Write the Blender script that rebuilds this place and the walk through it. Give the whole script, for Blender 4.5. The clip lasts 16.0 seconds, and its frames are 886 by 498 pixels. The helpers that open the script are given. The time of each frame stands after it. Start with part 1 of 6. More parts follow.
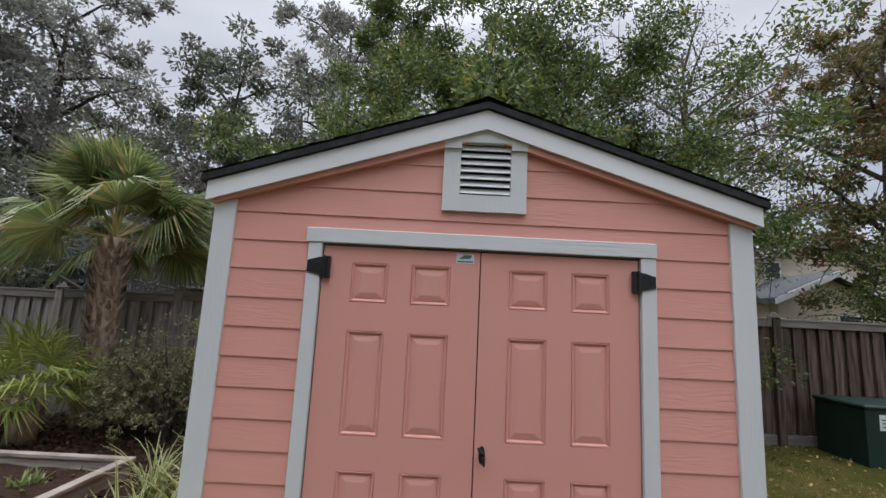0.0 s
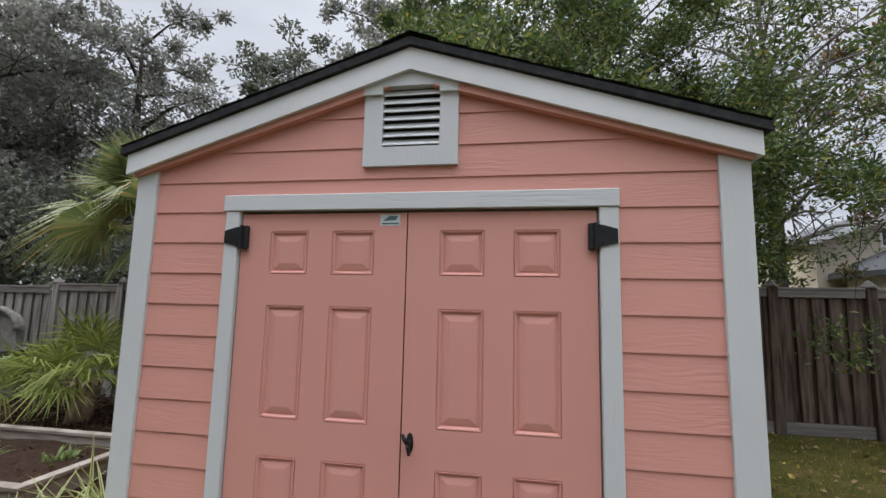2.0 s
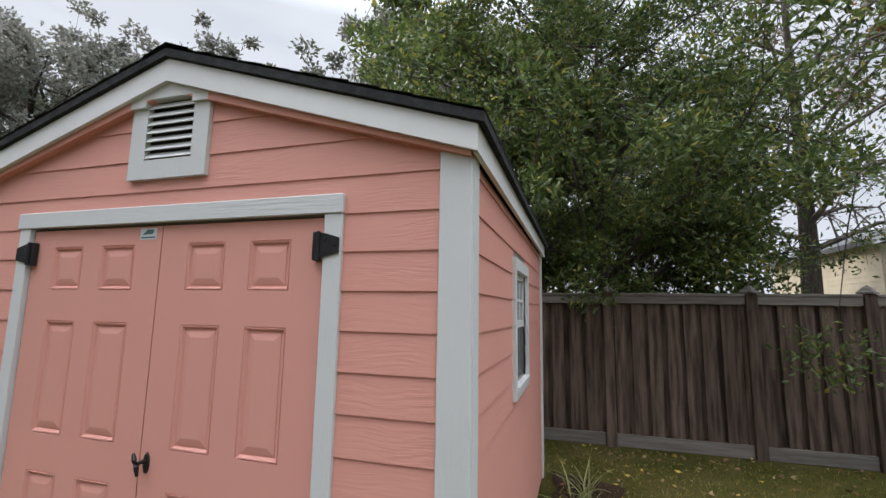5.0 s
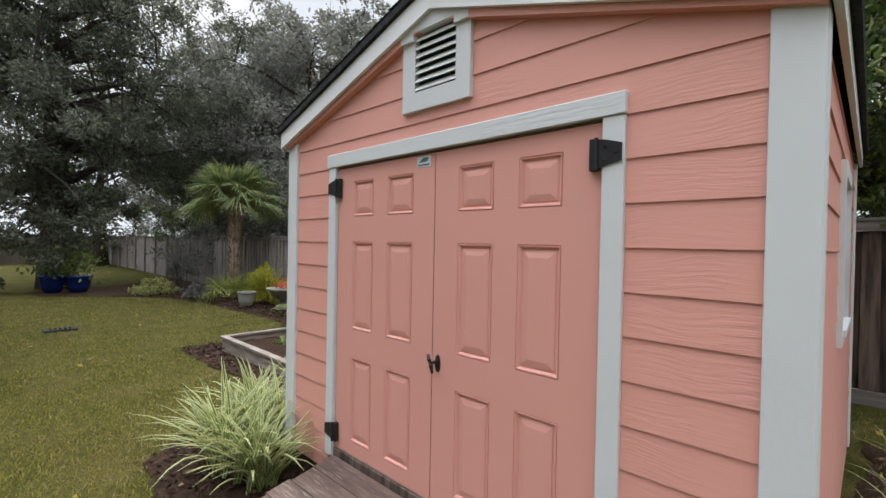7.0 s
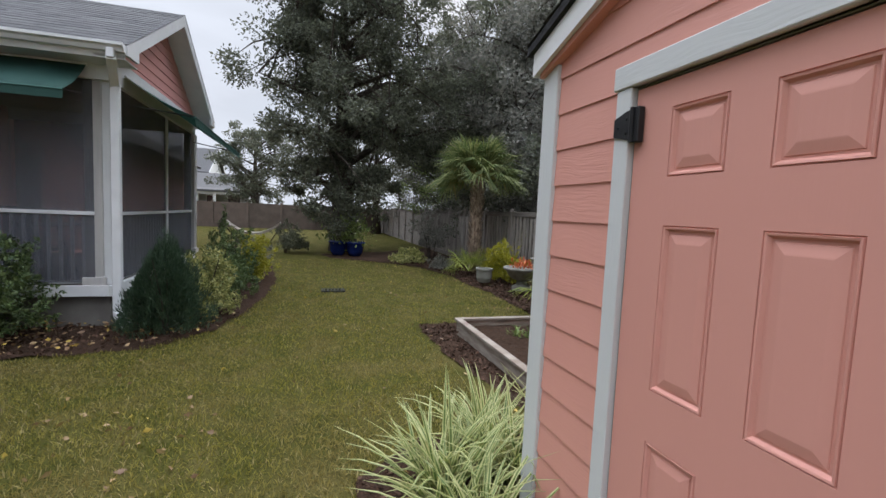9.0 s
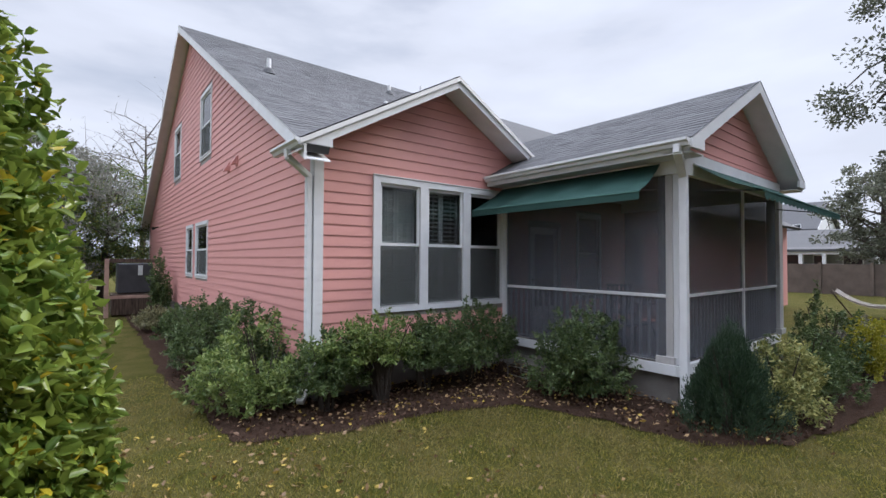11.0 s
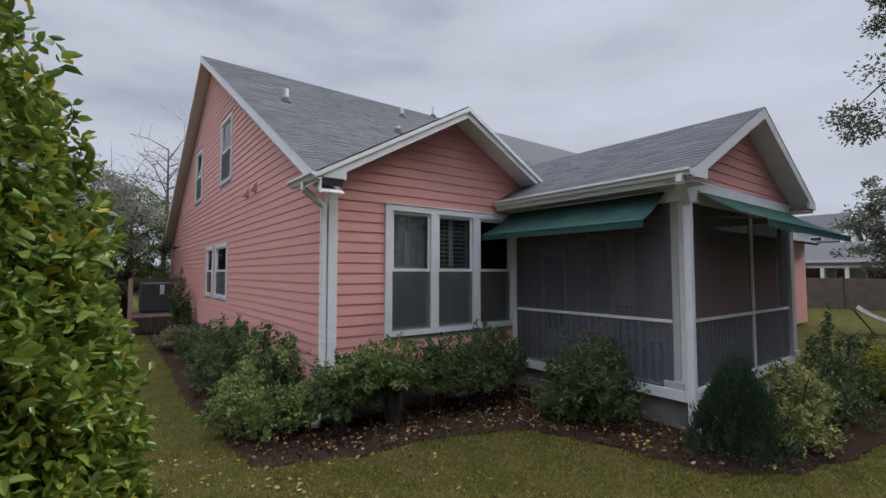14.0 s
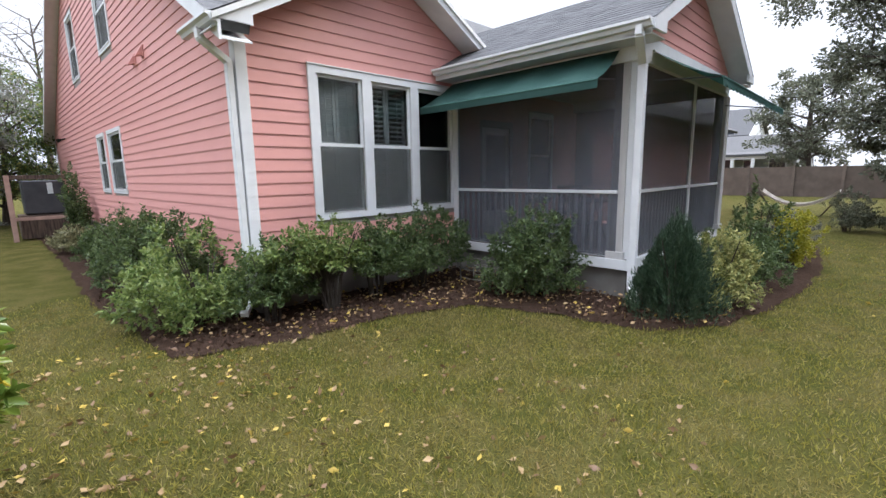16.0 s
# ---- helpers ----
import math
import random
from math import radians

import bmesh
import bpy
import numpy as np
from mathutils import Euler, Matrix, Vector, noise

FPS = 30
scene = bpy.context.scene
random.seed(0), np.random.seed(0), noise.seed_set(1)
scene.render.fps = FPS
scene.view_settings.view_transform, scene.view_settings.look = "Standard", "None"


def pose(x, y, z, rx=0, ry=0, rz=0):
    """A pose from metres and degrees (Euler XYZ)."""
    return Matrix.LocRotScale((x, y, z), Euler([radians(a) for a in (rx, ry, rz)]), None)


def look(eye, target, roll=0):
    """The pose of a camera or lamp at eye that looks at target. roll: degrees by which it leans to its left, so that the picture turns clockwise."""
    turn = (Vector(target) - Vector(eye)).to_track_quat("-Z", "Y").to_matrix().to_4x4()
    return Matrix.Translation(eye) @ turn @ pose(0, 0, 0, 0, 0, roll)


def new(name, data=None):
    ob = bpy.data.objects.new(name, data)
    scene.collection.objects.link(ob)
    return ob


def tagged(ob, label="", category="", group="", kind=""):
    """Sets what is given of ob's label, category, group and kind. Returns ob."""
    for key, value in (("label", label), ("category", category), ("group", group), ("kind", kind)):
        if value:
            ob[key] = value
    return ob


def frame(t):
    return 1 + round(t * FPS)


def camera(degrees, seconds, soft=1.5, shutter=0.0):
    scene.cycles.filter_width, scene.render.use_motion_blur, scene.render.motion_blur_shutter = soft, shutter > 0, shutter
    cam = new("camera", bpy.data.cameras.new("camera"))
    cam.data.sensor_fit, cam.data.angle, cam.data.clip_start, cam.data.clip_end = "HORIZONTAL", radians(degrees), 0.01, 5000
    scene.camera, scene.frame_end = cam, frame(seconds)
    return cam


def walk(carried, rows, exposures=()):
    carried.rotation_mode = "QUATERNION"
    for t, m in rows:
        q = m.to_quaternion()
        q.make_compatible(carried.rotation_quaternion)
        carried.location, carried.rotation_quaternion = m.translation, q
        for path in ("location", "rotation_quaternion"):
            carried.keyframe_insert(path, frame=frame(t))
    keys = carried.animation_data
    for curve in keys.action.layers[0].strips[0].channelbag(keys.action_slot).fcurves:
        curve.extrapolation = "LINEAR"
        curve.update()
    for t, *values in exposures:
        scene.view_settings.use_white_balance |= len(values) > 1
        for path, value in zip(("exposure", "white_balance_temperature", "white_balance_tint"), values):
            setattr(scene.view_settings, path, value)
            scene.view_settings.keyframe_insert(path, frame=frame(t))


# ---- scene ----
cam = camera(89.4, 16.0)
# seconds, eye x y z, yaw, pitch, roll
PATH = [
    (0, 0.041, 0.029, 1.740, -0.29, 8.68, -2.87),
    (0.5, 0.137, 0.210, 1.720, 2.67, 9.73, -2.00),
    (1, 0.276, 0.340, 1.705, 7.01, 9.16, -1.81),
    (1.5, 0.534, 0.384, 1.704, 10.46, 7.12, -1.70),
    (2, 0.784, 0.430, 1.673, 9.58, 6.89, -1.29),
    (2.5, 1.001, 0.556, 1.651, 9.00, 7.39, -0.73),
    (3, 1.291, 0.660, 1.627, 10.55, 8.40, -0.68),
    (3.2, 1.434, 0.702, 1.632, 11.41, 8.72, -0.70),
    (5.3, 2.190, 0.925, 1.733, 19.51, 7.27, -0.85),
    (5.5, 2.205, 0.956, 1.730, 21.99, 6.39, -0.64),
    (6, 2.170, 0.973, 1.702, 29.91, 4.18, -0.42),
    (6.5, 2.036, 0.929, 1.673, 37.68, 1.80, -0.58),
    (7, 1.868, 0.891, 1.640, 43.78, -0.63, -1.10),
    (7.5, 1.630, 0.945, 1.605, 48.34, -2.35, -1.41),
    (8, 1.315, 1.066, 1.617, 53.40, -3.75, -1.42),
    (8.5, 1.016, 1.183, 1.596, 61.36, -4.54, -2.53),
    (9, 0.709, 1.422, 1.653, 73.25, -4.60, -2.56),
    (9.5, 0.450, 1.494, 1.745, 90.71, -3.96, -2.36),
    (10, 0.216, 1.498, 1.812, 111.76, -3.75, -1.90),
    (10.2, 0.166, 1.523, 1.826, 120.35, -3.43, -1.70),
    (12.3, 0.330, 1.827, 2.133, 148.69, 3.89, -0.07),
    (12.5, 0.333, 1.830, 2.147, 147.82, 4.71, -0.16),
    (13, 0.326, 1.860, 2.157, 145.66, 5.87, -0.36),
    (13.5, 0.316, 1.873, 2.148, 143.61, 5.09, -0.32),
    (14, 0.290, 1.874, 2.120, 142.84, 2.98, -0.00),
    (14.5, 0.281, 1.851, 2.045, 142.76, 0.44, 0.25),
    (15, 0.281, 1.797, 1.963, 142.26, -3.09, -0.03),
    (15.5, 0.136, 1.642, 1.818, 140.64, -6.09, 0.09),
    (16, 0.001, 1.432, 1.741, 134.57, -9.60, 1.03),
]
# seconds, stops, kelvin, tint
EXPOSURES = [(0, 0.32, 6450, 12), (0.5, 0.22, 6500, 11), (1.5, 0.3, 6500, 10), (3, 0.55, 6550, 10), (5.5, 0.58, 6600, 9), (6.5, 0.64, 6650, 8), (7.5, 0.72, 6600, 8),
             (8.3, 0.5, 6550, 9), (9, 0.52, 6450, 10), (10.2, 0.62, 6300, 11), (12.3, 0.32, 6150, 15), (13.2, 0.02, 6250, 12), (14, 0.02, 6300, 12),
             (14.6, 0.1, 6450, 12), (15.5, 1.0, 6400, 11), (16, 1.15, 6350, 11)]
walk(cam, [(t, pose(x, y, z, 90 + pitch, roll, yaw)) for t, x, y, z, yaw, pitch, roll in PATH], EXPOSURES)
# ---- world and sun ----
SKY_LOW, SKY_HIGH, SUN = 0.56, 4.2, 2.2
world = bpy.data.worlds.new("world")
scene.world = world
world.use_nodes = True
wn, wl = world.node_tree.nodes, world.node_tree.links
wn.clear()
w_out = wn.new("ShaderNodeOutputWorld")
w_bg = wn.new("ShaderNodeBackground")
w_sky = wn.new("ShaderNodeTexSky")
w_sky.sky_type, w_sky.sun_disc = "NISHITA", False
w_sky.sun_elevation, w_sky.sun_rotation = radians(34.8), radians(288)
w_dim = wn.new("ShaderNodeMix")
w_dim.data_type, w_dim.blend_type = "RGBA", "MULTIPLY"
w_dim.inputs[0].default_value = 1.0
wl.new(w_sky.outputs[0], w_dim.inputs[6])
w_dim.inputs[7].default_value = (0.09, 0.09, 0.09, 1)
w_co = wn.new("ShaderNodeTexCoord")
w_sep = wn.new("ShaderNodeSeparateXYZ")
wl.new(w_co.outputs["Generated"], w_sep.inputs[0])
w_map = wn.new("ShaderNodeMapping")
w_map.inputs["Scale"].default_value = (1.0, 1.0, 3.5)
wl.new(w_co.outputs["Generated"], w_map.inputs[0])
w_noise = wn.new("ShaderNodeTexNoise")
w_noise.inputs["Scale"].default_value, w_noise.inputs["Detail"].default_value = 2.2, 6
wl.new(w_map.outputs[0], w_noise.inputs[0])
w_range = wn.new("ShaderNodeMapRange")
for i, v in enumerate((0.56, 1.0, SKY_LOW, SKY_HIGH)):
    w_range.inputs[i + 1].default_value = v
wl.new(w_sep.outputs[2], w_range.inputs[0])
w_tone = wn.new("ShaderNodeMapRange")
for i, v in enumerate((0.3, 0.7, 0.86, 1.12)):
    w_tone.inputs[i + 1].default_value = v
wl.new(w_noise.outputs[0], w_tone.inputs[0])
w_mul = wn.new("ShaderNodeMath")
w_mul.operation = "MULTIPLY"
wl.new(w_range.outputs[0], w_mul.inputs[0])
wl.new(w_tone.outputs[0], w_mul.inputs[1])
w_cloud = wn.new("ShaderNodeMix")
w_cloud.data_type, w_cloud.blend_type = "RGBA", "MULTIPLY"
w_cloud.inputs[0].default_value = 1.0
w_cloud.inputs[6].default_value = (0.91, 0.965, 1.085, 1)
wl.new(w_mul.outputs[0], w_cloud.inputs[7])
w_cover = wn.new("ShaderNodeMapRange")
for i, v in enumerate((0.30, 0.48, 0.72, 1.0)):
    w_cover.inputs[i + 1].default_value = v
wl.new(w_noise.outputs[0], w_cover.inputs[0])
w_mix = wn.new("ShaderNodeMix")
w_mix.data_type = "RGBA"
wl.new(w_cover.outputs[0], w_mix.inputs[0])
wl.new(w_dim.outputs[2], w_mix.inputs[6])
wl.new(w_cloud.outputs[2], w_mix.inputs[7])
wl.new(w_mix.outputs[2], w_bg.inputs[0])
wl.new(w_bg.outputs[0], w_out.inputs[0])

sun_data = bpy.data.lights.new("sun", "SUN")
sun_data.energy, sun_data.angle, sun_data.color = SUN, radians(14), (1.0, 0.95, 0.88)
sun = new("sun", sun_data)
sun.matrix_world = look((-30, 10, 22), (0, 0, 0))


# ---- materials ----
def mat(name, base, rough=0.6, metal=0.0, second=None, scale=8.0, stretch=(1, 1, 1), fine=60.0, bump=0.15,
        per_object=0.0, per_island=0.0, spots=None, spec=0.3, dist=0.01, low=0.35, high=0.65):
    """A surface with two scales of variation, grain relief and small differences from piece to piece."""
    m = bpy.data.materials.new(name)
    m.use_nodes = True
    n, l = m.node_tree.nodes, m.node_tree.links
    b = n["Principled BSDF"]
    b.inputs["Roughness"].default_value, b.inputs["Metallic"].default_value = rough, metal
    b.inputs["Specular IOR Level"].default_value = spec
    co = n.new("ShaderNodeTexCoord")
    mp = n.new("ShaderNodeMapping")
    mp.inputs["Scale"].default_value = stretch
    l.new(co.outputs["Object"], mp.inputs[0])
    info = n.new("ShaderNodeObjectInfo")
    if per_object:
        off = n.new("ShaderNodeVectorMath")
        off.operation = "MULTIPLY_ADD"
        l.new(info.outputs["Random"], off.inputs[0])
        off.inputs[1].default_value = (17.0, 31.0, 23.0)
        l.new(mp.outputs[0], off.inputs[2])
        vec = off.outputs[0]
    else:
        vec = mp.outputs[0]
    big = n.new("ShaderNodeTexNoise")
    big.inputs["Scale"].default_value, big.inputs["Detail"].default_value = scale, 4
    l.new(vec, big.inputs["Vector"])
    small = n.new("ShaderNodeTexNoise")
    small.inputs["Scale"].default_value, small.inputs["Detail"].default_value = fine, 5
    l.new(vec, small.inputs["Vector"])
    ramp = n.new("ShaderNodeMapRange")
    ramp.inputs[1].default_value, ramp.inputs[2].default_value = low, high
    l.new(big.outputs[0], ramp.inputs[0])
    mix = n.new("ShaderNodeMix")
    mix.data_type = "RGBA"
    l.new(ramp.outputs[0], mix.inputs[0])
    mix.inputs[6].default_value = (*base, 1)
    mix.inputs[7].default_value = (*(second or [c * 0.86 for c in base]), 1)
    col = mix.outputs[2]
    if spots:
        sr = n.new("ShaderNodeMapRange")
        sr.inputs[1].default_value, sr.inputs[2].default_value = 0.56, 0.66
        l.new(small.outputs[0], sr.inputs[0])
        sm = n.new("ShaderNodeMix")
        sm.data_type = "RGBA"
        l.new(sr.outputs[0], sm.inputs[0])
        l.new(col, sm.inputs[6])
        sm.inputs[7].default_value = (*spots, 1)
        col = sm.outputs[2]
    for amount, kind in ((per_object, "o"), (per_island, "i")):
        if not amount:
            continue
        hv = n.new("ShaderNodeHueSaturation")
        vr = n.new("ShaderNodeMapRange")
        vr.inputs[3].default_value, vr.inputs[4].default_value = 1 - amount, 1 + amount
        if kind == "o":
            l.new(info.outputs["Random"], vr.inputs[0])
        else:
            ge = n.new("ShaderNodeNewGeometry")
            l.new(ge.outputs["Random Per Island"], vr.inputs[0])
        l.new(vr.outputs[0], hv.inputs["Value"])
        l.new(col, hv.inputs["Color"])
        col = hv.outputs[0]
    l.new(col, b.inputs["Base Color"])
    if bump:
        bp = n.new("ShaderNodeBump")
        bp.inputs["Strength"].default_value, bp.inputs["Distance"].default_value = bump, dist
        l.new(small.outputs[0], bp.inputs["Height"])
        l.new(bp.outputs[0], b.inputs["Normal"])
    return m


def leaf_mat(name, a, c, through_light=0.35, rough=0.45, yellow=None, share=0.93, patch=None):
    """Leaf: two greens from leaf to leaf, some yellowed, and light that passes through."""
    m = bpy.data.materials.new(name)
    m.use_nodes = True
    n, l = m.node_tree.nodes, m.node_tree.links
    b = n["Principled BSDF"]
    b.inputs["Roughness"].default_value = rough
    b.inputs["Specular IOR Level"].default_value = 0.35
    ge = n.new("ShaderNodeNewGeometry")
    mix = n.new("ShaderNodeMix")
    mix.data_type = "RGBA"
    l.new(ge.outputs["Random Per Island"], mix.inputs[0])
    mix.inputs[6].default_value, mix.inputs[7].default_value = (*a, 1), (*c, 1)
    col = mix.outputs[2]
    if patch:
        co = n.new("ShaderNodeTexCoord")
        no = n.new("ShaderNodeTexNoise")
        no.inputs["Scale"].default_value, no.inputs["Detail"].default_value = 1.1, 5
        l.new(co.outputs["Object"], no.inputs["Vector"])
        pr = n.new("ShaderNodeMapRange")
        pr.inputs[1].default_value, pr.inputs[2].default_value, pr.inputs[4].default_value = 0.44, 0.66, 0.7
        l.new(no.outputs[0], pr.inputs[0])
        pm = n.new("ShaderNodeMix")
        pm.data_type = "RGBA"
        l.new(pr.outputs[0], pm.inputs[0])
        l.new(col, pm.inputs[6])
        pm.inputs[7].default_value = (*patch, 1)
        col = pm.outputs[2]
    if yellow:
        gt = n.new("ShaderNodeMath")
        gt.operation = "GREATER_THAN"
        fr = n.new("ShaderNodeMath")
        fr.operation = "FRACT"
        mu = n.new("ShaderNodeMath")
        mu.operation = "MULTIPLY"
        mu.inputs[1].default_value = 37.7
        l.new(ge.outputs["Random Per Island"], mu.inputs[0])
        l.new(mu.outputs[0], fr.inputs[0])
        l.new(fr.outputs[0], gt.inputs[0])
        gt.inputs[1].default_value = share
        mx = n.new("ShaderNodeMix")
        mx.data_type = "RGBA"
        l.new(gt.outputs[0], mx.inputs[0])
        l.new(col, mx.inputs[6])
        mx.inputs[7].default_value = (*yellow, 1)
        col = mx.outputs[2]
    l.new(col, b.inputs["Base Color"])
    tr = n.new("ShaderNodeBsdfTranslucent")
    l.new(col, tr.inputs[0])
    sh = n.new("ShaderNodeMixShader")
    sh.inputs[0].default_value = through_light
    l.new(b.outputs[0], sh.inputs[1])
    l.new(tr.outputs[0], sh.inputs[2])
    l.new(sh.outputs[0], n["Material Output"].inputs[0])
    return m


def wood_paint(name, base, rough=0.55, bump=0.5, along=(3.0, 3.0, 40.0), dirt=0.93):
    """Paint over embossed wood grain: wavy lines along the board."""
    m = bpy.data.materials.new(name)
    m.use_nodes = True
    n, l = m.node_tree.nodes, m.node_tree.links
    b = n["Principled BSDF"]
    b.inputs["Roughness"].default_value = rough
    b.inputs["Specular IOR Level"].default_value = 0.4
    co = n.new("ShaderNodeTexCoord")
    info = n.new("ShaderNodeObjectInfo")
    off = n.new("ShaderNodeVectorMath")
    off.operation = "MULTIPLY_ADD"
    l.new(info.outputs["Random"], off.inputs[0])
    off.inputs[1].default_value = (7.0, 3.0, 11.0)
    l.new(co.outputs["Object"], off.inputs[2])
    warp = n.new("ShaderNodeTexNoise")
    warp.inputs["Scale"].default_value, warp.inputs["Detail"].default_value = 2.3, 2
    l.new(off.outputs[0], warp.inputs["Vector"])
    add = n.new("ShaderNodeVectorMath")
    add.operation = "MULTIPLY_ADD"
    l.new(warp.outputs["Color"], add.inputs[0])
    add.inputs[1].default_value = (0.0, 0.0, 0.10)
    l.new(off.outputs[0], add.inputs[2])
    mp = n.new("ShaderNodeMapping")
    mp.inputs["Scale"].default_value = along
    l.new(add.outputs[0], mp.inputs[0])
    grain = n.new("ShaderNodeTexNoise")
    grain.inputs["Scale"].default_value, grain.inputs["Detail"].default_value = 2.4, 3
    l.new(mp.outputs[0], grain.inputs["Vector"])
    patch = n.new("ShaderNodeTexNoise")
    patch.inputs["Scale"].default_value = 3.0
    l.new(off.outputs[0], patch.inputs["Vector"])
    pr = n.new("ShaderNodeMapRange")
    pr.inputs[1].default_value, pr.inputs[2].default_value = 0.45, 0.65
    l.new(patch.outputs[0], pr.inputs[0])
    st = n.new("ShaderNodeMath")
    st.operation = "MULTIPLY_ADD"
    l.new(pr.outputs[0], st.inputs[0])
    st.inputs[1].default_value, st.inputs[2].default_value = bump * 0.8, bump * 0.35
    bp = n.new("ShaderNodeBump")
    bp.inputs["Distance"].default_value = 0.006
    l.new(st.outputs[0], bp.inputs["Strength"])
    l.new(grain.outputs[0], bp.inputs["Height"])
    l.new(bp.outputs[0], b.inputs["Normal"])
    mix = n.new("ShaderNodeMix")
    mix.data_type = "RGBA"
    l.new(patch.outputs[0], mix.inputs[0])
    mix.inputs[6].default_value = (*base, 1)
    mix.inputs[7].default_value = (*[c * dirt for c in base], 1)
    l.new(mix.outputs[2], b.inputs["Base Color"])
    return m


def glass_mat(name, tint, clear, rough=0.02):
    m = bpy.data.materials.new(name)
    m.use_nodes = True
    n, l = m.node_tree.nodes, m.node_tree.links
    n.remove(n["Principled BSDF"])
    tr = n.new("ShaderNodeBsdfTransparent")
    tr.inputs[0].default_value = (*tint, 1)
    gl = n.new("ShaderNodeBsdfGlossy")
    gl.inputs["Roughness"].default_value = rough
    fr = n.new("ShaderNodeFresnel")
    fr.inputs[0].default_value = 1.5
    ad = n.new("ShaderNodeMath")
    ad.operation = "ADD"
    ad.inputs[1].default_value = clear
    l.new(fr.outputs[0], ad.inputs[0])
    mx = n.new("ShaderNodeMixShader")
    l.new(ad.outputs[0], mx.inputs[0])
    l.new(tr.outputs[0], mx.inputs[1])
    l.new(gl.outputs[0], mx.inputs[2])
    l.new(mx.outputs[0], n["Material Output"].inputs[0])
    return m


def screen_mat(name, colour, cover):
    """Fine insect mesh: partly open, partly dark fibre."""
    m = bpy.data.materials.new(name)
    m.use_nodes = True
    n, l = m.node_tree.nodes, m.node_tree.links
    b = n["Principled BSDF"]
    b.inputs["Base Color"].default_value = (*colour, 1)
    b.inputs["Roughness"].default_value = 0.7
    tr = n.new("ShaderNodeBsdfTransparent")
    co = n.new("ShaderNodeTexCoord")
    no = n.new("ShaderNodeTexNoise")
    no.inputs["Scale"].default_value = 3.0
    l.new(co.outputs["Object"], no.inputs["Vector"])
    rg = n.new("ShaderNodeMapRange")
    rg.inputs[3].default_value, rg.inputs[4].default_value = cover - 0.06, cover + 0.06
    l.new(no.outputs[0], rg.inputs[0])
    mx = n.new("ShaderNodeMixShader")
    l.new(rg.outputs[0], mx.inputs[0])
    l.new(tr.outputs[0], mx.inputs[1])
    l.new(b.outputs[0], mx.inputs[2])
    l.new(mx.outputs[0], n["Material Output"].inputs[0])
    return m


PINK = (0.665, 0.312, 0.250)
M_PINK = wood_paint("coral_siding_paint", PINK, bump=0.40)
M_PINK_H = wood_paint("coral_house_paint", (0.64, 0.31, 0.28), bump=0.18)
M_DOOR = wood_paint("coral_door_paint", (0.64, 0.305, 0.247), rough=0.55, bump=0.12, along=(40.0, 40.0, 3.0), dirt=0.96)
M_TRIM = wood_paint("grey_white_trim_paint", (0.60, 0.61, 0.60), bump=0.38, along=(30.0, 30.0, 4.0))
M_TRIM_X = wood_paint("grey_white_trim_paint_level", (0.60, 0.61, 0.60), bump=0.38)
M_FASCIA = mat("white_fascia_paint", (0.72, 0.72, 0.71), 0.5, second=(0.66, 0.66, 0.65), scale=3, bump=0.05)
M_VINYL = mat("white_vinyl", (0.70, 0.71, 0.72), 0.4, second=(0.64, 0.65, 0.66), scale=4, bump=0.03)
M_BLACK = mat("black_powder_coat", (0.012, 0.012, 0.013), 0.45, second=(0.02, 0.02, 0.02), scale=20, bump=0.1)
M_SHINGLE_B = mat("black_asphalt_shingle", (0.024, 0.024, 0.026), 0.95, second=(0.046, 0.046, 0.048), scale=25, fine=300, bump=0.6, per_island=0.3)
M_SHINGLE = mat("grey_asphalt_shingle", (0.078, 0.079, 0.084), 0.95, second=(0.098, 0.098, 0.102), scale=14, fine=160, bump=0.6, per_island=0.20, stretch=(1, 1, 1))
M_GRASS = mat("lawn", (0.055, 0.056, 0.012), 1.0, spec=0.05, second=(0.095, 0.080, 0.026), scale=2.2, fine=60, bump=1.0, spots=(0.020, 0.026, 0.006), dist=0.03, low=0.36, high=0.66)
M_MULCH = mat("bark_mulch", (0.032, 0.019, 0.013), 1.0, spec=0.05, second=(0.052, 0.034, 0.025), scale=14, fine=70, bump=1.0, spots=(0.085, 0.045, 0.028), dist=0.03)
M_CHIP = mat("mulch_chips", (0.090, 0.054, 0.038), 1.0, spec=0.08, second=(0.042, 0.026, 0.019), scale=9, bump=0.3, per_island=0.5)
M_FENCE = mat("weathered_grey_wood", (0.130, 0.092, 0.070), 0.9, second=(0.044, 0.029, 0.022), scale=2.5, stretch=(9, 9, 0.8), fine=14, bump=0.5, per_object=0.22)
M_FENCE_TOP = mat("bleached_wood_cap", (0.19, 0.172, 0.155), 0.9, second=(0.125, 0.11, 0.096), scale=3, stretch=(0.8, 9, 9), fine=14, bump=0.4, per_object=0.12)
# weathered silver-grey wood, colour lightened further to carry glare and haze
M_FENCE_GREY = mat("weathered_silver_wood_glare", (0.30, 0.275, 0.25), 0.9, second=(0.165, 0.148, 0.13), scale=2.5, stretch=(9, 9, 0.8), fine=14, bump=0.5, per_object=0.22)
M_DECK = mat("worn_deck_boards", (0.135, 0.088, 0.070), 0.7, second=(0.075, 0.048, 0.039), scale=3, stretch=(0.9, 10, 10), fine=9, bump=0.4, per_object=0.15, spots=(0.17, 0.125, 0.105))
M_BED = mat("grey_raised_bed_timber", (0.30, 0.265, 0.225), 0.9, second=(0.19, 0.15, 0.12), scale=4, stretch=(1, 1, 6), fine=25, bump=0.4, per_object=0.12)
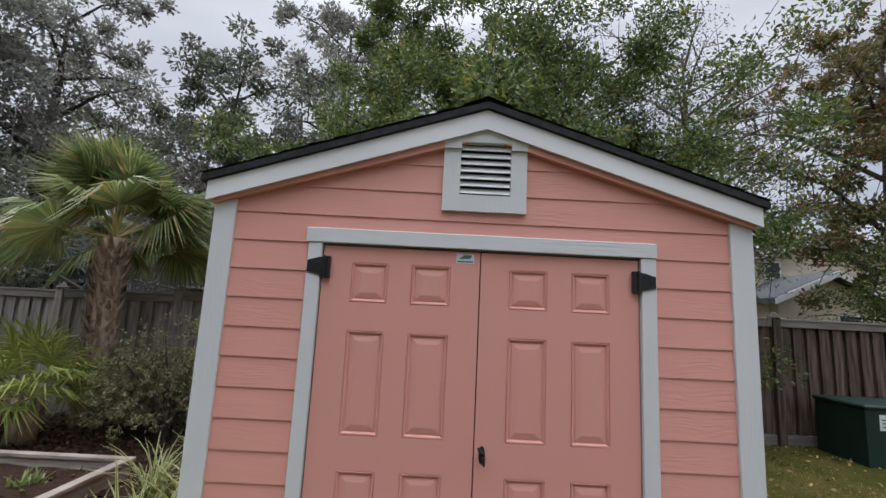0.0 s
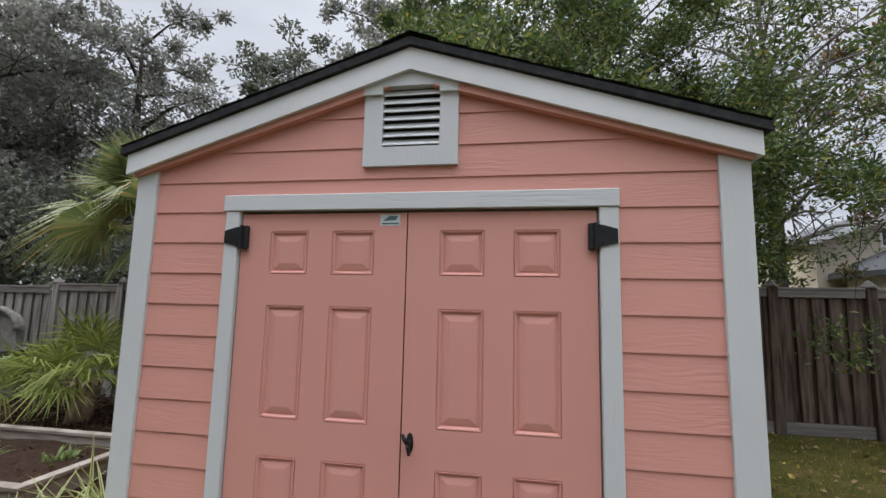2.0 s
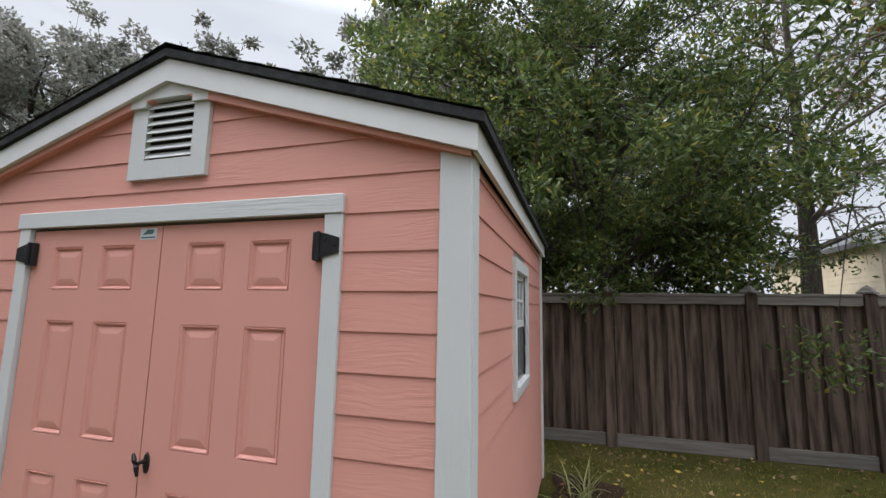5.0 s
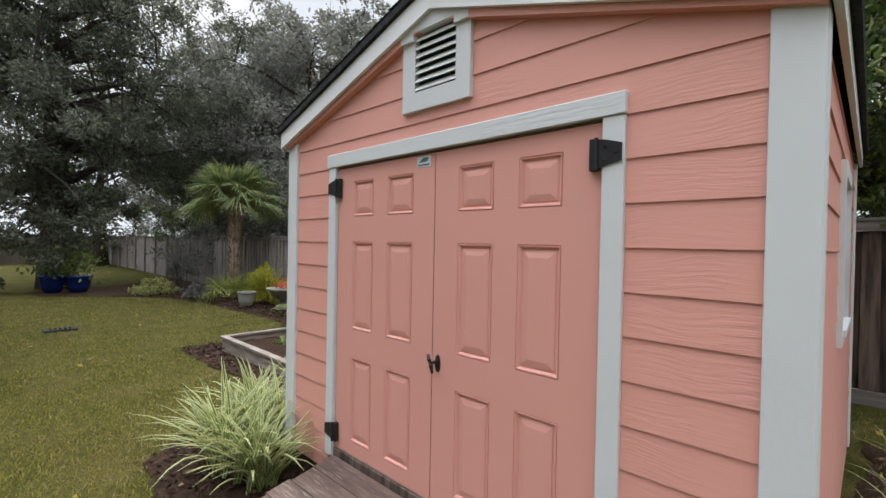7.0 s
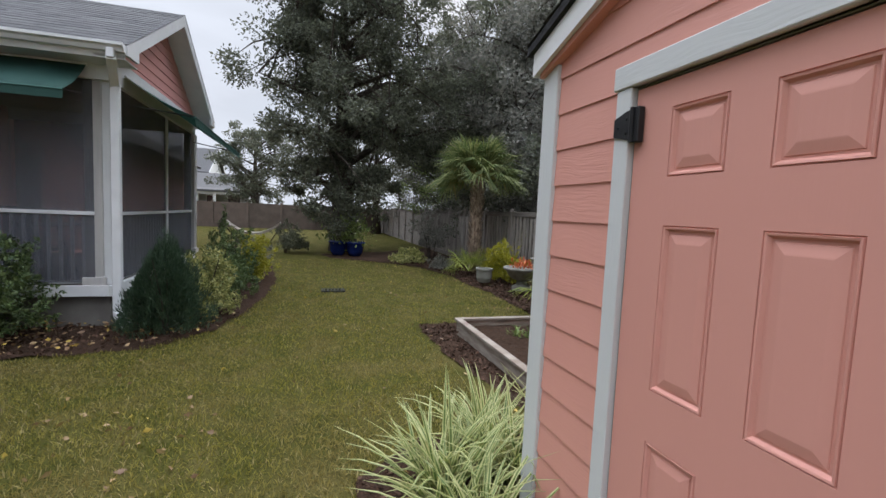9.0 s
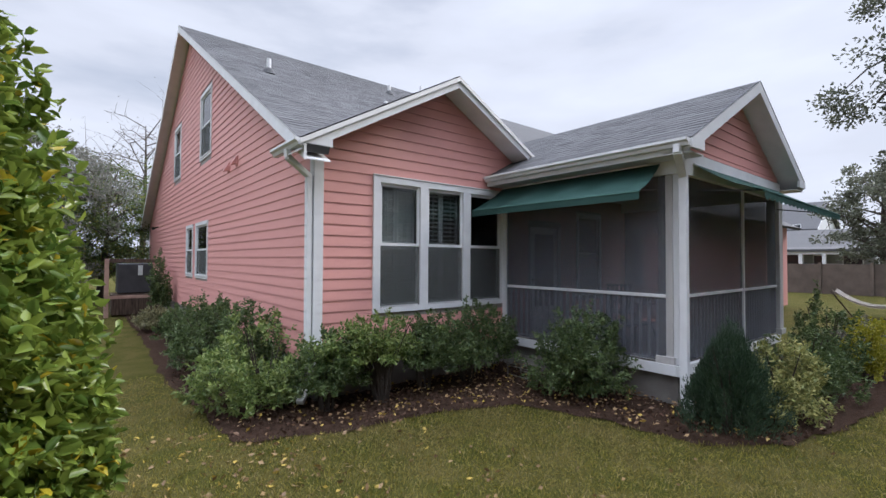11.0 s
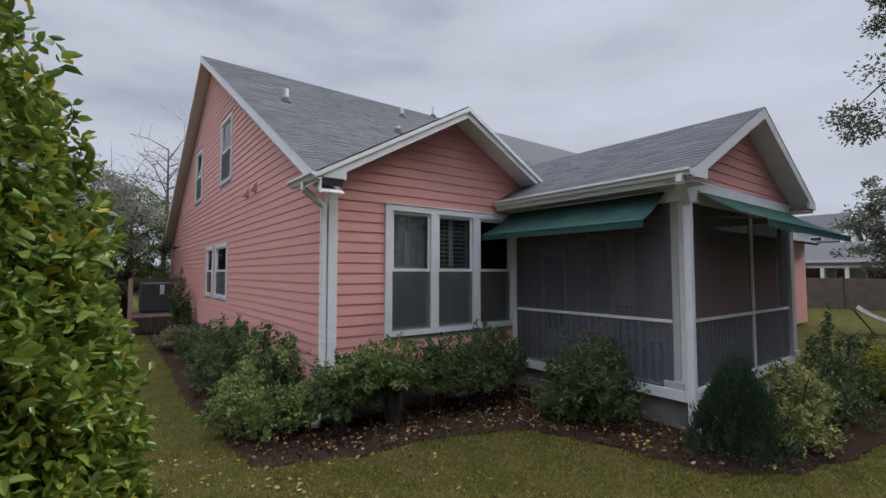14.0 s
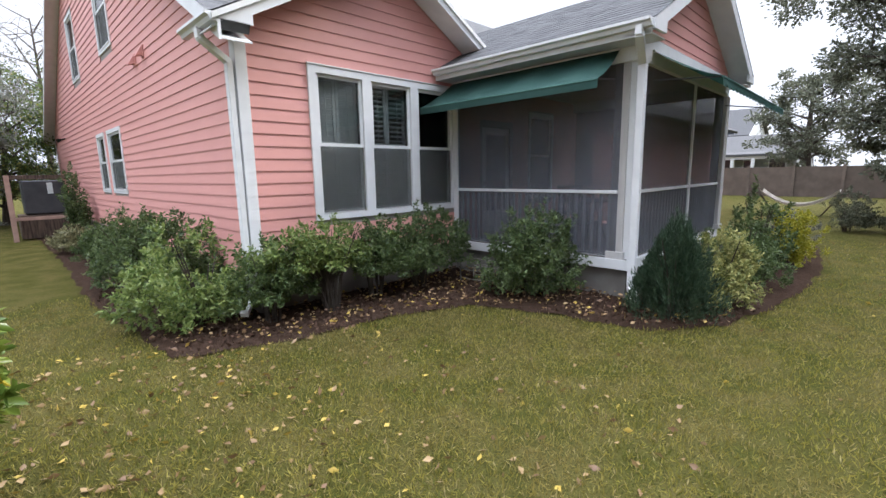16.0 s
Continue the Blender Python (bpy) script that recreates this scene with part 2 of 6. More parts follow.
M_CANVAS = mat("green_awning_canvas", (0.045, 0.115, 0.098), 0.8, second=(0.055, 0.13, 0.112), scale=2, fine=400, bump=0.15)
M_CONCRETE = mat("grey_stucco_foundation", (0.20, 0.19, 0.175), 0.95, second=(0.14, 0.13, 0.12), scale=3, fine=90, bump=0.5)
M_STONE = mat("cast_stone", (0.22, 0.205, 0.18), 0.9, second=(0.13, 0.125, 0.105), scale=6, fine=80, bump=0.4)
M_BLUE = mat("blue_glaze", (0.012, 0.03, 0.16), 0.25, second=(0.008, 0.02, 0.10), scale=5, bump=0.05)
M_UTIL = mat("dark_green_steel", (0.006, 0.021, 0.014), 0.5, second=(0.009, 0.027, 0.019), scale=3, bump=0.08)
M_AC = mat("dark_grey_steel", (0.04, 0.042, 0.047), 0.6, second=(0.055, 0.056, 0.06), scale=4, bump=0.1)
M_PALEPINE = mat("pinkish_timber", (0.38, 0.25, 0.20), 0.8, second=(0.29, 0.19, 0.155), scale=5, bump=0.2)
M_BARK = mat("grey_bark", (0.085, 0.07, 0.058), 0.95, second=(0.045, 0.036, 0.03), scale=5, stretch=(4, 4, 0.8), fine=30, bump=1.0, dist=0.03)
M_TWIG = mat("bare_twigs", (0.15, 0.13, 0.115), 0.95, second=(0.10, 0.085, 0.075), scale=5, bump=0.3)
M_PALMBARK = mat("palm_boots", (0.36, 0.28, 0.21), 0.95, second=(0.19, 0.135, 0.10), scale=7, stretch=(3, 3, 1), fine=40, bump=0.6, per_island=0.35)
M_DARKROOM = mat("dim_room_paint", (0.30, 0.28, 0.26), 0.8, bump=0.02)
M_FLOOR = mat("painted_porch_floor", (0.18, 0.17, 0.16), 0.6, scale=3, bump=0.05)
M_GLASS = glass_mat("window_glass", (0.82, 0.86, 0.86), 0.03)
M_SCREEN = screen_mat("porch_screen", (0.115, 0.122, 0.146), 0.52)
M_WINSCREEN = screen_mat("window_screen", (0.10, 0.108, 0.105), 0.5)
M_LABEL = mat("white_label", (0.62, 0.66, 0.66), 0.5, bump=0.0)
M_INK = mat("grey_green_ink", (0.09, 0.16, 0.16), 0.6, bump=0.0)
M_CREAM = mat("cream_siding", (0.55, 0.49, 0.38), 0.7, second=(0.48, 0.42, 0.33), scale=2, bump=0.1)
M_GREYHOUSE = mat("grey_siding", (0.30, 0.31, 0.32), 0.7, second=(0.25, 0.26, 0.27), scale=2, bump=0.1)
M_DARKGLASS = mat("dark_far_window", (0.03, 0.035, 0.04), 0.15, bump=0.0)
M_WALLFAR = mat("brown_far_wall", (0.15, 0.12, 0.10), 0.9, second=(0.11, 0.09, 0.075), scale=2, bump=0.3, per_object=0.1)
M_TERRACOTTA = mat("weathered_stone_pot", (0.20, 0.20, 0.17), 0.9, scale=5, bump=0.3)
M_ROPE = mat("pale_rope", (0.46, 0.43, 0.40), 0.9, second=(0.36, 0.33, 0.30), scale=6, fine=90, bump=0.5)
# white posts: their side shade is put into the grey of the paint
M_POST = mat("shaded_white_post_paint", (0.50, 0.49, 0.48), 0.6, second=(0.42, 0.41, 0.40), scale=3, stretch=(4, 4, 0.6), fine=40, bump=0.2)
M_DRAIN = mat("dark_plastic", (0.02, 0.022, 0.02), 0.6, bump=0.1)

L_HEDGE = leaf_mat("evergreen_hedge_leaf", (0.040, 0.074, 0.026), (0.150, 0.200, 0.075), rough=0.34)
L_BRIGHT = leaf_mat("bright_hedge_leaf", (0.080, 0.135, 0.035), (0.26, 0.32, 0.10), rough=0.34)
L_CITRUS = leaf_mat("glossy_leaf", (0.070, 0.125, 0.022), (0.25, 0.32, 0.055), 0.35, 0.26, yellow=(0.42, 0.34, 0.03), share=0.955)
# oak greens lifted so the colour carries some of the haze
L_OAK = leaf_mat("dark_oak_leaf", (0.070, 0.080, 0.058), (0.160, 0.170, 0.115), 0.45)
L_GREEN = leaf_mat("laurel_leaf", (0.040, 0.070, 0.024), (0.140, 0.185, 0.045), 0.4, yellow=(0.26, 0.24, 0.05), share=0.93)
L_AUTUMN = leaf_mat("turning_oak_leaf", (0.075, 0.085, 0.028), (0.155, 0.125, 0.05), 0.4, yellow=(0.22, 0.08, 0.03), share=0.9)
# far trees' haze is put into these pale greys; near shrubs share them
L_GREYTREE = leaf_mat("haze_paled_grey_leaf", (0.125, 0.127, 0.110), (0.25, 0.245, 0.205), 0.45)
L_BOX = leaf_mat("small_olive_leaf", (0.11, 0.115, 0.058), (0.32, 0.30, 0.16), 0.4)
L_JUNIPER = leaf_mat("blue_green_needle", (0.024, 0.052, 0.030), (0.070, 0.115, 0.062), 0.15)
L_YELLOW = leaf_mat("yellow_shrub_leaf", (0.22, 0.23, 0.02), (0.38, 0.34, 0.03), 0.35)
L_VARIEG = leaf_mat("cream_edged_leaf", (0.12, 0.15, 0.04), (0.46, 0.44, 0.17), 0.3)
L_STRAP = leaf_mat("strap_leaf_green", (0.075, 0.125, 0.030), (0.17, 0.23, 0.06), 0.35)
L_MARGIN = leaf_mat("strap_leaf_cream_margin", (0.34, 0.37, 0.14), (0.58, 0.57, 0.29), 0.35)
L_PALM = leaf_mat("palm_frond", (0.095, 0.140, 0.045), (0.27, 0.29, 0.11), 0.42, yellow=(0.30, 0.24, 0.08), share=0.88)
# brighter, yellower than palm_frond: sunlight on the fans is put into the colour
L_FAN = leaf_mat("sunlit_fan_leaf", (0.14, 0.19, 0.035), (0.36, 0.38, 0.09), 0.4)
L_BLADE = leaf_mat("lawn_blade", (0.074, 0.088, 0.014), (0.335, 0.285, 0.066), 0.45, 0.8, yellow=(0.34, 0.28, 0.13), share=0.90, patch=(0.24, 0.19, 0.07))
L_LITTER = leaf_mat("fallen_leaf", (0.13, 0.07, 0.036), (0.32, 0.215, 0.10), 0.1, yellow=(0.42, 0.30, 0.06), share=0.78)
L_RED = leaf_mat("orange_bloom", (0.45, 0.08, 0.03), (0.55, 0.18, 0.05), 0.2)


# ---- builders ----
def group_at(name, x=0.0, y=0.0, z=0.0):
    ob = new(name)
    ob.location = (x, y, z)
    ob.empty_display_size = 0.2
    return ob


def part(name, bm, material, parent=None, label="", smooth=False):
    """Links a bmesh in world coordinates as one mesh object under a thing or a part."""
    me = bpy.data.meshes.new(name)
    bm.normal_update()
    bm.to_mesh(me)
    bm.free()
    return link_mesh(name, me, material, parent, label, smooth)


def link_mesh(name, me, material, parent=None, label="", smooth=False):
    me.materials.append(material)
    if smooth:
        me.polygons.foreach_set("use_smooth", [True] * len(me.polygons))
    ob = new(name, me)
    if parent is not None:
        ob.parent = parent
        ob.matrix_parent_inverse = parent.matrix_basis.inverted() if parent.parent is None else Matrix.Identity(4)
    if label:
        ob["label"] = label
    return ob


def structure(ob, label, category):
    return tagged(ob, label, category, kind="structure")


def add_box(bm, lo, hi, bevel=0.0, m=None):
    c = [(a + b) / 2 for a, b in zip(lo, hi)]
    s = [max(abs(b - a), 1e-4) for a, b in zip(lo, hi)]
    g = bmesh.ops.create_cube(bm, size=1.0, matrix=Matrix.Translation(c) @ Matrix.Diagonal((*s, 1)))
    vs = g["verts"]
    if bevel:
        es = list({e for v in vs for e in v.link_edges})
        r = bmesh.ops.bevel(bm, geom=es, offset=bevel, segments=1, affect="EDGES")
        vs = list({v for f in r["faces"] for v in f.verts} | {v for v in vs if v.is_valid})
    if m is not None:
        bmesh.ops.transform(bm, matrix=m, verts=vs)
    return vs


def box(lo, hi, bevel=0.0, m=None):
    bm = bmesh.new()
    add_box(bm, lo, hi, bevel, m)
    return bm


def prism(points, extrude):
    """A solid from a planar outline pushed along a vector."""
    bm = bmesh.new()
    a = [bm.verts.new(p) for p in points]
    b = [bm.verts.new([p[i] + extrude[i] for i in range(3)]) for p in points]
    bm.faces.new(a)
    bm.faces.new(b[::-1])
    k = len(a)
    for i in range(k):
        bm.faces.new((a[i], b[i], b[(i + 1) % k], a[(i + 1) % k]))
    bmesh.ops.recalc_face_normals(bm, faces=bm.faces[:])
    return bm


def add_tube(bm, path, radii, sides=8, cap=True):
    """A tapered tube along a path of points."""
    rings = []
    k = len(path)
    for i, (p, r) in enumerate(zip(path, radii)):
        p = Vector(p)
        d = Vector(path[min(i + 1, k - 1)]) - Vector(path[max(i - 1, 0)])
        if d.length < 1e-6:
            d = Vector((0, 0, 1))
        d.normalize()
        s = d.orthogonal().normalized() if abs(d.z) > 0.9 else d.cross(Vector((0, 0, 1))).normalized()
        if abs(d.z) > 0.9:
            s = Vector((1, 0, 0)) - d * d.x
            s.normalize()
        u = d.cross(s)
        rings.append([bm.verts.new(p + r * (math.cos(2 * math.pi * j / sides) * s + math.sin(2 * math.pi * j / sides) * u)) for j in range(sides)])
    for a, b in zip(rings, rings[1:]):
        for j in range(sides):
            bm.faces.new((a[j], a[(j + 1) % sides], b[(j + 1) % sides], b[j]))
    if cap:
        bm.faces.new(rings[0][::-1])
        bm.faces.new(rings[-1])


def tube(path, radii, sides=8):
    bm = bmesh.new()
    add_tube(bm, path, radii if isinstance(radii, (list, tuple)) else [radii] * len(path), sides)
    return bm


def lathe(profile, x, y, z, sides=20):
    """A round body from (radius, height) pairs."""
    bm = bmesh.new()
    rings = [[bm.verts.new((x + r * math.cos(2 * math.pi * j / sides), y + r * math.sin(2 * math.pi * j / sides), z + h)) for j in range(sides)] for r, h in profile]
    for a, b in zip(rings, rings[1:]):
        for j in range(sides):
            bm.faces.new((a[j], a[(j + 1) % sides], b[(j + 1) % sides], b[j]))
    bm.faces.new(rings[0][::-1])
    bm.faces.new(rings[-1])
    return bm


def ground_z(x, y):
    """The lie of the land: a slight rise at the back fence, a slight fall down the lawn."""
    return 0.10 * min(max((y - 1.5) / 5.0, 0.0), 1.0) * min(max((x + 6) / 4.0, 0.0), 1.0) - 0.12 * min(max((-6.5 - x) / 5.0, 0.0), 1.0)


def leaf_cloud(name, centres, along, size, aspect, material, parent=None, rng=None, fold=0.18, label="", droop=0.0, rounded=False):
    """Many small folded leaves, one island each. centres: n x 3; along: n x 3 leaf directions."""
    n = len(centres)
    a = along / (np.linalg.norm(along, axis=1, keepdims=True) + 1e-9)
    r = rng.normal(size=(n, 3))
    s = np.cross(a, r)
    s /= np.linalg.norm(s, axis=1, keepdims=True) + 1e-9
    u = np.cross(s, a)
    ln = (size * rng.uniform(0.65, 1.3, n))[:, None]
    w = ln * aspect
    if rounded:
        v = np.empty((n, 6, 3))
        v[:, 0] = centres
        for k, side, t, half in ((1, 1, 0.30, 0.44), (2, 1, 0.68, 0.40), (4, -1, 0.68, 0.40), (5, -1, 0.30, 0.44)):
            v[:, k] = centres + a * ln * t + side * s * w * half + u * ln * fold * half * 2
        v[:, 3] = centres + a * ln - np.array([0, 0, 0.12]) * ln
        me = bpy.data.meshes.new(name)
        me.vertices.add(n * 6)
        me.vertices.foreach_set("co", v.ravel())
        me.loops.add(n * 8)
        me.loops.foreach_set("vertex_index", (np.arange(n)[:, None] * 6 + np.array([0, 1, 2, 3, 0, 3, 4, 5])).ravel())
        me.polygons.add(n * 2)
        me.polygons.foreach_set("loop_start", np.arange(n * 2) * 4)
        me.update(calc_edges=True)
        return link_mesh(name, me, material, parent, label)
    v = np.empty((n, 4, 3))
    v[:, 0] = centres
    v[:, 1] = centres + a * ln * 0.5 + s * w * 0.5 + u * ln * fold
    v[:, 2] = centres + a * ln - np.array([0, 0, droop]) * ln
    v[:, 3] = centres + a * ln * 0.5 - s * w * 0.5 + u * ln * fold
    me = bpy.data.meshes.new(name)
    me.vertices.add(n * 4)
    me.vertices.foreach_set("co", v.ravel())
    me.loops.add(n * 6)
    idx = (np.arange(n)[:, None] * 4 + np.array([0, 1, 2, 0, 2, 3])).ravel()
    me.loops.foreach_set("vertex_index", idx)
    me.polygons.add(n * 2)
    me.polygons.foreach_set("loop_start", np.arange(n * 2) * 3)
    me.update(calc_edges=True)
    return link_mesh(name, me, material, parent, label)


def unit(v):
    return v / (np.linalg.norm(v, axis=-1, keepdims=True) + 1e-9)


def whorls(tips, heading, per, size, rng):
    """Leaves set round the ends of shoots: places and directions, per leaves to a shoot."""
    a = unit(heading)
    s = unit(np.cross(a, rng.normal(size=a.shape)))
    u = np.cross(a, s)
    turn = rng.uniform(0, 6.28, len(tips))
    c, d = [], []
    for k in range(per):
        t = (turn + 2.4 * k)[:, None]
        c.append(tips - a * (0.22 * k * size) + rng.normal(size=a.shape) * 0.1 * size)
        d.append(a * (1.0 - 0.13 * k) + (np.cos(t) * s + np.sin(t) * u) * 0.85 + rng.normal(size=a.shape) * 0.2)
    return np.concatenate(c), np.concatenate(d)


# ---- ground, lawn and beds ----
def grid_ground():
    xs = sorted(set([-900, -400, -150, -70, -45] + [round(-32 + 0.8 * i, 2) for i in range(60)] + [30, 60, 150, 400, 900]))
    ys = sorted(set([-900, -400, -150, -70, -45] + [round(-28 + 0.8 * i, 2) for i in range(60)] + [40, 60, 150, 400, 900]))
    bm = bmesh.new()
    vs = [[bm.verts.new((x, y, ground_z(x, y) + (0.015 * noise.noise((x * 0.6, y * 0.6, 0.0)) if abs(x) < 40 else 0))) for x in xs] for y in ys]
    for j in range(len(ys) - 1):
        for i in range(len(xs) - 1):
            bm.faces.new((vs[j][i], vs[j][i + 1], vs[j + 1][i + 1], vs[j + 1][i]))
    ob = part("ground", bm, M_GRASS, smooth=True)
    structure(ob, "mown green-yellow lawn with fallen leaves", "lawn")


def bed(name, outline, label, rise=0.022):
    """A mulched planting bed: a low mound inside a wavy outline."""
    pts = []
    k = len(outline)
    for i in range(k):
        a, b = Vector(outline[i]), Vector(outline[(i + 1) % k])
        steps = max(1, int((b - a).length / 0.12))
        for j in range(steps):
            p = a.lerp(b, j / steps)
            w = 0.09 * noise.noise((p.x * 1.9, p.y * 1.9, 3.0)) + 0.05 * noise.noise((p.x * 6.0, p.y * 6.0, 5.0))
            pts.append((p.x + w, p.y + w))
    bm = bmesh.new()
    outer = [bm.verts.new((x, y, ground_z(x, y) - 0.012)) for x, y in pts]
    f = bm.faces.new(outer)
    bmesh.ops.triangulate(bm, faces=[f])
    bmesh.ops.inset_region(bm, faces=bm.faces[:], thickness=0.14, depth=0.0)
    ring = set(outer)
    for v in bm.verts:
        if v not in ring:
            v.co.z = ground_z(v.co.x, v.co.y) + rise
    bmesh.ops.subdivide_edges(bm, edges=[e for e in bm.edges if e.calc_length() > 0.6], cuts=2, use_grid_fill=True)
    for v in bm.verts:
        if v not in ring:
            v.co.z = max(v.co.z, ground_z(v.co.x, v.co.y) + rise * 0.7) + 0.02 * noise.noise((v.co.x * 3, v.co.y * 3, 7.0))
    bmesh.ops.recalc_face_normals(bm, faces=bm.faces[:])
    ob = part(name, bm, M_MULCH)
    structure(ob, label, "mulch bed")
    return pts


grid_ground()
HOUSE_BED = [(-0.9, -23), (-0.95, -11.5), (-0.85, -6.5), (-1.05, -3.35), (-2.1, -2.95), (-3.4, -2.75), (-4.3, -2.35), (-4.7, -1.2), (-4.85, -0.35), (-5.6, 0.35),
             (-6.7, 0.55), (-8.0, 0.7), (-10.5, 0.75), (-13.5, 0.4), (-14.2, -0.6), (-12.5, -1.4), (-10.2, -0.95), (-5.95, -0.95), (-5.95, -4.1), (-2.3, -4.1), (-2.3, -23)]
BACK_BED = [(-2.0, 7.0), (-2.0, 5.2), (-3.2, 5.0), (-5.2, 4.95), (-6.5, 5.1), (-8.2, 5.25), (-9.6, 5.2), (-11.0, 5.3), (-13.0, 4.9), (-14.2, 4.0), (-15.6, 2.2), (-16.8, 1.9),
            (-17.6, 3.0), (-18.2, 4.6), (-20.5, 7.0)]
SHED_BED = [(-2.3, 2.2), (-1.9, 1.75), (-1.1, 1.65), (-0.6, 1.9), (-0.6, 2.5), (-1.2, 2.6), (-1.2, 5.9), (-1.9, 5.9)]
bed("mulch_bed_house", HOUSE_BED, "dark bark mulch bed round the house")
bed("mulch_bed_fence", BACK_BED, "dark bark mulch bed along the fence")
bed("mulch_bed_shed", SHED_BED, "dark bark mulch bed beside the shed", 0.02)
bed("mulch_bed_side", [(1.85, 2.6), (2.35, 2.7), (2.5, 4.0), (2.45, 5.7), (1.85, 5.9)], "narrow mulch strip along the shed", 0.02)
bed("mulch_bed_frame", [(-5.5, 3.0), (-4.2, 2.95), (-2.55, 3.2), (-2.5, 5.1), (-5.4, 5.1), (-5.6, 4.0)], "dark mulch round the raised bed", 0.02)


# ---- lap siding ----
def lap_board(parent, place, s0, s1, t0, t1, z0, z1, material, thick=0.02, label=""):
    """One lap board: proud at its lower edge. s0..s1 at the bottom, t0..t1 at the top; place(s, out, z) gives the point."""
    bm = bmesh.new()
    q = [bm.verts.new(place(s, o, z)) for s, o, z in (
        (s0, 0.0, z0), (s1, 0.0, z0), (s1, thick, z0), (s0, thick, z0),
        (t0, 0.0, z1), (t1, 0.0, z1), (t1, 0.005, z1), (t0, 0.005, z1))]
    for f in ((0, 1, 2, 3), (7, 6, 5, 4), (3, 2, 6, 7), (1, 0, 4, 5), (2, 1, 5, 6), (0, 3, 7, 4)):
        bm.faces.new([q[i] for i in f])
    bmesh.ops.recalc_face_normals(bm, faces=bm.faces[:])
    return part("lap_board", bm, material, parent, label)


def siding(parent, place, s_lo, s_hi, z_lo, z_hi, step, material, holes=(), slope=None, first=None, thick=0.02):
    """Boards over a wall with holes (s0, s1, z0, z1); slope(s) gives the height of a gable's edge."""
    z = first if first is not None else z_lo
    while z < z_hi - 0.02:
        a, b = max(z, z_lo), min(z + step, z_hi)
        spans = [(s_lo, s_hi)]
        for h0, h1, k0, k1 in holes:
            if b > k0 + 0.02 and a < k1 - 0.02:
                nxt = []
                for p, r in spans:
                    if h1 <= p or h0 >= r:
                        nxt.append((p, r))
                    else:
                        if h0 - p > 0.03:
                            nxt.append((p, h0))
                        if r - h1 > 0.03:
                            nxt.append((h1, r))
                spans = nxt
        for p, r in spans:
            if slope:
                lo0, lo1 = slope(a)
                hi0, hi1 = slope(b)
                c0, c1, d0, d1 = max(p, lo0), min(r, lo1), max(p, hi0), min(r, hi1)
                if c1 - c0 < 0.03:
                    continue
                if d1 < d0:
                    d0 = d1 = (d0 + d1) / 2
                lap_board(parent, place, c0, c1, d0, d1, a, b, material, thick)
            else:
                lap_board(parent, place, p, r, p, r, a, b, material, thick)
        z += step


def wall_cells(place, s_lo, s_hi, z_lo, z_hi, depth, holes):
    """A thick wall with openings that go through it."""
    ss = sorted({s_lo, s_hi, *[h for q in holes for h in q[:2]]})
    zs = sorted({z_lo, z_hi, *[h for q in holes for h in q[2:]]})
    bm = bmesh.new()
    for a, b in zip(ss, ss[1:]):
        for c, d in zip(zs, zs[1:]):
            ms, mz = (a + b) / 2, (c + d) / 2
            if any(h[0] < ms < h[1] and h[2] < mz < h[3] for h in holes):
                continue
            q = [bm.verts.new(place(s, o, z)) for o in (0.0, -depth) for s, z in ((a, c), (b, c), (b, d), (a, d))]
            for f in ((0, 1, 2, 3), (7, 6, 5, 4), (0, 4, 5, 1), (1, 5, 6, 2), (2, 6, 7, 3), (3, 7, 4, 0)):
                bm.faces.new([q[i] for i in f])
    bmesh.ops.remove_doubles(bm, verts=bm.verts[:], dist=0.0005)
    bmesh.ops.recalc_face_normals(bm, faces=bm.faces[:])
    return bm


def gable_prism(place, s_lo, s_mid, s_hi, z_lo, z_top, depth):
    bm = bmesh.new()
    q = [bm.verts.new(place(s, o, z)) for o in (0.0, -depth) for s, z in ((s_lo, z_lo), (s_hi, z_lo), (s_mid, z_top))]
    for f in ((0, 1, 2), (5, 4, 3), (0, 3, 4, 1), (1, 4, 5, 2), (2, 5, 3, 0)):
        bm.faces.new([q[i] for i in f])
    bmesh.ops.recalc_face_normals(bm, faces=bm.faces[:])
    return bm


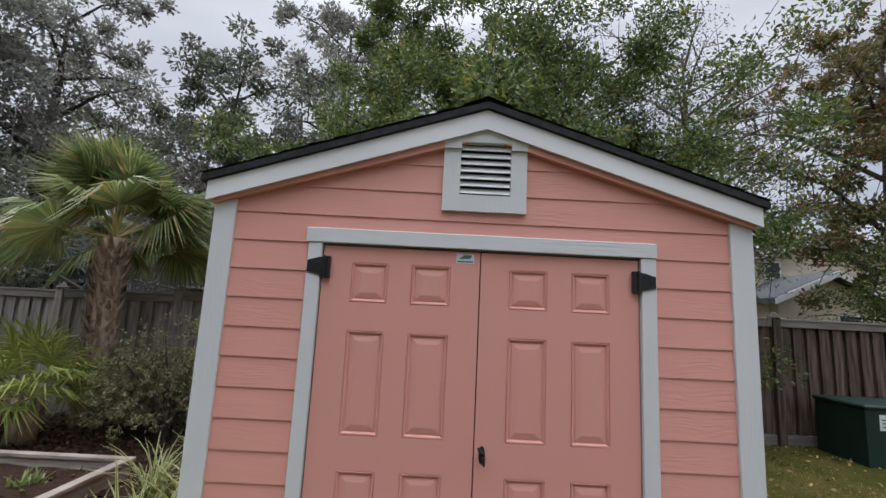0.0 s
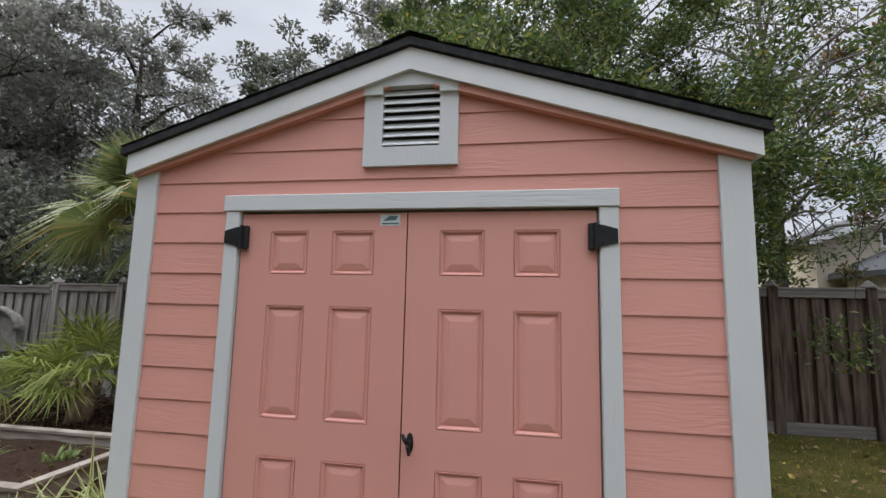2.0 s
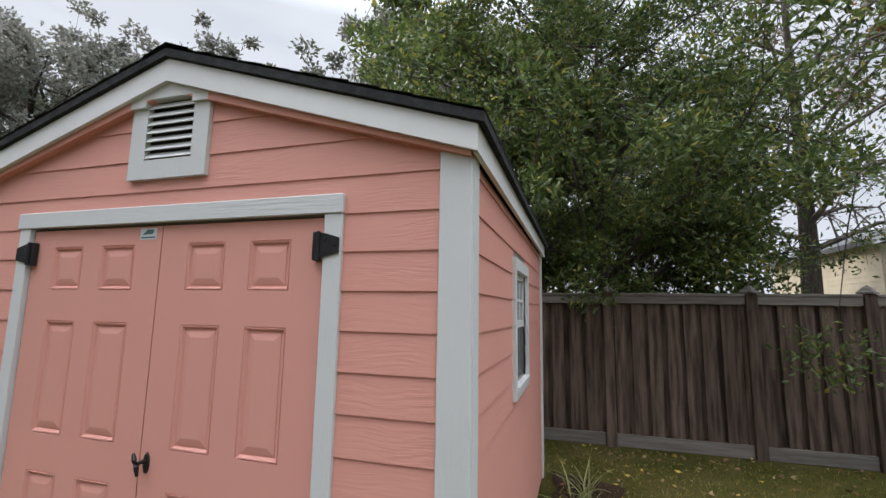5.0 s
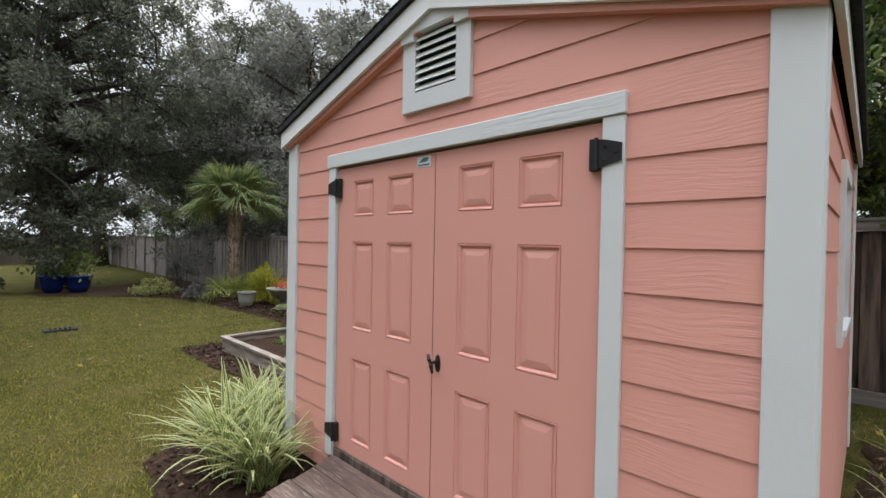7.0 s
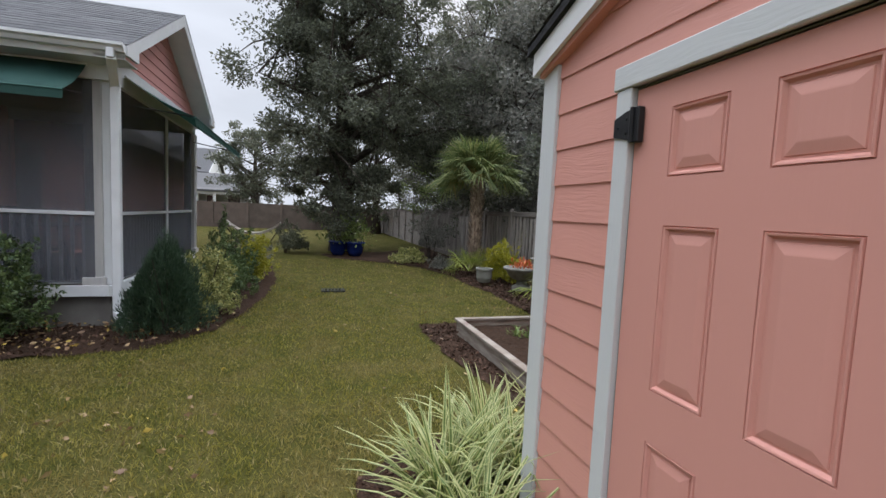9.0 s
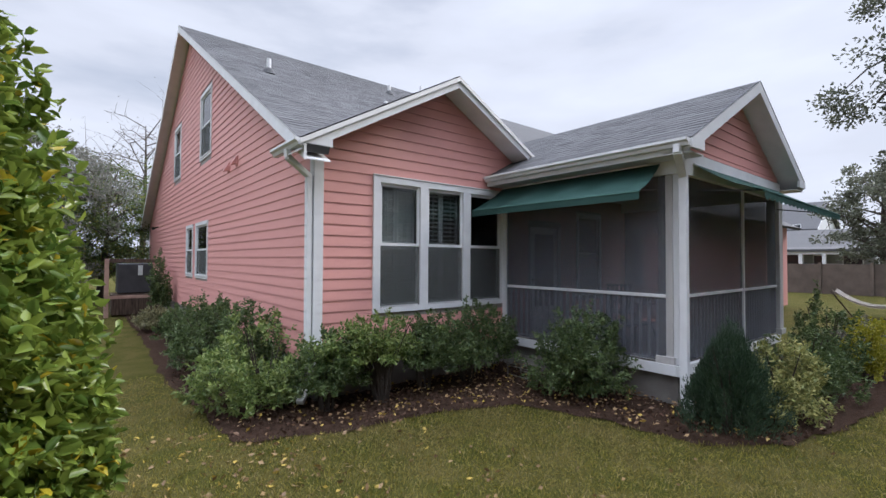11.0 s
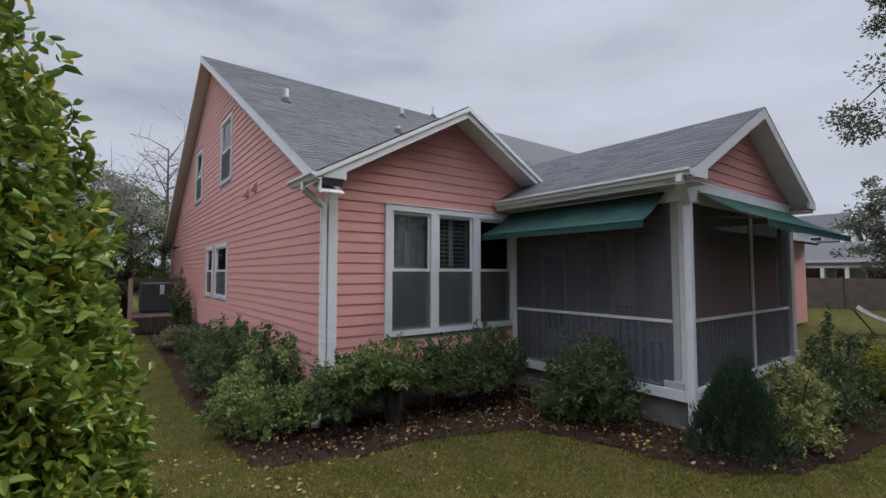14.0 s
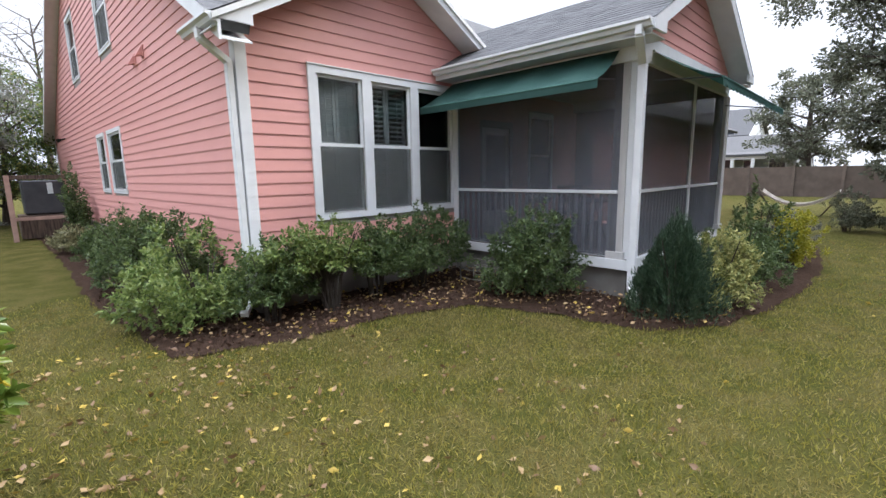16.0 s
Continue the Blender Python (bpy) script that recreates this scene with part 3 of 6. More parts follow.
def roof_courses(name, parent, e0, e1, r0, r1, material, step=0.145, thick=0.012, tab=0.32, rng_seed=1):
    """Shingle courses on a slope: eave from e0 to e1, ridge from r0 to r1; each tab is a thin wedge."""
    rng = random.Random(rng_seed)
    e0, e1, r0, r1 = map(Vector, (e0, e1, r0, r1))
    rise = ((r0 - e0).length + (r1 - e1).length) / 2
    n = max(1, int(rise / step))
    up = (e1 - e0).cross(r0 - e0).normalized()
    if up.z < 0:
        up = -up
    verts, faces = [], []
    for k in range(n):
        a0, a1 = e0.lerp(r0, k / n), e1.lerp(r1, k / n)
        b0, b1 = e0.lerp(r0, (k + 1) / n), e1.lerp(r1, (k + 1) / n)
        length = (a1 - a0).length
        m = max(1, int(length / tab))
        cuts = [0.0] + [min(0.999, max(0.001, (i + 0.5 * (k % 2) * 0.9 + rng.uniform(-0.2, 0.2)) / m)) for i in range(1, m)] + [1.0]
        cuts.sort()
        for p, q in zip(cuts, cuts[1:]):
            h = thick * rng.uniform(0.7, 1.5)
            pts = [a0.lerp(a1, p), a0.lerp(a1, q), b0.lerp(b1, q), b0.lerp(b1, p)]
            o = len(verts)
            verts += [tuple(pts[0] + up * 0.001), tuple(pts[1] + up * 0.001), tuple(pts[0] + up * h), tuple(pts[1] + up * h), tuple(pts[2] + up * 0.002), tuple(pts[3] + up * 0.002)]
            faces += [(o, o + 1, o + 3, o + 2), (o + 2, o + 3, o + 4, o + 5)]
    me = bpy.data.meshes.new(name)
    me.from_pydata(verts, [], faces)
    ob = link_mesh(name, me, material, parent)
    tagged(ob, kind="stuff")
    return ob


# ---- the shed ----
SX0, SX1, SY0, SY1 = -1.262, 1.768, 2.52, 5.75
SXM = (SX0 + SX1) / 2
DOOR = (-0.635, 1.135, 0.31, 2.115)
shed = group_at("garden_shed", SXM, SY0, 0.1)
tagged(shed, "coral-pink lap-sided garden shed with grey-white trim and black shingle roof", "shed")
VENT = (0.015, 0.492, 2.337, 2.80)
SWIN = (3.72, 4.32, 1.27, 1.99)


def front(s, o, z):
    return (s, SY0 - o, z)


def side_r(s, o, z):
    return (SX1 - 0.02 + o, s, z)


def side_l(s, o, z):
    return (SX0 + 0.02 - o, s, z)


def back(s, o, z):
    return (s, SY1 + o, z)


shed_wall = part("wall", wall_cells(front, SX0 + 0.03, SX1 - 0.03, 0.12, 2.33, 0.09, [DOOR]), M_DARKROOM, shed, "coral lap siding on timber frame")


def shed_slope(z):
    half = (2.86 - z) / 0.323
    return SXM - half, SXM + half


part("gable_back", gable_prism(front, SX0 + 0.03, SXM, SX1 - 0.03, 2.33, 2.80, 0.09), M_DARKROOM, shed)
siding(shed_wall, front, SX0 + 0.02, SX1 - 0.02, 0.13, 2.84, 0.16, M_PINK, [(-0.70, 1.20, 0.0, 2.13), (0.03, 0.455, 2.45, 2.75)], shed_slope, first=0.04, thick=0.0125)
wall_r = part("side_wall", wall_cells(side_r, SY0 + 0.09, SY1 - 0.09, 0.12, 2.34, 0.09, [SWIN]), M_DARKROOM, shed)
siding(wall_r, side_r, SY0 + 0.06, SY1 - 0.06, 0.13, 2.33, 0.16, M_PINK, [SWIN], first=0.04, thick=0.0125)
wall_l = part("side_wall", wall_cells(side_l, SY0 + 0.09, SY1 - 0.09, 0.12, 2.34, 0.09, []), M_DARKROOM, shed)
siding(wall_l, side_l, SY0 + 0.06, SY1 - 0.06, 0.13, 2.33, 0.16, M_PINK, first=0.04, thick=0.0125)
part("rear_wall", wall_cells(back, SX0 + 0.03, SX1 - 0.03, 0.12, 2.34, 0.08, []), M_PINK, shed)
part("rear_gable", gable_prism(back, SX0 + 0.03, SXM, SX1 - 0.03, 2.34, 2.80, 0.08), M_PINK, shed)
part("floor_frame", box((SX0 + 0.05, SY0 + 0.01, 0.03), (SX1 - 0.05, SY1 - 0.03, 0.121)), M_FENCE, shed, "timber skids under the shed")
for s, x in ((0, SX0), (1, SX1)):
    a, b = (x, x + 0.12) if s == 0 else (x - 0.128, x)
    part("corner_trim", box((a, SY0 - 0.028, 0.10), (b, SY0 + 0.004, 2.345), 0.003), M_TRIM, shed, "grey-white corner board")
    c, d = (x - 0.004, x + 0.018) if s == 0 else (x - 0.018, x + 0.004)
    part("corner_trim", box((c, SY0 + 0.005, 0.10), (d, SY0 + 0.095, 2.335), 0.003), M_TRIM, shed)
    part("corner_trim", box((c, SY1 - 0.09, 0.10), (d, SY1 + 0.02, 2.335), 0.003), M_TRIM, shed)
# door surround
part("lintel", box((-0.728, SY0 - 0.034, 2.12), (1.226, SY0 + 0.01, 2.203), 0.004), M_TRIM_X, shed, "grey-white lintel board")
part("jamb", box((-0.715, SY0 - 0.027, 0.25), (-0.638, SY0 + 0.01, 2.119), 0.003), M_TRIM, shed)
part("jamb", box((1.138, SY0 - 0.027, 0.25), (1.222, SY0 + 0.01, 2.119), 0.003), M_TRIM, shed)
part("threshold", box((-0.70, SY0 - 0.012, 0.235), (1.20, SY0 + 0.07, 0.305), 0.004), M_FENCE, shed, "worn timber threshold")


def panel_door(x0, x1, z0, z1, y, columns, rows):
    """A six-panel leaf: flat slab with moulded, raised panels set into it."""
    bm = bmesh.new()
    xs = sorted({x0, x1, *[c for p in columns for c in p]})
    zs = sorted({z0, z1, *[c for p in rows for c in p]})
    for a, b in zip(xs, xs[1:]):
        for c, d in zip(zs, zs[1:]):
            if any(p[0] < (a + b) / 2 < p[1] for p in columns) and any(p[0] < (c + d) / 2 < p[1] for p in rows):
                rings = []
                for inset, depth in ((0.0, 0.0), (0.0015, 0.005), (0.0035, 0.005), (0.0055, -0.0015), (0.011, 0.0), (0.018, 0.011), (0.025, 0.011), (0.027, 0.008), (0.053, 0.0025), (0.057, 0.002)):
                    rings.append([bm.verts.new((px, y + depth, pz)) for px, pz in ((a + inset, c + inset), (b - inset, c + inset), (b - inset, d - inset), (a + inset, d - inset))])
                for r, s in zip(rings, rings[1:]):
                    for i in range(4):
                        bm.faces.new((r[i], r[(i + 1) % 4], s[(i + 1) % 4], s[i]))
                bm.faces.new(rings[-1])
            else:
                bm.faces.new([bm.verts.new(p) for p in ((a, y, c), (b, y, c), (b, y, d), (a, y, d))])
    q = [bm.verts.new((px, py, pz)) for py in (y, y + 0.04) for px, pz in ((x0, z0), (x1, z0), (x1, z1), (x0, z1))]
    for f in ((0, 4, 5, 1), (1, 5, 6, 2), (2, 6, 7, 3), (3, 7, 4, 0), (7, 6, 5, 4)):
        bm.faces.new([q[i] for i in f])
    bmesh.ops.remove_doubles(bm, verts=bm.verts[:], dist=0.0004)
    bmesh.ops.recalc_face_normals(bm, faces=bm.faces[:])
    return bm


ROWS_Z = [(0.40, 0.925), (1.10, 1.645), (1.80, 2.02)]
DY = SY0 - 0.004
door_left = part("door", panel_door(-0.63, 0.245, 0.315, 2.108, DY, [(-0.468, -0.262), (-0.134, 0.085)], ROWS_Z), M_DOOR, shed, "coral six-panel door, closed")
door_right = part("door", panel_door(0.252, 1.13, 0.315, 2.108, DY, [(0.410, 0.624), (0.758, 0.969)], ROWS_Z), M_DOOR, shed, "coral six-panel door with black handle, closed")


def hinge(parent, x, z, flip):
    """Black strap hinge: a tapered strap on the jamb, a barrel and a plate on the leaf."""
    y = SY0 - 0.03
    f = -1 if flip else 1
    bm = prism([(x, y, z - 0.055), (x, y, z + 0.055), (x + f * 0.035, y, z + 0.05), (x + f * 0.095, y, z + 0.032), (x + f * 0.095, y, z - 0.032), (x + f * 0.035, y, z - 0.045)], (0, -0.004, 0))
    add_box(bm, (min(x, x - f * 0.03), y - 0.003, z - 0.06), (max(x, x - f * 0.03), y + 0.024, z + 0.06), 0.003)
    add_tube(bm, [(x, y - 0.006, z - 0.06), (x, y - 0.006, z + 0.06)], [0.008, 0.008], 8)
    h = part("hinge", bm, M_BLACK, parent, "black strap hinge")
    for dx, dz in ((0.03, 0.025), (0.03, -0.025), (0.075, 0.0)):
        b2 = bmesh.new()
        add_tube(b2, [(x + f * dx, y - 0.003, z + dz), (x + f * dx, y - 0.0075, z + dz)], [0.006, 0.004], 8)
        part("screw", b2, M_BLACK, h)


for z in (1.985, 0.42):
    hinge(door_left, -0.615, z, True)
    hinge(door_right, 1.12, z, False)
bm = lathe([(0.001, 0.0), (0.022, 0.0), (0.02, 0.006), (0.001, 0.008)], 0, 0, 0, 16)
bmesh.ops.transform(bm, matrix=Matrix.Translation((0.292, DY - 0.001, 1.035)) @ Matrix.Rotation(radians(90), 4, "X") @ Matrix.Diagonal((0.8, 2.1, 1, 1)), verts=bm.verts[:])
handle = part("door_handle", bm, M_BLACK, door_right, "black T-handle with keyhole")
bm = tube([(0.292, DY - 0.004, 1.045), (0.292, DY - 0.045, 1.045)], [0.009, 0.008])
add_tube(bm, [(0.268, DY - 0.05, 1.085), (0.282, DY - 0.055, 1.06), (0.296, DY - 0.055, 1.035), (0.300, DY - 0.05, 0.995)], [0.006, 0.011, 0.011, 0.006], 8)
part("grip", bm, M_BLACK, handle)
label = part("maker_label", box((0.112, DY - 0.002, 2.043), (0.212, DY, 2.098), 0.0), M_LABEL, door_left, "small white maker's label")
part("picture", prism([(0.125, DY - 0.0025, 2.066), (0.158, DY - 0.0025, 2.092), (0.200, DY - 0.0025, 2.090), (0.190, DY - 0.0025, 2.070)], (0, -0.0006, 0)), M_INK, label)
part("text_bar", box((0.118, DY - 0.003, 2.049), (0.206, DY - 0.0022, 2.057)), M_INK, label)

# gable vent
vent = part("vent", wall_cells(lambda s, o, z: (s, SY0 - 0.034 + 0.0 - o, z), VENT[0], VENT[1], VENT[2], 2.775, 0.04, [(0.112, 0.400, 2.433, 2.738)]), M_TRIM, shed, "square louvred gable vent")
# black sheet added in place of the shade behind the louvres
part("vent_back", box((0.105, SY0 - 0.004, 2.43), (0.405, SY0 - 0.001, 2.742)), M_BLACK, vent)
for i in range(7):
    z = 2.439 + i * 0.0425
    m = Matrix.Translation((0.256, SY0 - 0.022, z + 0.018)) @ Matrix.Rotation(radians(52), 4, "X")
    part("louvre", box((-0.143, -0.022, -0.002), (0.143, 0.022, 0.002), 0.0, m), M_TRIM_X, vent)
part("vent_head", prism([(0.015, SY0 - 0.0525, 2.70), (0.112, SY0 - 0.0525, 2.70), (0.112, SY0 - 0.0525, 2.739), (0.400, SY0 - 0.0525, 2.739), (0.400, SY0 - 0.0525, 2.70), (0.492, SY0 - 0.0525, 2.70), (0.492, SY0 - 0.0525, 2.80), (0.2535, SY0 - 0.0525, 2.87), (0.015, SY0 - 0.0525, 2.80)], (0, 0.018, 0)), M_TRIM, vent)

# roof: rafters edge boards, slabs and shingles
PEAK, EAVE, OUT = 2.925, 2.425, 0.032
RX0, RX1 = SX0 - OUT, SX1 + OUT
for x0, x1 in ((RX0, SXM), (RX1, SXM)):
    y0 = SY0 - 0.075
    part("rake_board", prism([(x0, y0, EAVE - 0.105), (x0, y0, EAVE), (x1, y0, PEAK), (x1, y0, PEAK - 0.112)], (0, 0.022, 0)), M_FASCIA, shed, "white rake board")
    part("rake_trim", prism([(x0 + (0.03 if x0 < x1 else -0.03), y0 + 0.024, EAVE - 0.115), (x0 + (0.03 if x0 < x1 else -0.03), y0 + 0.024, EAVE - 0.02), (x1, y0 + 0.024, PEAK - 0.02), (x1, y0 + 0.024, PEAK - 0.155)], (0, 0.05, 0)), M_PINK, shed)
    lo, hi = (x0, x0 + 0.022) if x0 < x1 else (x0 - 0.022, x0)
    part("eave_board", prism([(lo, y0 + 0.023, EAVE - 0.105), (hi, y0 + 0.023, EAVE - 0.105), (hi, y0 + 0.023, EAVE), (lo, y0 + 0.023, EAVE)], (0, SY1 - SY0 + 0.12, 0)), M_FASCIA, shed, "white eave board")
    d = -0.03 if x0 < x1 else 0.03
    sl = part("roof_deck", prism([(x0 + d, y0 - 0.02, EAVE - 0.004), (x1, y0 - 0.02, PEAK + 0.006), (x1, y0 - 0.02, PEAK + 0.046), (x0 + d, y0 - 0.02, EAVE + 0.034)], (0, SY1 - SY0 + 0.20, 0)), M_SHINGLE_B, shed, "black asphalt shingles")
    ya, yb = y0 - 0.025, SY1 + 0.14
    roof_courses("shingles", sl, (x0 + d, ya, EAVE + 0.041), (x0 + d, yb, EAVE + 0.041), (x1, ya, PEAK + 0.053), (x1, yb, PEAK + 0.053), M_SHINGLE_B, 0.14, 0.007)
cap = bmesh.new()
for i in range(22):
    y = SY0 - 0.1 + i * 0.155
    for sgn in (-1, 1):
        v = [(SXM, y, PEAK + 0.074), (SXM, y + 0.17, PEAK + 0.067), (SXM + sgn * 0.14, y + 0.17, PEAK + 0.015), (SXM + sgn * 0.14, y, PEAK + 0.022)]
        cap.faces.new([cap.verts.new(p) for p in v])
part("ridge_cap", cap, M_SHINGLE_B, shed)


def sash_window(parent, place, s0, s1, z0, z1, frame_mat, trim=0.085, grid=False, trim_out=0.03, lower_screen=True):
    """A double-hung window: outer casing, two sashes, panes, meeting rail, and a mesh screen on the lower half."""
    def plank(name, a, b, c, d, o0, o1, owner, m=frame_mat):
        bm = bmesh.new()
        q = [bm.verts.new(place(s, o, z)) for o in (o0, o1) for s, z in ((a, c), (b, c), (b, d), (a, d))]
        for f in ((0, 1, 2, 3), (7, 6, 5, 4), (0, 4, 5, 1), (1, 5, 6, 2), (2, 6, 7, 3), (3, 7, 4, 0)):
            bm.faces.new([q[i] for i in f])
        bmesh.ops.recalc_face_normals(bm, faces=bm.faces[:])
        return part(name, bm, m, owner)
    win = plank("window", s0 - 0.001, s1 + 0.001, z0 - 0.03, z0 - 0.001, -0.06, trim_out + 0.012, parent)
    if trim:
        plank("casing", s0 - trim, s0, z0 - trim, z1 + trim, -0.01, trim_out, win)
        plank("casing", s1, s1 + trim, z0 - trim, z1 + trim, -0.01, trim_out, win)
        plank("casing", s0, s1, z1, z1 + trim, -0.01, trim_out + 0.002, win)
        plank("casing", s0, s1, z0 - trim, z0 - 0.031, -0.01, trim_out, win)
    zm = (z0 + z1) / 2
    f = 0.045
    for a, b, c, d, o in ((s0, s1, zm - 0.01, z1, 0.0), (s0, s1, z0, zm + 0.025, -0.03)):
        plank("sash_rail", a, b, c, c + f, o - 0.025, o, win)
        plank("sash_rail", a, b, d - f, d, o - 0.025, o, win)
        plank("sash_stile", a, a + f, c + f, d - f, o - 0.025, o, win)
        plank("sash_stile", b - f, b, c + f, d - f, o - 0.025, o, win)
        g = plank("pane", a + f, b - f, c + f, d - f, o - 0.016, o - 0.012, win, M_GLASS)
        g.visible_shadow = False
        if grid and o == 0.0:
            w = (b - a - 2 * f) / 3
            for k in (1, 2):
                plank("glazing_bar", a + f + k * w - 0.009, a + f + k * w + 0.009, c + f, d - f, o - 0.011, o - 0.002, win)
            plank("glazing_bar", a + f, b - f, (c + d) / 2 - 0.009, (c + d) / 2 + 0.009, o - 0.0115, o - 0.003, win)
    if lower_screen:
        plank("screen", s0 + 0.02, s1 - 0.02, z0 + 0.02, zm - 0.012, -0.004, -0.002, win, M_WINSCREEN)
    return win


sash_window(wall_r, side_r, *SWIN, M_TRIM, trim=0.075, grid=True)

# ramp of deck boards in front of the doors
ramp = group_at("wooden_ramp", 0.25, 2.0, 0.02)
tagged(ramp, "worn brown wooden ramp of deck boards before the shed doors", "ramp")
for i in range(9):
    y1 = 2.485 - i * 0.146
    y0 = y1 - 0.140
    z1, z0 = 0.275 - (2.485 - y1) * 0.185, 0.275 - (2.485 - y0) * 0.185
    xj = -0.60 + 0.012 * math.sin(i * 2.3)
    xk = 1.12 + 0.012 * math.sin(i * 1.7)
    part("deck_board", prism([(xj, y0, z0 - 0.035), (xj, y1, z1 - 0.035), (xj, y1, z1), (xj, y0, z0)], (xk - xj, 0, 0)), M_DECK, ramp)
for x in (-0.56, 0.24, 1.05):
    part("stringer", prism([(x, 1.18, 0.0), (x, 2.48, 0.0), (x, 2.48, 0.238), (x, 1.18, 0.0 - 0.0)], (0.04, 0, 0)), M_DECK, ramp)

# ---- fences ----


def picket_fence(name, posts, y, label, seed=3, height=1.83, board_mat=M_FENCE):
    rng = random.Random(seed)
    x0, x1 = posts[0], posts[-1]
    f = group_at(name, (x0 + x1) / 2, y, ground_z((x0 + x1) / 2, y))
    tagged(f, label, "fence", kind="")
    for bay, nxt in zip(posts, posts[1:]):
        g = ground_z(bay, y)
        part("post", box((bay - 0.06, y - 0.09, g - 0.05), (bay + 0.06, y + 0.03, g + height + 0.06), 0.006), board_mat, f)
        part("post_cap", lathe([(0.11, 0), (0.11, 0.02), (0.085, 0.03), (0.06, 0.06), (0.005, 0.10)], bay, y - 0.03, g + height + 0.061, 4), M_FENCE_TOP, f)
        part("rot_board", box((bay + 0.065, y - 0.045, g + 0.0), (nxt - 0.065, y - 0.005, g + 0.15), 0.004), M_FENCE_TOP, f, "pale bottom board")
        part("top_rail", box((bay + 0.065, y - 0.07, g + height - 0.075), (nxt - 0.065, y - 0.02, g + height + 0.02), 0.004), M_FENCE_TOP, f)
        part("cap_rail", box((bay + 0.065, y - 0.08, g + height + 0.021), (nxt - 0.065, y + 0.05, g + height + 0.055), 0.005), M_FENCE_TOP, f)
        x = bay + 0.07
        while x < nxt - 0.07:
            w = min(0.145 + rng.uniform(-0.012, 0.008), nxt - 0.05 - x)
            lean = Matrix.Rotation(rng.uniform(-0.006, 0.006), 4, "Y")
            for dx, dy in ((0.0, -0.028), (0.105, 0.022)):
                if x + dx + w > nxt - 0.04:
                    continue
                m = Matrix.Translation((x + dx, y + dy + rng.uniform(-0.004, 0.004), g)) @ lean
                part("picket", box((0, -0.009, 0.151), (w, 0.009, height - 0.076), 0.003, m), board_mat, f)
            x += 0.205 + rng.uniform(-0.008, 0.012)
        part("picket", box((nxt - 0.2, y - 0.012, g + 0.151), (nxt - 0.055, y + 0.006, g + height - 0.076), 0.003), board_mat, f)
    return f


picket_fence("wooden_fence", [-0.7, 0.9, 2.5, 4.1, 5.25, 7.2, 9.2, 11.2], 7.12, "weathered grey-brown board fence with capped posts", 3)
picket_fence("wooden_fence", [-7.2, -5.9, -4.05, -2.5, -0.82], 7.12, "weathered silver-grey board fence behind the planting, paled for glare", 4, board_mat=M_FENCE_GREY)
picket_fence("wooden_fence", [-21.2, -19.2, -17.2, -15.2, -13.2, -11.2, -9.2, -7.32], 7.15, "weathered grey board fence behind the palm, paled for glare", 5, board_mat=M_FENCE_GREY)

# ---- the house ----
HX, HY, HFAR, HWEST = -2.25, -4.12, -22.7, -24.0
STEP = 0.152
house = group_at("house", -8.0, -13.0, 0.0)
tagged(house, "coral-pink lap-sided house with grey shingle roofs and white trim", "house")


def h_front(s, o, z):
    return (s, HY + o, z)


def h_side(s, o, z):
    return (HX + o, s, z)


def p_front(s, o, z):
    return (s, PY + o, z)


PX0, PX1, PY, PFL = -10.1, -5.9, -0.95, 0.52
FW = [(-3.985, -3.25, 1.21, 3.08), (-4.90, -4.14, 1.21, 3.08), (-5.83, -5.06, 1.21, 3.08)]
PW = [(-9.1, -8.3, 1.235, 2.9), (-7.6, -6.7, PFL, 2.6)]
SIDE_H = [(-12.05, -10.72, 1.50, 2.80), (-13.45, -12.60, 1.50, 2.80), (-11.65, -10.50, 4.60, 6.18), (-15.9, -14.8, 4.60, 6.18)]
hf = part("front_wall", wall_cells(h_front, -10.15, HX - 0.002, 0.45, 3.45, 0.15, FW + PW), M_DARKROOM, house)
FW_TRIM = [(-5.93, -3.13, 1.13, 3.175)]


def g1_slope(z):
    if z < 3.42:
        return -10.1, HX - 0.03
    half = (4.72 - z) / 0.53
    return -4.45 - half, -4.45 + half


part("gable_back", gable_prism(h_front, -7.05, -4.45, -1.95, 3.43, 4.74, 0.12), M_DARKROOM, house)
siding(hf, h_front, -10.1, HX - 0.03, 0.50, 4.70, STEP, M_PINK_H, FW_TRIM + [(a - 0.08, b + 0.08, c - 0.08, d + 0.08) for a, b, c, d in PW], g1_slope, first=0.44, thick=0.018)
hs = part("side_wall", wall_cells(h_side, HFAR, HY - 0.155, 0.45, 3.40, 0.15, [h for h in SIDE_H if h[3] < 3.4]), M_DARKROOM, house)
SM = (-13.4, 8.62)


def side_slope(z):
    half = (8.55 - z) / 0.555
    return SM[0] - half, SM[0] + half


bm = bmesh.new()
for c, d in ((3.40, 4.60), (6.18, 8.4)):
    a0, a1 = side_slope(c + 0.03)
    b0, b1 = side_slope(d + 0.03)
    q = [bm.verts.new((HX - o, s, z)) for o in (0.0, 0.15) for s, z in ((max(a0, HFAR), c), (min(a1, HY), c), (b1, d), (b0, d))]
    for f in ((0, 1, 2, 3), (7, 6, 5, 4), (0, 4, 5, 1), (1, 5, 6, 2), (2, 6, 7, 3), (3, 7, 4, 0)):
        bm.faces.new([q[i] for i in f])
bmesh.ops.recalc_face_normals(bm, faces=bm.faces[:])
part("gable_back", bm, M_DARKROOM, house)
part("gable_back", wall_cells(h_side, -19.7, -7.2, 4.60, 6.18, 0.15, [h for h in SIDE_H if h[3] > 3.4] + [(-19.71, -17.7, 4.9, 6.3), (-9.1, -7.19, 4.9, 6.3)]), M_DARKROOM, house)
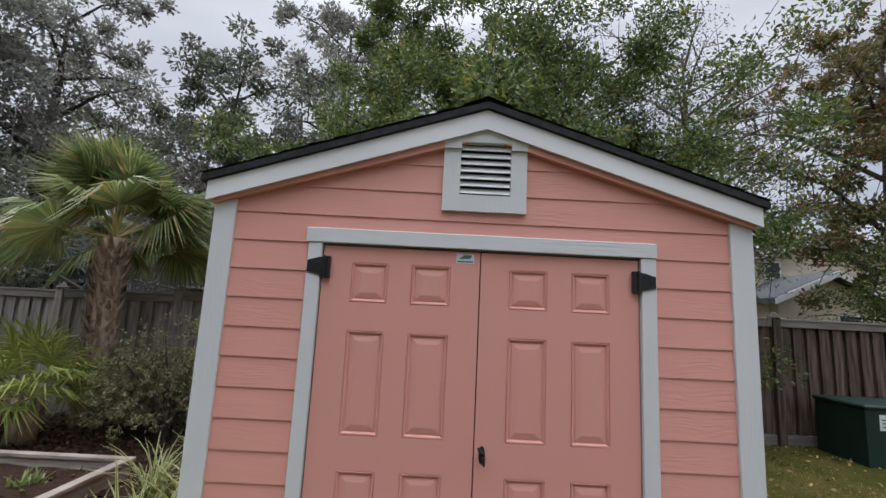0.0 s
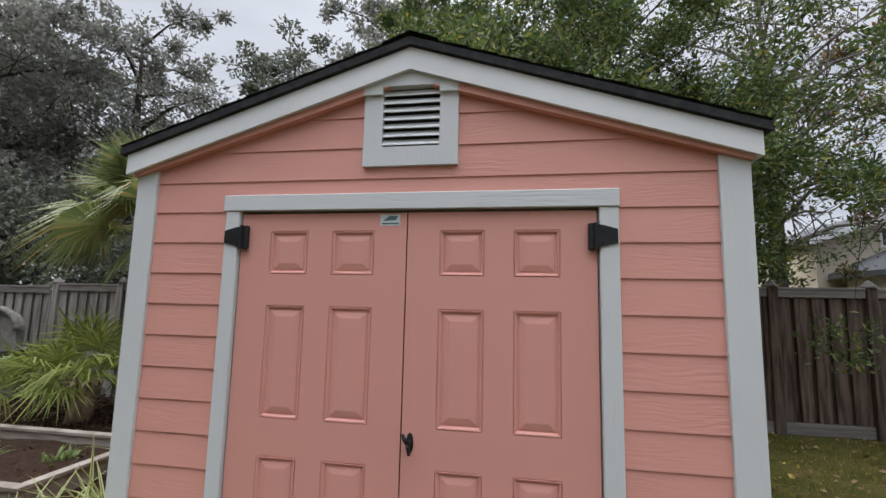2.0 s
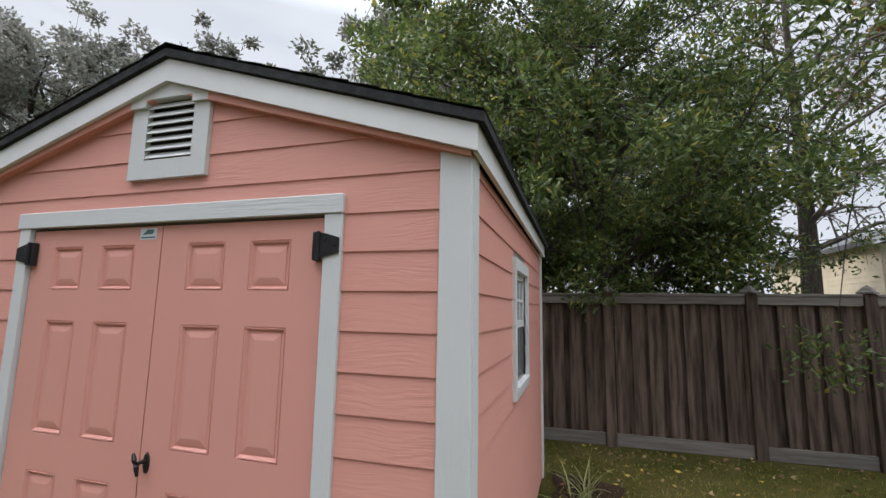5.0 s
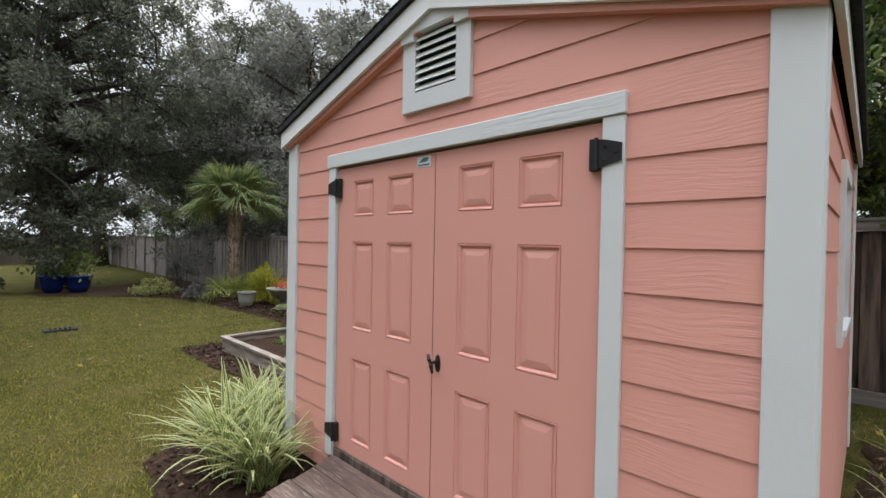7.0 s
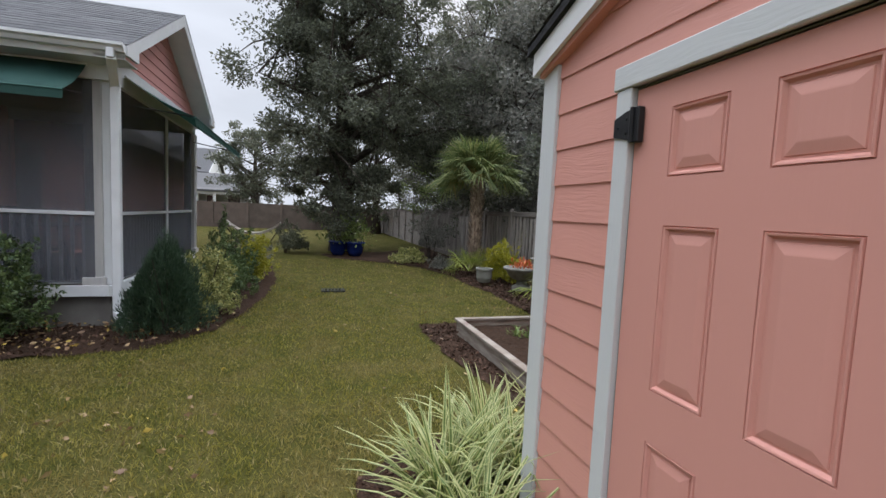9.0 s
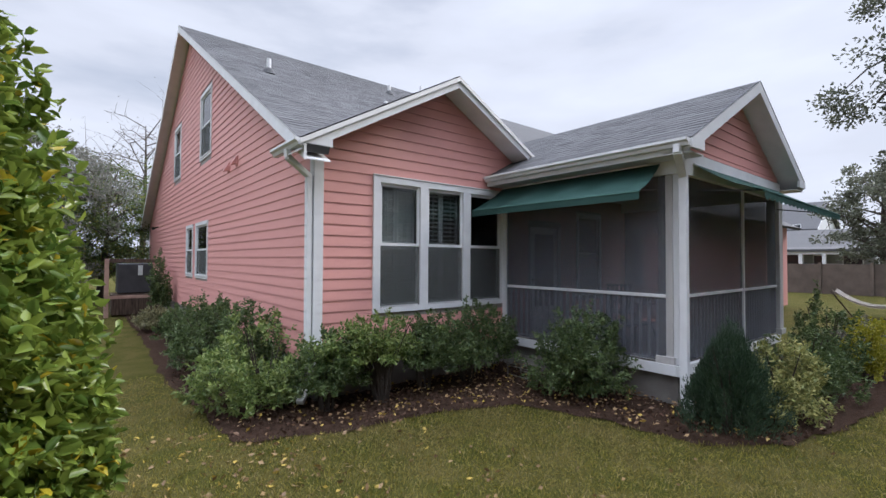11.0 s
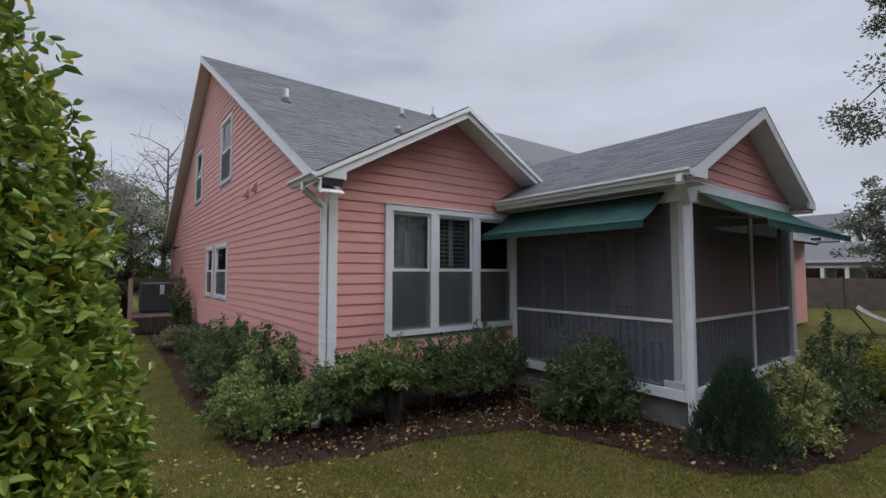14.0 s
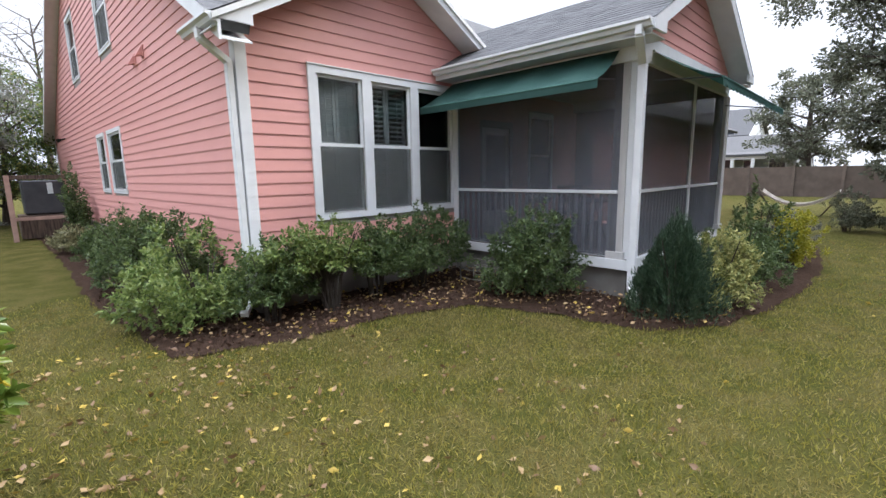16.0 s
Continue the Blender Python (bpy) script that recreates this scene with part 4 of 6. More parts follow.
side_casings = [(a - 0.09, b + 0.09, c - 0.09, d + 0.09) for a, b, c, d in SIDE_H]
siding(hs, h_side, HFAR, HY - 0.0, 0.50, 8.5, STEP, M_PINK_H, side_casings, side_slope, first=0.44, thick=0.018)
# corner boards, foundation
part("corner_board", box((HX - 0.10, HY - 0.002, 0.42), (HX + 0.035, HY + 0.035, 3.42), 0.003), M_VINYL, house, "white corner board")
part("corner_board", box((HX + 0.001, HY - 0.115, 0.42), (HX + 0.036, HY - 0.003, 3.42), 0.003), M_VINYL, house)
part("corner_board", box((HX + 0.001, HFAR - 0.02, 0.42), (HX + 0.036, HFAR + 0.11, 3.3), 0.003), M_VINYL, house)
part("foundation", box((HX - 0.2, HFAR, -0.1), (HX - 0.03, HY - 0.16, 0.46)), M_CONCRETE, house, "grey stucco foundation")
part("foundation", box((-10.1, HY - 0.16, -0.1), (HX - 0.03, HY - 0.02, 0.46)), M_CONCRETE, house)
part("far_wall", box((HWEST, HFAR - 0.15, 0), (HX - 0.15, HFAR, 3.3)), M_PINK_H, house)
part("west_wall", box((HWEST - 0.15, HFAR, 0), (HWEST, HY - 0.16, 3.3)), M_PINK_H, house)
part("rear_wall", box((HWEST, HY - 0.15, 0.0), (-10.152, HY, 3.4)), M_PINK_H, house)
part("room_floor", box((HWEST, HFAR + 0.01, 0.40), (HX - 0.16, HY - 0.16, 0.45)), M_DARKROOM, house)
part("room_ceiling", box((HWEST, HFAR + 0.01, 3.30), (HX - 0.16, HY - 0.16, 3.35)), M_DARKROOM, house)
part("room_partition", box((-9.9, -8.2, 0.451), (HX - 0.16, -8.1, 3.299)), M_DARKROOM, house)
part("attic_wall", box((-6.0, -17.5, 3.36), (-5.9, -9.6, 6.2)), M_DARKROOM, house)

# windows
for i, (a, b, c, d) in enumerate(FW):
    w = sash_window(hf, h_front, a, b, c, d, M_VINYL, trim=0, trim_out=0.02)
wt = part("window_casing", wall_cells(lambda s, o, z: (s, HY + 0.038 - o * 1.0, z) if o == 0 else (s, HY - 0.005, z), -5.93, -3.13, 1.13, 3.175, 0.04, FW), M_VINYL, house, "white casing round three windows")
part("head_drip", box((-5.94, HY + 0.02, 3.177), (-3.12, HY + 0.05, 3.195), 0.002), M_VINYL, house)
for a, b, c, d in SIDE_H:
    sash_window(hs, h_side, a, b, c, d, M_VINYL, trim=0.09)
sash_window(hf, lambda s, o, z: (s, HY + 0.062 + o, z), -10.98, -10.30, 1.30, 2.65, M_VINYL, trim=0.08)
for a, b, c, d in PW[:1]:
    sash_window(hf, h_front, a, b, c, d, M_VINYL, trim=0.08)
pd = part("porch_door", box((-7.59, HY - 0.06, PFL + 0.01), (-6.71, HY - 0.02, 2.59), 0.004), M_VINYL, house, "white half-glazed porch door")
part("door_glass", box((-7.45, HY - 0.019, 1.0), (-6.85, HY - 0.012, 2.45)), M_DARKGLASS, pd)
part("door_knob", lathe([(0.001, 0), (0.012, 0.0), (0.03, 0.04), (0.025, 0.06), (0.001, 0.068)], -6.78, HY - 0.005, 1.5, 12), M_BLACK, pd)


def shutter(x0, x1, z0, z1, tilt, y):
    """Interior plantation shutter: stiles, rails and tilted blades."""
    g = part("shutter", box((x0, y - 0.015, z0), (x0 + 0.045, y + 0.015, z1), 0.002), M_VINYL, house, "white interior louvred shutter")
    part("stile", box((x1 - 0.045, y - 0.015, z0), (x1, y + 0.015, z1), 0.002), M_VINYL, g)
    part("rail", box((x0 + 0.046, y - 0.015, z0), (x1 - 0.046, y + 0.015, z0 + 0.06), 0.002), M_VINYL, g)
    part("rail", box((x0 + 0.046, y - 0.015, z1 - 0.06), (x1 - 0.046, y + 0.015, z1), 0.002), M_VINYL, g)
    z = z0 + 0.10
    while z < z1 - 0.09:
        m = Matrix.Translation(((x0 + x1) / 2, y, z)) @ Matrix.Rotation(radians(tilt), 4, "X")
        part("slat", box((x0 - (x0 + x1) / 2 + 0.047, -0.034, -0.005), (x1 - (x0 + x1) / 2 - 0.047, 0.034, 0.005), 0.0, m), M_VINYL, g)
        z += 0.072
    part("tilt_rod", box(((x0 + x1) / 2 - 0.006, y + 0.036, z0 + 0.1), ((x0 + x1) / 2 + 0.006, y + 0.046, z1 - 0.1)), M_VINYL, g)


for i, (a, b, c, d) in enumerate(FW):
    tilt = 62 if i == 0 else 12
    mid = (a + b) / 2
    for z0, z1 in ((c, (c + d) / 2 - 0.01), ((c + d) / 2 + 0.01, d)):
        shutter(a + 0.01, mid - 0.004, z0, z1, tilt, HY - 0.13)
        shutter(mid + 0.004, b - 0.01, z0, z1, tilt, HY - 0.13)


# roofs
def roof_slab(name, pts, thick, material, label=""):
    """A slab under a sloped outline; pts on its upper face."""
    a, b, c = (Vector(p) for p in pts[:3])
    n = (b - a).cross(c - a).normalized()
    if n.z < 0:
        n = -n
    return part(name, prism(pts, tuple(-n * thick)), material, house, label)


RIDGE = 8.80
EV = 3.36
YC = HY - 0.02
ZC = EV + (-3.68 - YC) * (RIDGE - EV) / (-3.68 - SM[0])
for xa, xb, ya, za in ((-1.93, HX, -3.68, EV), (HX, -10.5, YC, ZC), (-10.5, HWEST - 0.3, -3.68, EV)):
    m_roof = roof_slab("roof", [(xa, ya, za), (xb, ya, za), (xb, SM[0], RIDGE), (xa, SM[0], RIDGE)], 0.10, M_SHINGLE, "grey asphalt shingle roof")
    if xb > -15:
        roof_courses("shingles", m_roof, (xa + (0.03 if xa > -2 else 0), ya, za + 0.004), (xb, ya, za + 0.004), (xa + (0.03 if xa > -2 else 0), SM[0], RIDGE + 0.004), (xb, SM[0], RIDGE + 0.004), M_SHINGLE, 0.145, 0.0055, 0.30, 4)
roof_slab("roof", [(-1.93, -23.1, EV), (HWEST - 0.3, -23.1, EV), (HWEST - 0.3, SM[0] - 0.01, RIDGE), (-1.93, SM[0] - 0.01, RIDGE)], 0.10, M_SHINGLE, "grey asphalt shingle roof")
for y0 in (-3.68, -23.1):
    part("rake_board", prism([(-1.91, y0, EV - 0.20), (-1.91, y0, EV - 0.002), (-1.91, SM[0], RIDGE - 0.002), (-1.91, SM[0], RIDGE - 0.21)], (-0.03, 0, 0)), M_VINYL, house, "white rake board")
    part("soffit", prism([(-1.941, y0, EV - 0.19), (-1.941, y0, EV - 0.175), (-1.941, SM[0], RIDGE - 0.175), (-1.941, SM[0], RIDGE - 0.19)], (-0.32, 0, 0)), M_VINYL, house)
# cross gable over the three windows
G1P, G1E = 4.86, 3.42
for x0 in (-1.85, -7.05):
    d = 1 if x0 > -4.45 else -1
    r1 = roof_slab("gable_roof", [(x0, -3.70, G1E), (x0, -3.95, G1E), (-4.45, -6.5, G1P), (-4.45, -3.70, G1P)], 0.07, M_SHINGLE, "grey shingle cross gable")
    roof_courses("shingles", r1, (x0, -3.68, G1E + 0.004), (x0, -3.95, G1E + 0.004), (-4.45, -3.68, G1P + 0.004), (-4.45, -6.45, G1P + 0.004), M_SHINGLE, 0.145, 0.0055, 0.30, 6)
    xe = x0 if d > 0 else -6.30
    ze = G1E if d > 0 else G1P - (6.30 - 4.45) * (G1P - G1E) / 2.6
    edge = [(xe, -3.685, ze - 0.01), (-4.45, -3.685, G1P - 0.01), (-4.45, -3.685, G1P - 0.185)]
    edge += [(-2.29, -3.685, 3.475), (-2.29, -3.685, 3.365), (xe, -3.685, 3.345)] if d > 0 else [(xe, -3.685, ze - 0.17)]
    part("rake_board", prism(edge, (0, -0.03, 0)), M_VINYL, house, "white rake board with level return" if d > 0 else "white rake board")
    part("rake_mould", prism([(xe, -3.655, ze - 0.075), (xe, -3.655, ze - 0.012), (-4.45, -3.655, G1P - 0.012), (-4.45, -3.655, G1P - 0.08)], (0, -0.028, 0)), M_FASCIA, house)
    part("soffit", prism([(xe, -3.716, ze - 0.15), (xe, -3.716, ze - 0.135), (-4.45, -3.716, G1P - 0.14), (-4.45, -3.716, G1P - 0.155)], (0, -0.37, 0)), M_VINYL, house)
part("boxed_soffit", prism([(-1.86, -3.717, 3.350), (-2.248, -3.717, 3.368), (-2.248, -3.717, 3.385), (-1.86, -3.717, 3.367)], (0, -0.40, 0)), M_VINYL, house)


def gutter(p0, p1, out, name="gutter"):
    """A K-profile gutter from p0 to p1, open at the top."""
    p0, p1, out = Vector(p0), Vector(p1), Vector(out)
    prof = [(0.0, 0.0), (0.0, -0.09), (0.07, -0.09), (0.085, -0.05), (0.12, -0.03), (0.12, 0.0), (0.108, 0.0), (0.108, -0.022), (0.075, -0.042), (0.062, -0.08), (0.01, -0.08), (0.01, 0.0)]
    bm = prism([tuple(p0 + out * a + Vector((0, 0, b))) for a, b in prof], tuple(p1 - p0))
    run = (p1 - p0).normalized()
    for end in (p0 + run * 0.004, p1 - run * 0.006):
        cap_bm = prism([tuple(end + out * a + Vector((0, 0, b))) for a, b in ((0.0, 0.0), (0.0, -0.09), (0.07, -0.09), (0.085, -0.05), (0.12, -0.03), (0.12, 0.0))], tuple(run * 0.002))
        me = bpy.data.meshes.new("cap")
        cap_bm.to_mesh(me)
        cap_bm.free()
        bm.from_mesh(me)
        bpy.data.meshes.remove(me)
    return part(name, bm, M_VINYL, house, "white metal gutter")


gutter((-1.91, -3.68, 3.425), (-1.91, -4.62, 3.425), (1, 0, 0))


def downspout(path, w=0.075, d=0.055):
    bm = bmesh.new()
    for a, b in zip(path, path[1:]):
        a, b = Vector(a), Vector(b)
        v = b - a
        q = v.to_track_quat("Z", "Y").to_matrix().to_4x4()
        add_box(bm, (-w / 2, -d / 2, -0.012), (w / 2, d / 2, v.length + 0.012), 0.008, Matrix.Translation(a) @ q)
    return part("downspout", bm, M_VINYL, house, "white metal downspout")


downspout([(-1.85, -4.10, 3.34), (-1.86, -4.10, 3.25), (-2.155, -4.14, 3.05), (-2.165, -4.14, 0.22), (-2.0, -3.95, 0.10)], 0.095, 0.07)

# porch
PR_P, PR_E = 4.74, 3.42
RXM = -8.0
for x0 in (-5.48, -10.52):
    d = 1 if x0 > RXM else -1
    r2 = roof_slab("porch_roof", [(x0, -0.62, PR_E), (x0, -6.6, PR_E), (RXM, -6.6, PR_P), (RXM, -0.62, PR_P)], 0.07, M_SHINGLE, "grey shingle porch roof")
    roof_courses("shingles", r2, (x0, -0.60, PR_E + 0.004), (x0, -6.4, PR_E + 0.004), (RXM, -0.60, PR_P + 0.004), (RXM, -6.4, PR_P + 0.004), M_SHINGLE, 0.145, 0.0055, 0.30, 8)
    part("rake_board", prism([(x0, -0.605, PR_E - 0.11), (x0, -0.605, PR_E - 0.01), (RXM, -0.605, PR_P - 0.01), (RXM, -0.605, PR_P - 0.18), (x0 - d * 0.16, -0.605, PR_E - 0.09)], (0, -0.03, 0)), M_VINYL, house, "white rake board")
    part("soffit", prism([(x0, -0.637, PR_E - 0.15), (x0, -0.637, PR_E - 0.135), (RXM, -0.637, PR_P - 0.14), (RXM, -0.637, PR_P - 0.155)], (0, -0.31, 0)), M_VINYL, house)
    part("eave_fascia", box((x0 - d * 0.03, -0.64, PR_E - 0.17), (x0, -4.1, PR_E - 0.02)), M_VINYL, house)
    part("soffit", box((min(x0 - d * 0.031, x0 - d * 0.42), -4.1, PR_E - 0.165), (max(x0 - d * 0.031, x0 - d * 0.42), -0.64, PR_E - 0.15)), M_VINYL, house)
    part("eave_return", prism([(x0 + d * 0.008, -0.600, PR_E - 0.12), (x0 - d * 0.36, -0.600, PR_E - 0.11), (x0 - d * 0.36, -0.600, PR_E + 0.03), (x0 + d * 0.008, -0.600, PR_E - 0.03)], (0, -0.04, 0)), M_VINYL, house)
gutter((-5.48, -0.62, PR_E - 0.01), (-5.48, -4.08, PR_E - 0.01), (1, 0, 0))
downspout([(-5.42, -0.75, PR_E - 0.09), (-5.42, -0.75, PR_E - 0.17), (-5.81, -0.85, 3.02), (-5.815, -0.85, 0.20), (-5.66, -0.72, 0.08)], 0.10, 0.08)


def p_slope(z):
    half = (4.60 - z) / 0.53
    return RXM - half, RXM + half


pg = part("porch_gable", gable_prism(p_front, -10.1, RXM, -5.9, 3.30, 4.62, 0.1), M_DARKROOM, house, "coral lap-sided porch gable")
siding(pg, p_front, -10.1, -5.9, 3.42, 4.58, STEP, M_PINK_H, (), p_slope, first=3.328, thick=0.018)
part("frieze", box((-10.15, PY - 0.10, 3.08), (-5.85, PY + 0.045, 3.40), 0.004), M_VINYL, house, "white frieze beam")
part("frieze", box((-5.945, -4.08, 3.08), (-5.86, PY - 0.101, 3.30), 0.004), M_VINYL, house)
part("frieze", box((-10.14, -4.08, 3.08), (-10.05, PY - 0.101, 3.30), 0.004), M_VINYL, house)
part("porch_ceiling", box((-10.05, -4.09, 3.30), (-5.95, PY - 0.05, 3.34)), M_VINYL, house)
part("porch_floor", box((-10.1, -4.10, PFL - 0.10), (-5.9, PY, PFL)), M_FLOOR, house, "painted porch floor")
part("porch_band", box((-10.14, PY - 0.02, PFL - 0.11), (-5.86, PY + 0.04, PFL + 0.03), 0.004), M_VINYL, house)
part("porch_band", box((-5.90, -4.10, PFL - 0.11), (-5.86, PY - 0.021, PFL + 0.03), 0.004), M_VINYL, house)
part("porch_base", box((-10.05, -4.1, -0.1), (-5.95, PY - 0.04, PFL - 0.102)), M_CONCRETE, house, "grey stucco porch base")


def post(x, y, w=0.20, name="porch_post"):
    bm = box((x - w / 2, y - w / 2, PFL + 0.031), (x + w / 2, y + w / 2, 3.079), 0.006)
    p = part(name, bm, M_POST, house, "white square porch post with shade in its grey paint")
    for a, b, e in ((PFL + 0.0305, PFL + 0.13, 0.03),):
        part("post_base", box((x - w / 2 - e, y - w / 2 - e, a), (x + w / 2 + e, y + w / 2 + e, b), 0.005), M_POST, p)


post(-6.0, PY - 0.18, 0.19)
post(-10.18, PY - 0.06, 0.21)
part("screen_post", box((-5.95, -4.08, PFL + 0.031), (-5.86, -3.99, 3.079), 0.003), M_VINYL, house)
part("screen_post", box((-8.34, PY - 0.05, PFL + 0.031), (-8.275, PY + 0.005, 3.079), 0.003), M_VINYL, house)
RAIL = 1.475


def screen_panel(a, b, z0, z1, axis, at):
    lo = (a, at - 0.001, z0) if axis == "x" else (at - 0.001, a, z0)
    hi = (b, at + 0.001, z1) if axis == "x" else (at + 0.001, b, z1)
    return part("insect_screen", box(lo, hi), M_SCREEN, house, "dark insect screen")


screen_panel(-4.0, PY - 0.17, PFL + 0.06, 3.08, "y", -5.895)
screen_panel(-10.08, -8.34, PFL + 0.06, 3.08, "x", PY - 0.02)
part("screen_post", box((-6.085, PY - 0.085, PFL + 0.031), (-5.93, PY + 0.005, 3.079), 0.003), M_VINYL, house)
screen_panel(-8.27, -6.09, PFL + 0.06, 3.08, "x", PY - 0.02)
screen_panel(-4.0, PY - 0.17, PFL + 0.06, 3.08, "y", -10.06)
part("rail_cap", box((-5.935, -3.985, RAIL - 0.045), (-5.875, PY - 0.17, RAIL), 0.004), M_VINYL, house, "white screen rail")
part("rail_cap", box((-8.274, PY - 0.05, RAIL - 0.045), (-6.08, PY + 0.0, RAIL), 0.004), M_VINYL, house)
part("rail_cap", box((-10.07, PY - 0.05, RAIL - 0.045), (-8.341, PY + 0.0, RAIL), 0.004), M_VINYL, house)
part("rail_low", box((-5.955, -3.985, PFL + 0.05), (-5.905, PY - 0.17, PFL + 0.09), 0.003), M_VINYL, house)
for i in range(23):
    y = -3.93 + i * 0.122
    part("baluster", box((-5.95, y - 0.017, PFL + 0.091), (-5.916, y + 0.017, RAIL - 0.046)), M_VINYL, house)
for i in range(30):
    x = -9.85 + i * 0.125
    if -8.38 < x < -8.24:
        continue
    part("baluster", box((x - 0.017, PY - 0.08, PFL + 0.031), (x + 0.017, PY - 0.055, RAIL - 0.046)), M_VINYL, house)


def awning(name, corners_top, corners_low, drop, label, scallop=0.28):
    """Sloping canvas with a hanging scalloped valance and two arms."""
    a0, a1 = (Vector(p) for p in corners_top)
    b0, b1 = (Vector(p) for p in corners_low)
    ob = group_at(name, *((a0 + a1) / 2))
    tagged(ob, label, "awning")
    bm = bmesh.new()
    rows = []
    for j in range(9):
        v = j / 8
        rows.append([bm.verts.new(a0.lerp(a1, i / 16).lerp(b0.lerp(b1, i / 16), v) - Vector((0, 0, 0.05 * math.sin(math.pi * v) * (0.6 + 0.4 * math.cos(i * 1.6))))) for i in range(17)])
    for j in range(8):
        for i in range(16):
            bm.faces.new((rows[j][i], rows[j][i + 1], rows[j + 1][i + 1], rows[j + 1][i]))
    bmesh.ops.solidify(bm, geom=bm.faces[:], thickness=0.006)
    part("canvas", bm, M_CANVAS, ob, smooth=True)
    n = int((b1 - b0).length / 0.03)
    bm = bmesh.new()
    up, dn = [], []
    out = (b0 + b1) / 2 - (a0 + a1) / 2
    out.z = 0
    out.normalize()
    for i in range(n + 1):
        p = b0.lerp(b1, i / n)
        up.append(bm.verts.new(p + Vector((0, 0, 0.004))))
        dn.append(bm.verts.new(p + out * 0.01 - Vector((0, 0, drop * (1 - scallop + scallop * abs(math.sin(i * math.pi / 6)))))))
    for i in range(n):
        bm.faces.new((up[i], up[i + 1], dn[i + 1], dn[i]))
    bmesh.ops.solidify(bm, geom=bm.faces[:], thickness=0.004)
    part("valance", bm, M_CANVAS, ob)
    for t in (0.02, 0.98):
        p = a0.lerp(a1, t) - Vector((0, 0, 0.35))
        q = b0.lerp(b1, t) + Vector((0, 0, 0.0))
        part("arm", tube([tuple(p), tuple(q)], 0.010), M_AC, ob)
    part("front_bar", tube([tuple(b0 - Vector((0, 0, 0.012))), tuple(b1 - Vector((0, 0, 0.012)))], 0.012), M_CANVAS, ob)
    part("wall_bar", tube([tuple(a0), tuple(a1)], 0.018), M_VINYL, ob)


awning("side_awning", ((-5.84, -4.05, 3.24), (-5.84, -1.15, 3.24)), ((-5.16, -4.25, 2.80), (-5.16, -1.10, 2.80)), 0.11, "dark green canvas awning over the porch side screen", 0.0)
awning("front_awning", ((-6.25, -0.89, 3.24), (-9.95, -0.89, 3.24)), ((-5.98, -0.02, 2.77), (-9.98, -0.02, 2.74)), 0.12, "dark green scalloped canvas awning over the porch front")

# porch furniture and small fittings
tab = group_at("porch_table", -7.2, -2.2, PFL)
tagged(tab, "dark round metal patio table on the porch", "table")
part("tabletop", lathe([(0.001, 0), (0.45, 0.0), (0.46, 0.015), (0.45, 0.03), (0.001, 0.03)], -7.2, -2.2, PFL + 0.70, 24), M_BLACK, tab)
for i in range(4):
    a = i * math.pi / 2 + 0.4
    part("leg", tube([(-7.2 + 0.1 * math.cos(a), -2.2 + 0.1 * math.sin(a), PFL + 0.70), (-7.2 + 0.33 * math.cos(a), -2.2 + 0.33 * math.sin(a), PFL)], 0.014), M_BLACK, tab)


def patio_chair(x, y, turn):
    c = group_at("patio_chair", x, y, PFL)
    tagged(c, "black metal patio chair on the screened porch", "chair", "chairs on the porch")
    m = Matrix.Translation((x, y, PFL)) @ Matrix.Rotation(turn, 4, "Z")
    part("seat", box((-0.25, -0.25, 0.40), (0.25, 0.25, 0.45), 0.015, m), M_BLACK, c)
    for k in range(6):
        part("slat", box((-0.22 + k * 0.08, 0.22, 0.451), (-0.18 + k * 0.08, 0.24, 0.9), 0.0, m), M_BLACK, c)
    part("back_rail", box((-0.25, 0.215, 0.901), (0.25, 0.245, 0.94), 0.006, m), M_BLACK, c)
    for sx in (-0.22, 0.22):
        for sy in (-0.22, 0.22):
            part("leg", box((sx - 0.015, sy - 0.015, 0), (sx + 0.015, sy + 0.015, 0.40), 0.0, m), M_BLACK, c)


patio_chair(-6.5, -2.0, -1.6)
patio_chair(-7.9, -2.9, 2.2)


def side_fixture(y, z):
    f = part("flood_light", lathe([(0.001, 0), (0.05, 0), (0.055, 0.01), (0.05, 0.02), (0.001, 0.02)], HX + 0.03, y, z, 12), M_BLACK, house, "black twin flood light")
    for s in (-0.09, 0.09):
        part("lamp_head", tube([(HX + 0.04, y, z), (HX + 0.12, y + s * 0.6, z - 0.02), (HX + 0.22, y + s * 1.6, z - 0.06)], [0.015, 0.02, 0.06], 10), M_BLACK, f)


side_fixture(-19.6, 3.18)
for y, z in ((-8.04, 3.92), (-8.64, 3.88)):
    v = part("wall_vent", prism([(HX + 0.01, y - 0.07, z - 0.1), (HX + 0.01, y + 0.07, z - 0.1), (HX + 0.01, y + 0.07, z + 0.1), (HX + 0.01, y - 0.07, z + 0.1)], (0.03, 0, 0)), M_PINK_H, house, "coral wall vent hood")
    part("hood", prism([(HX + 0.041, y - 0.06, z - 0.07), (HX + 0.15, y - 0.06, z - 0.10), (HX + 0.041, y - 0.06, z + 0.09)], (0, 0.12, 0)), M_PINK_H, v)
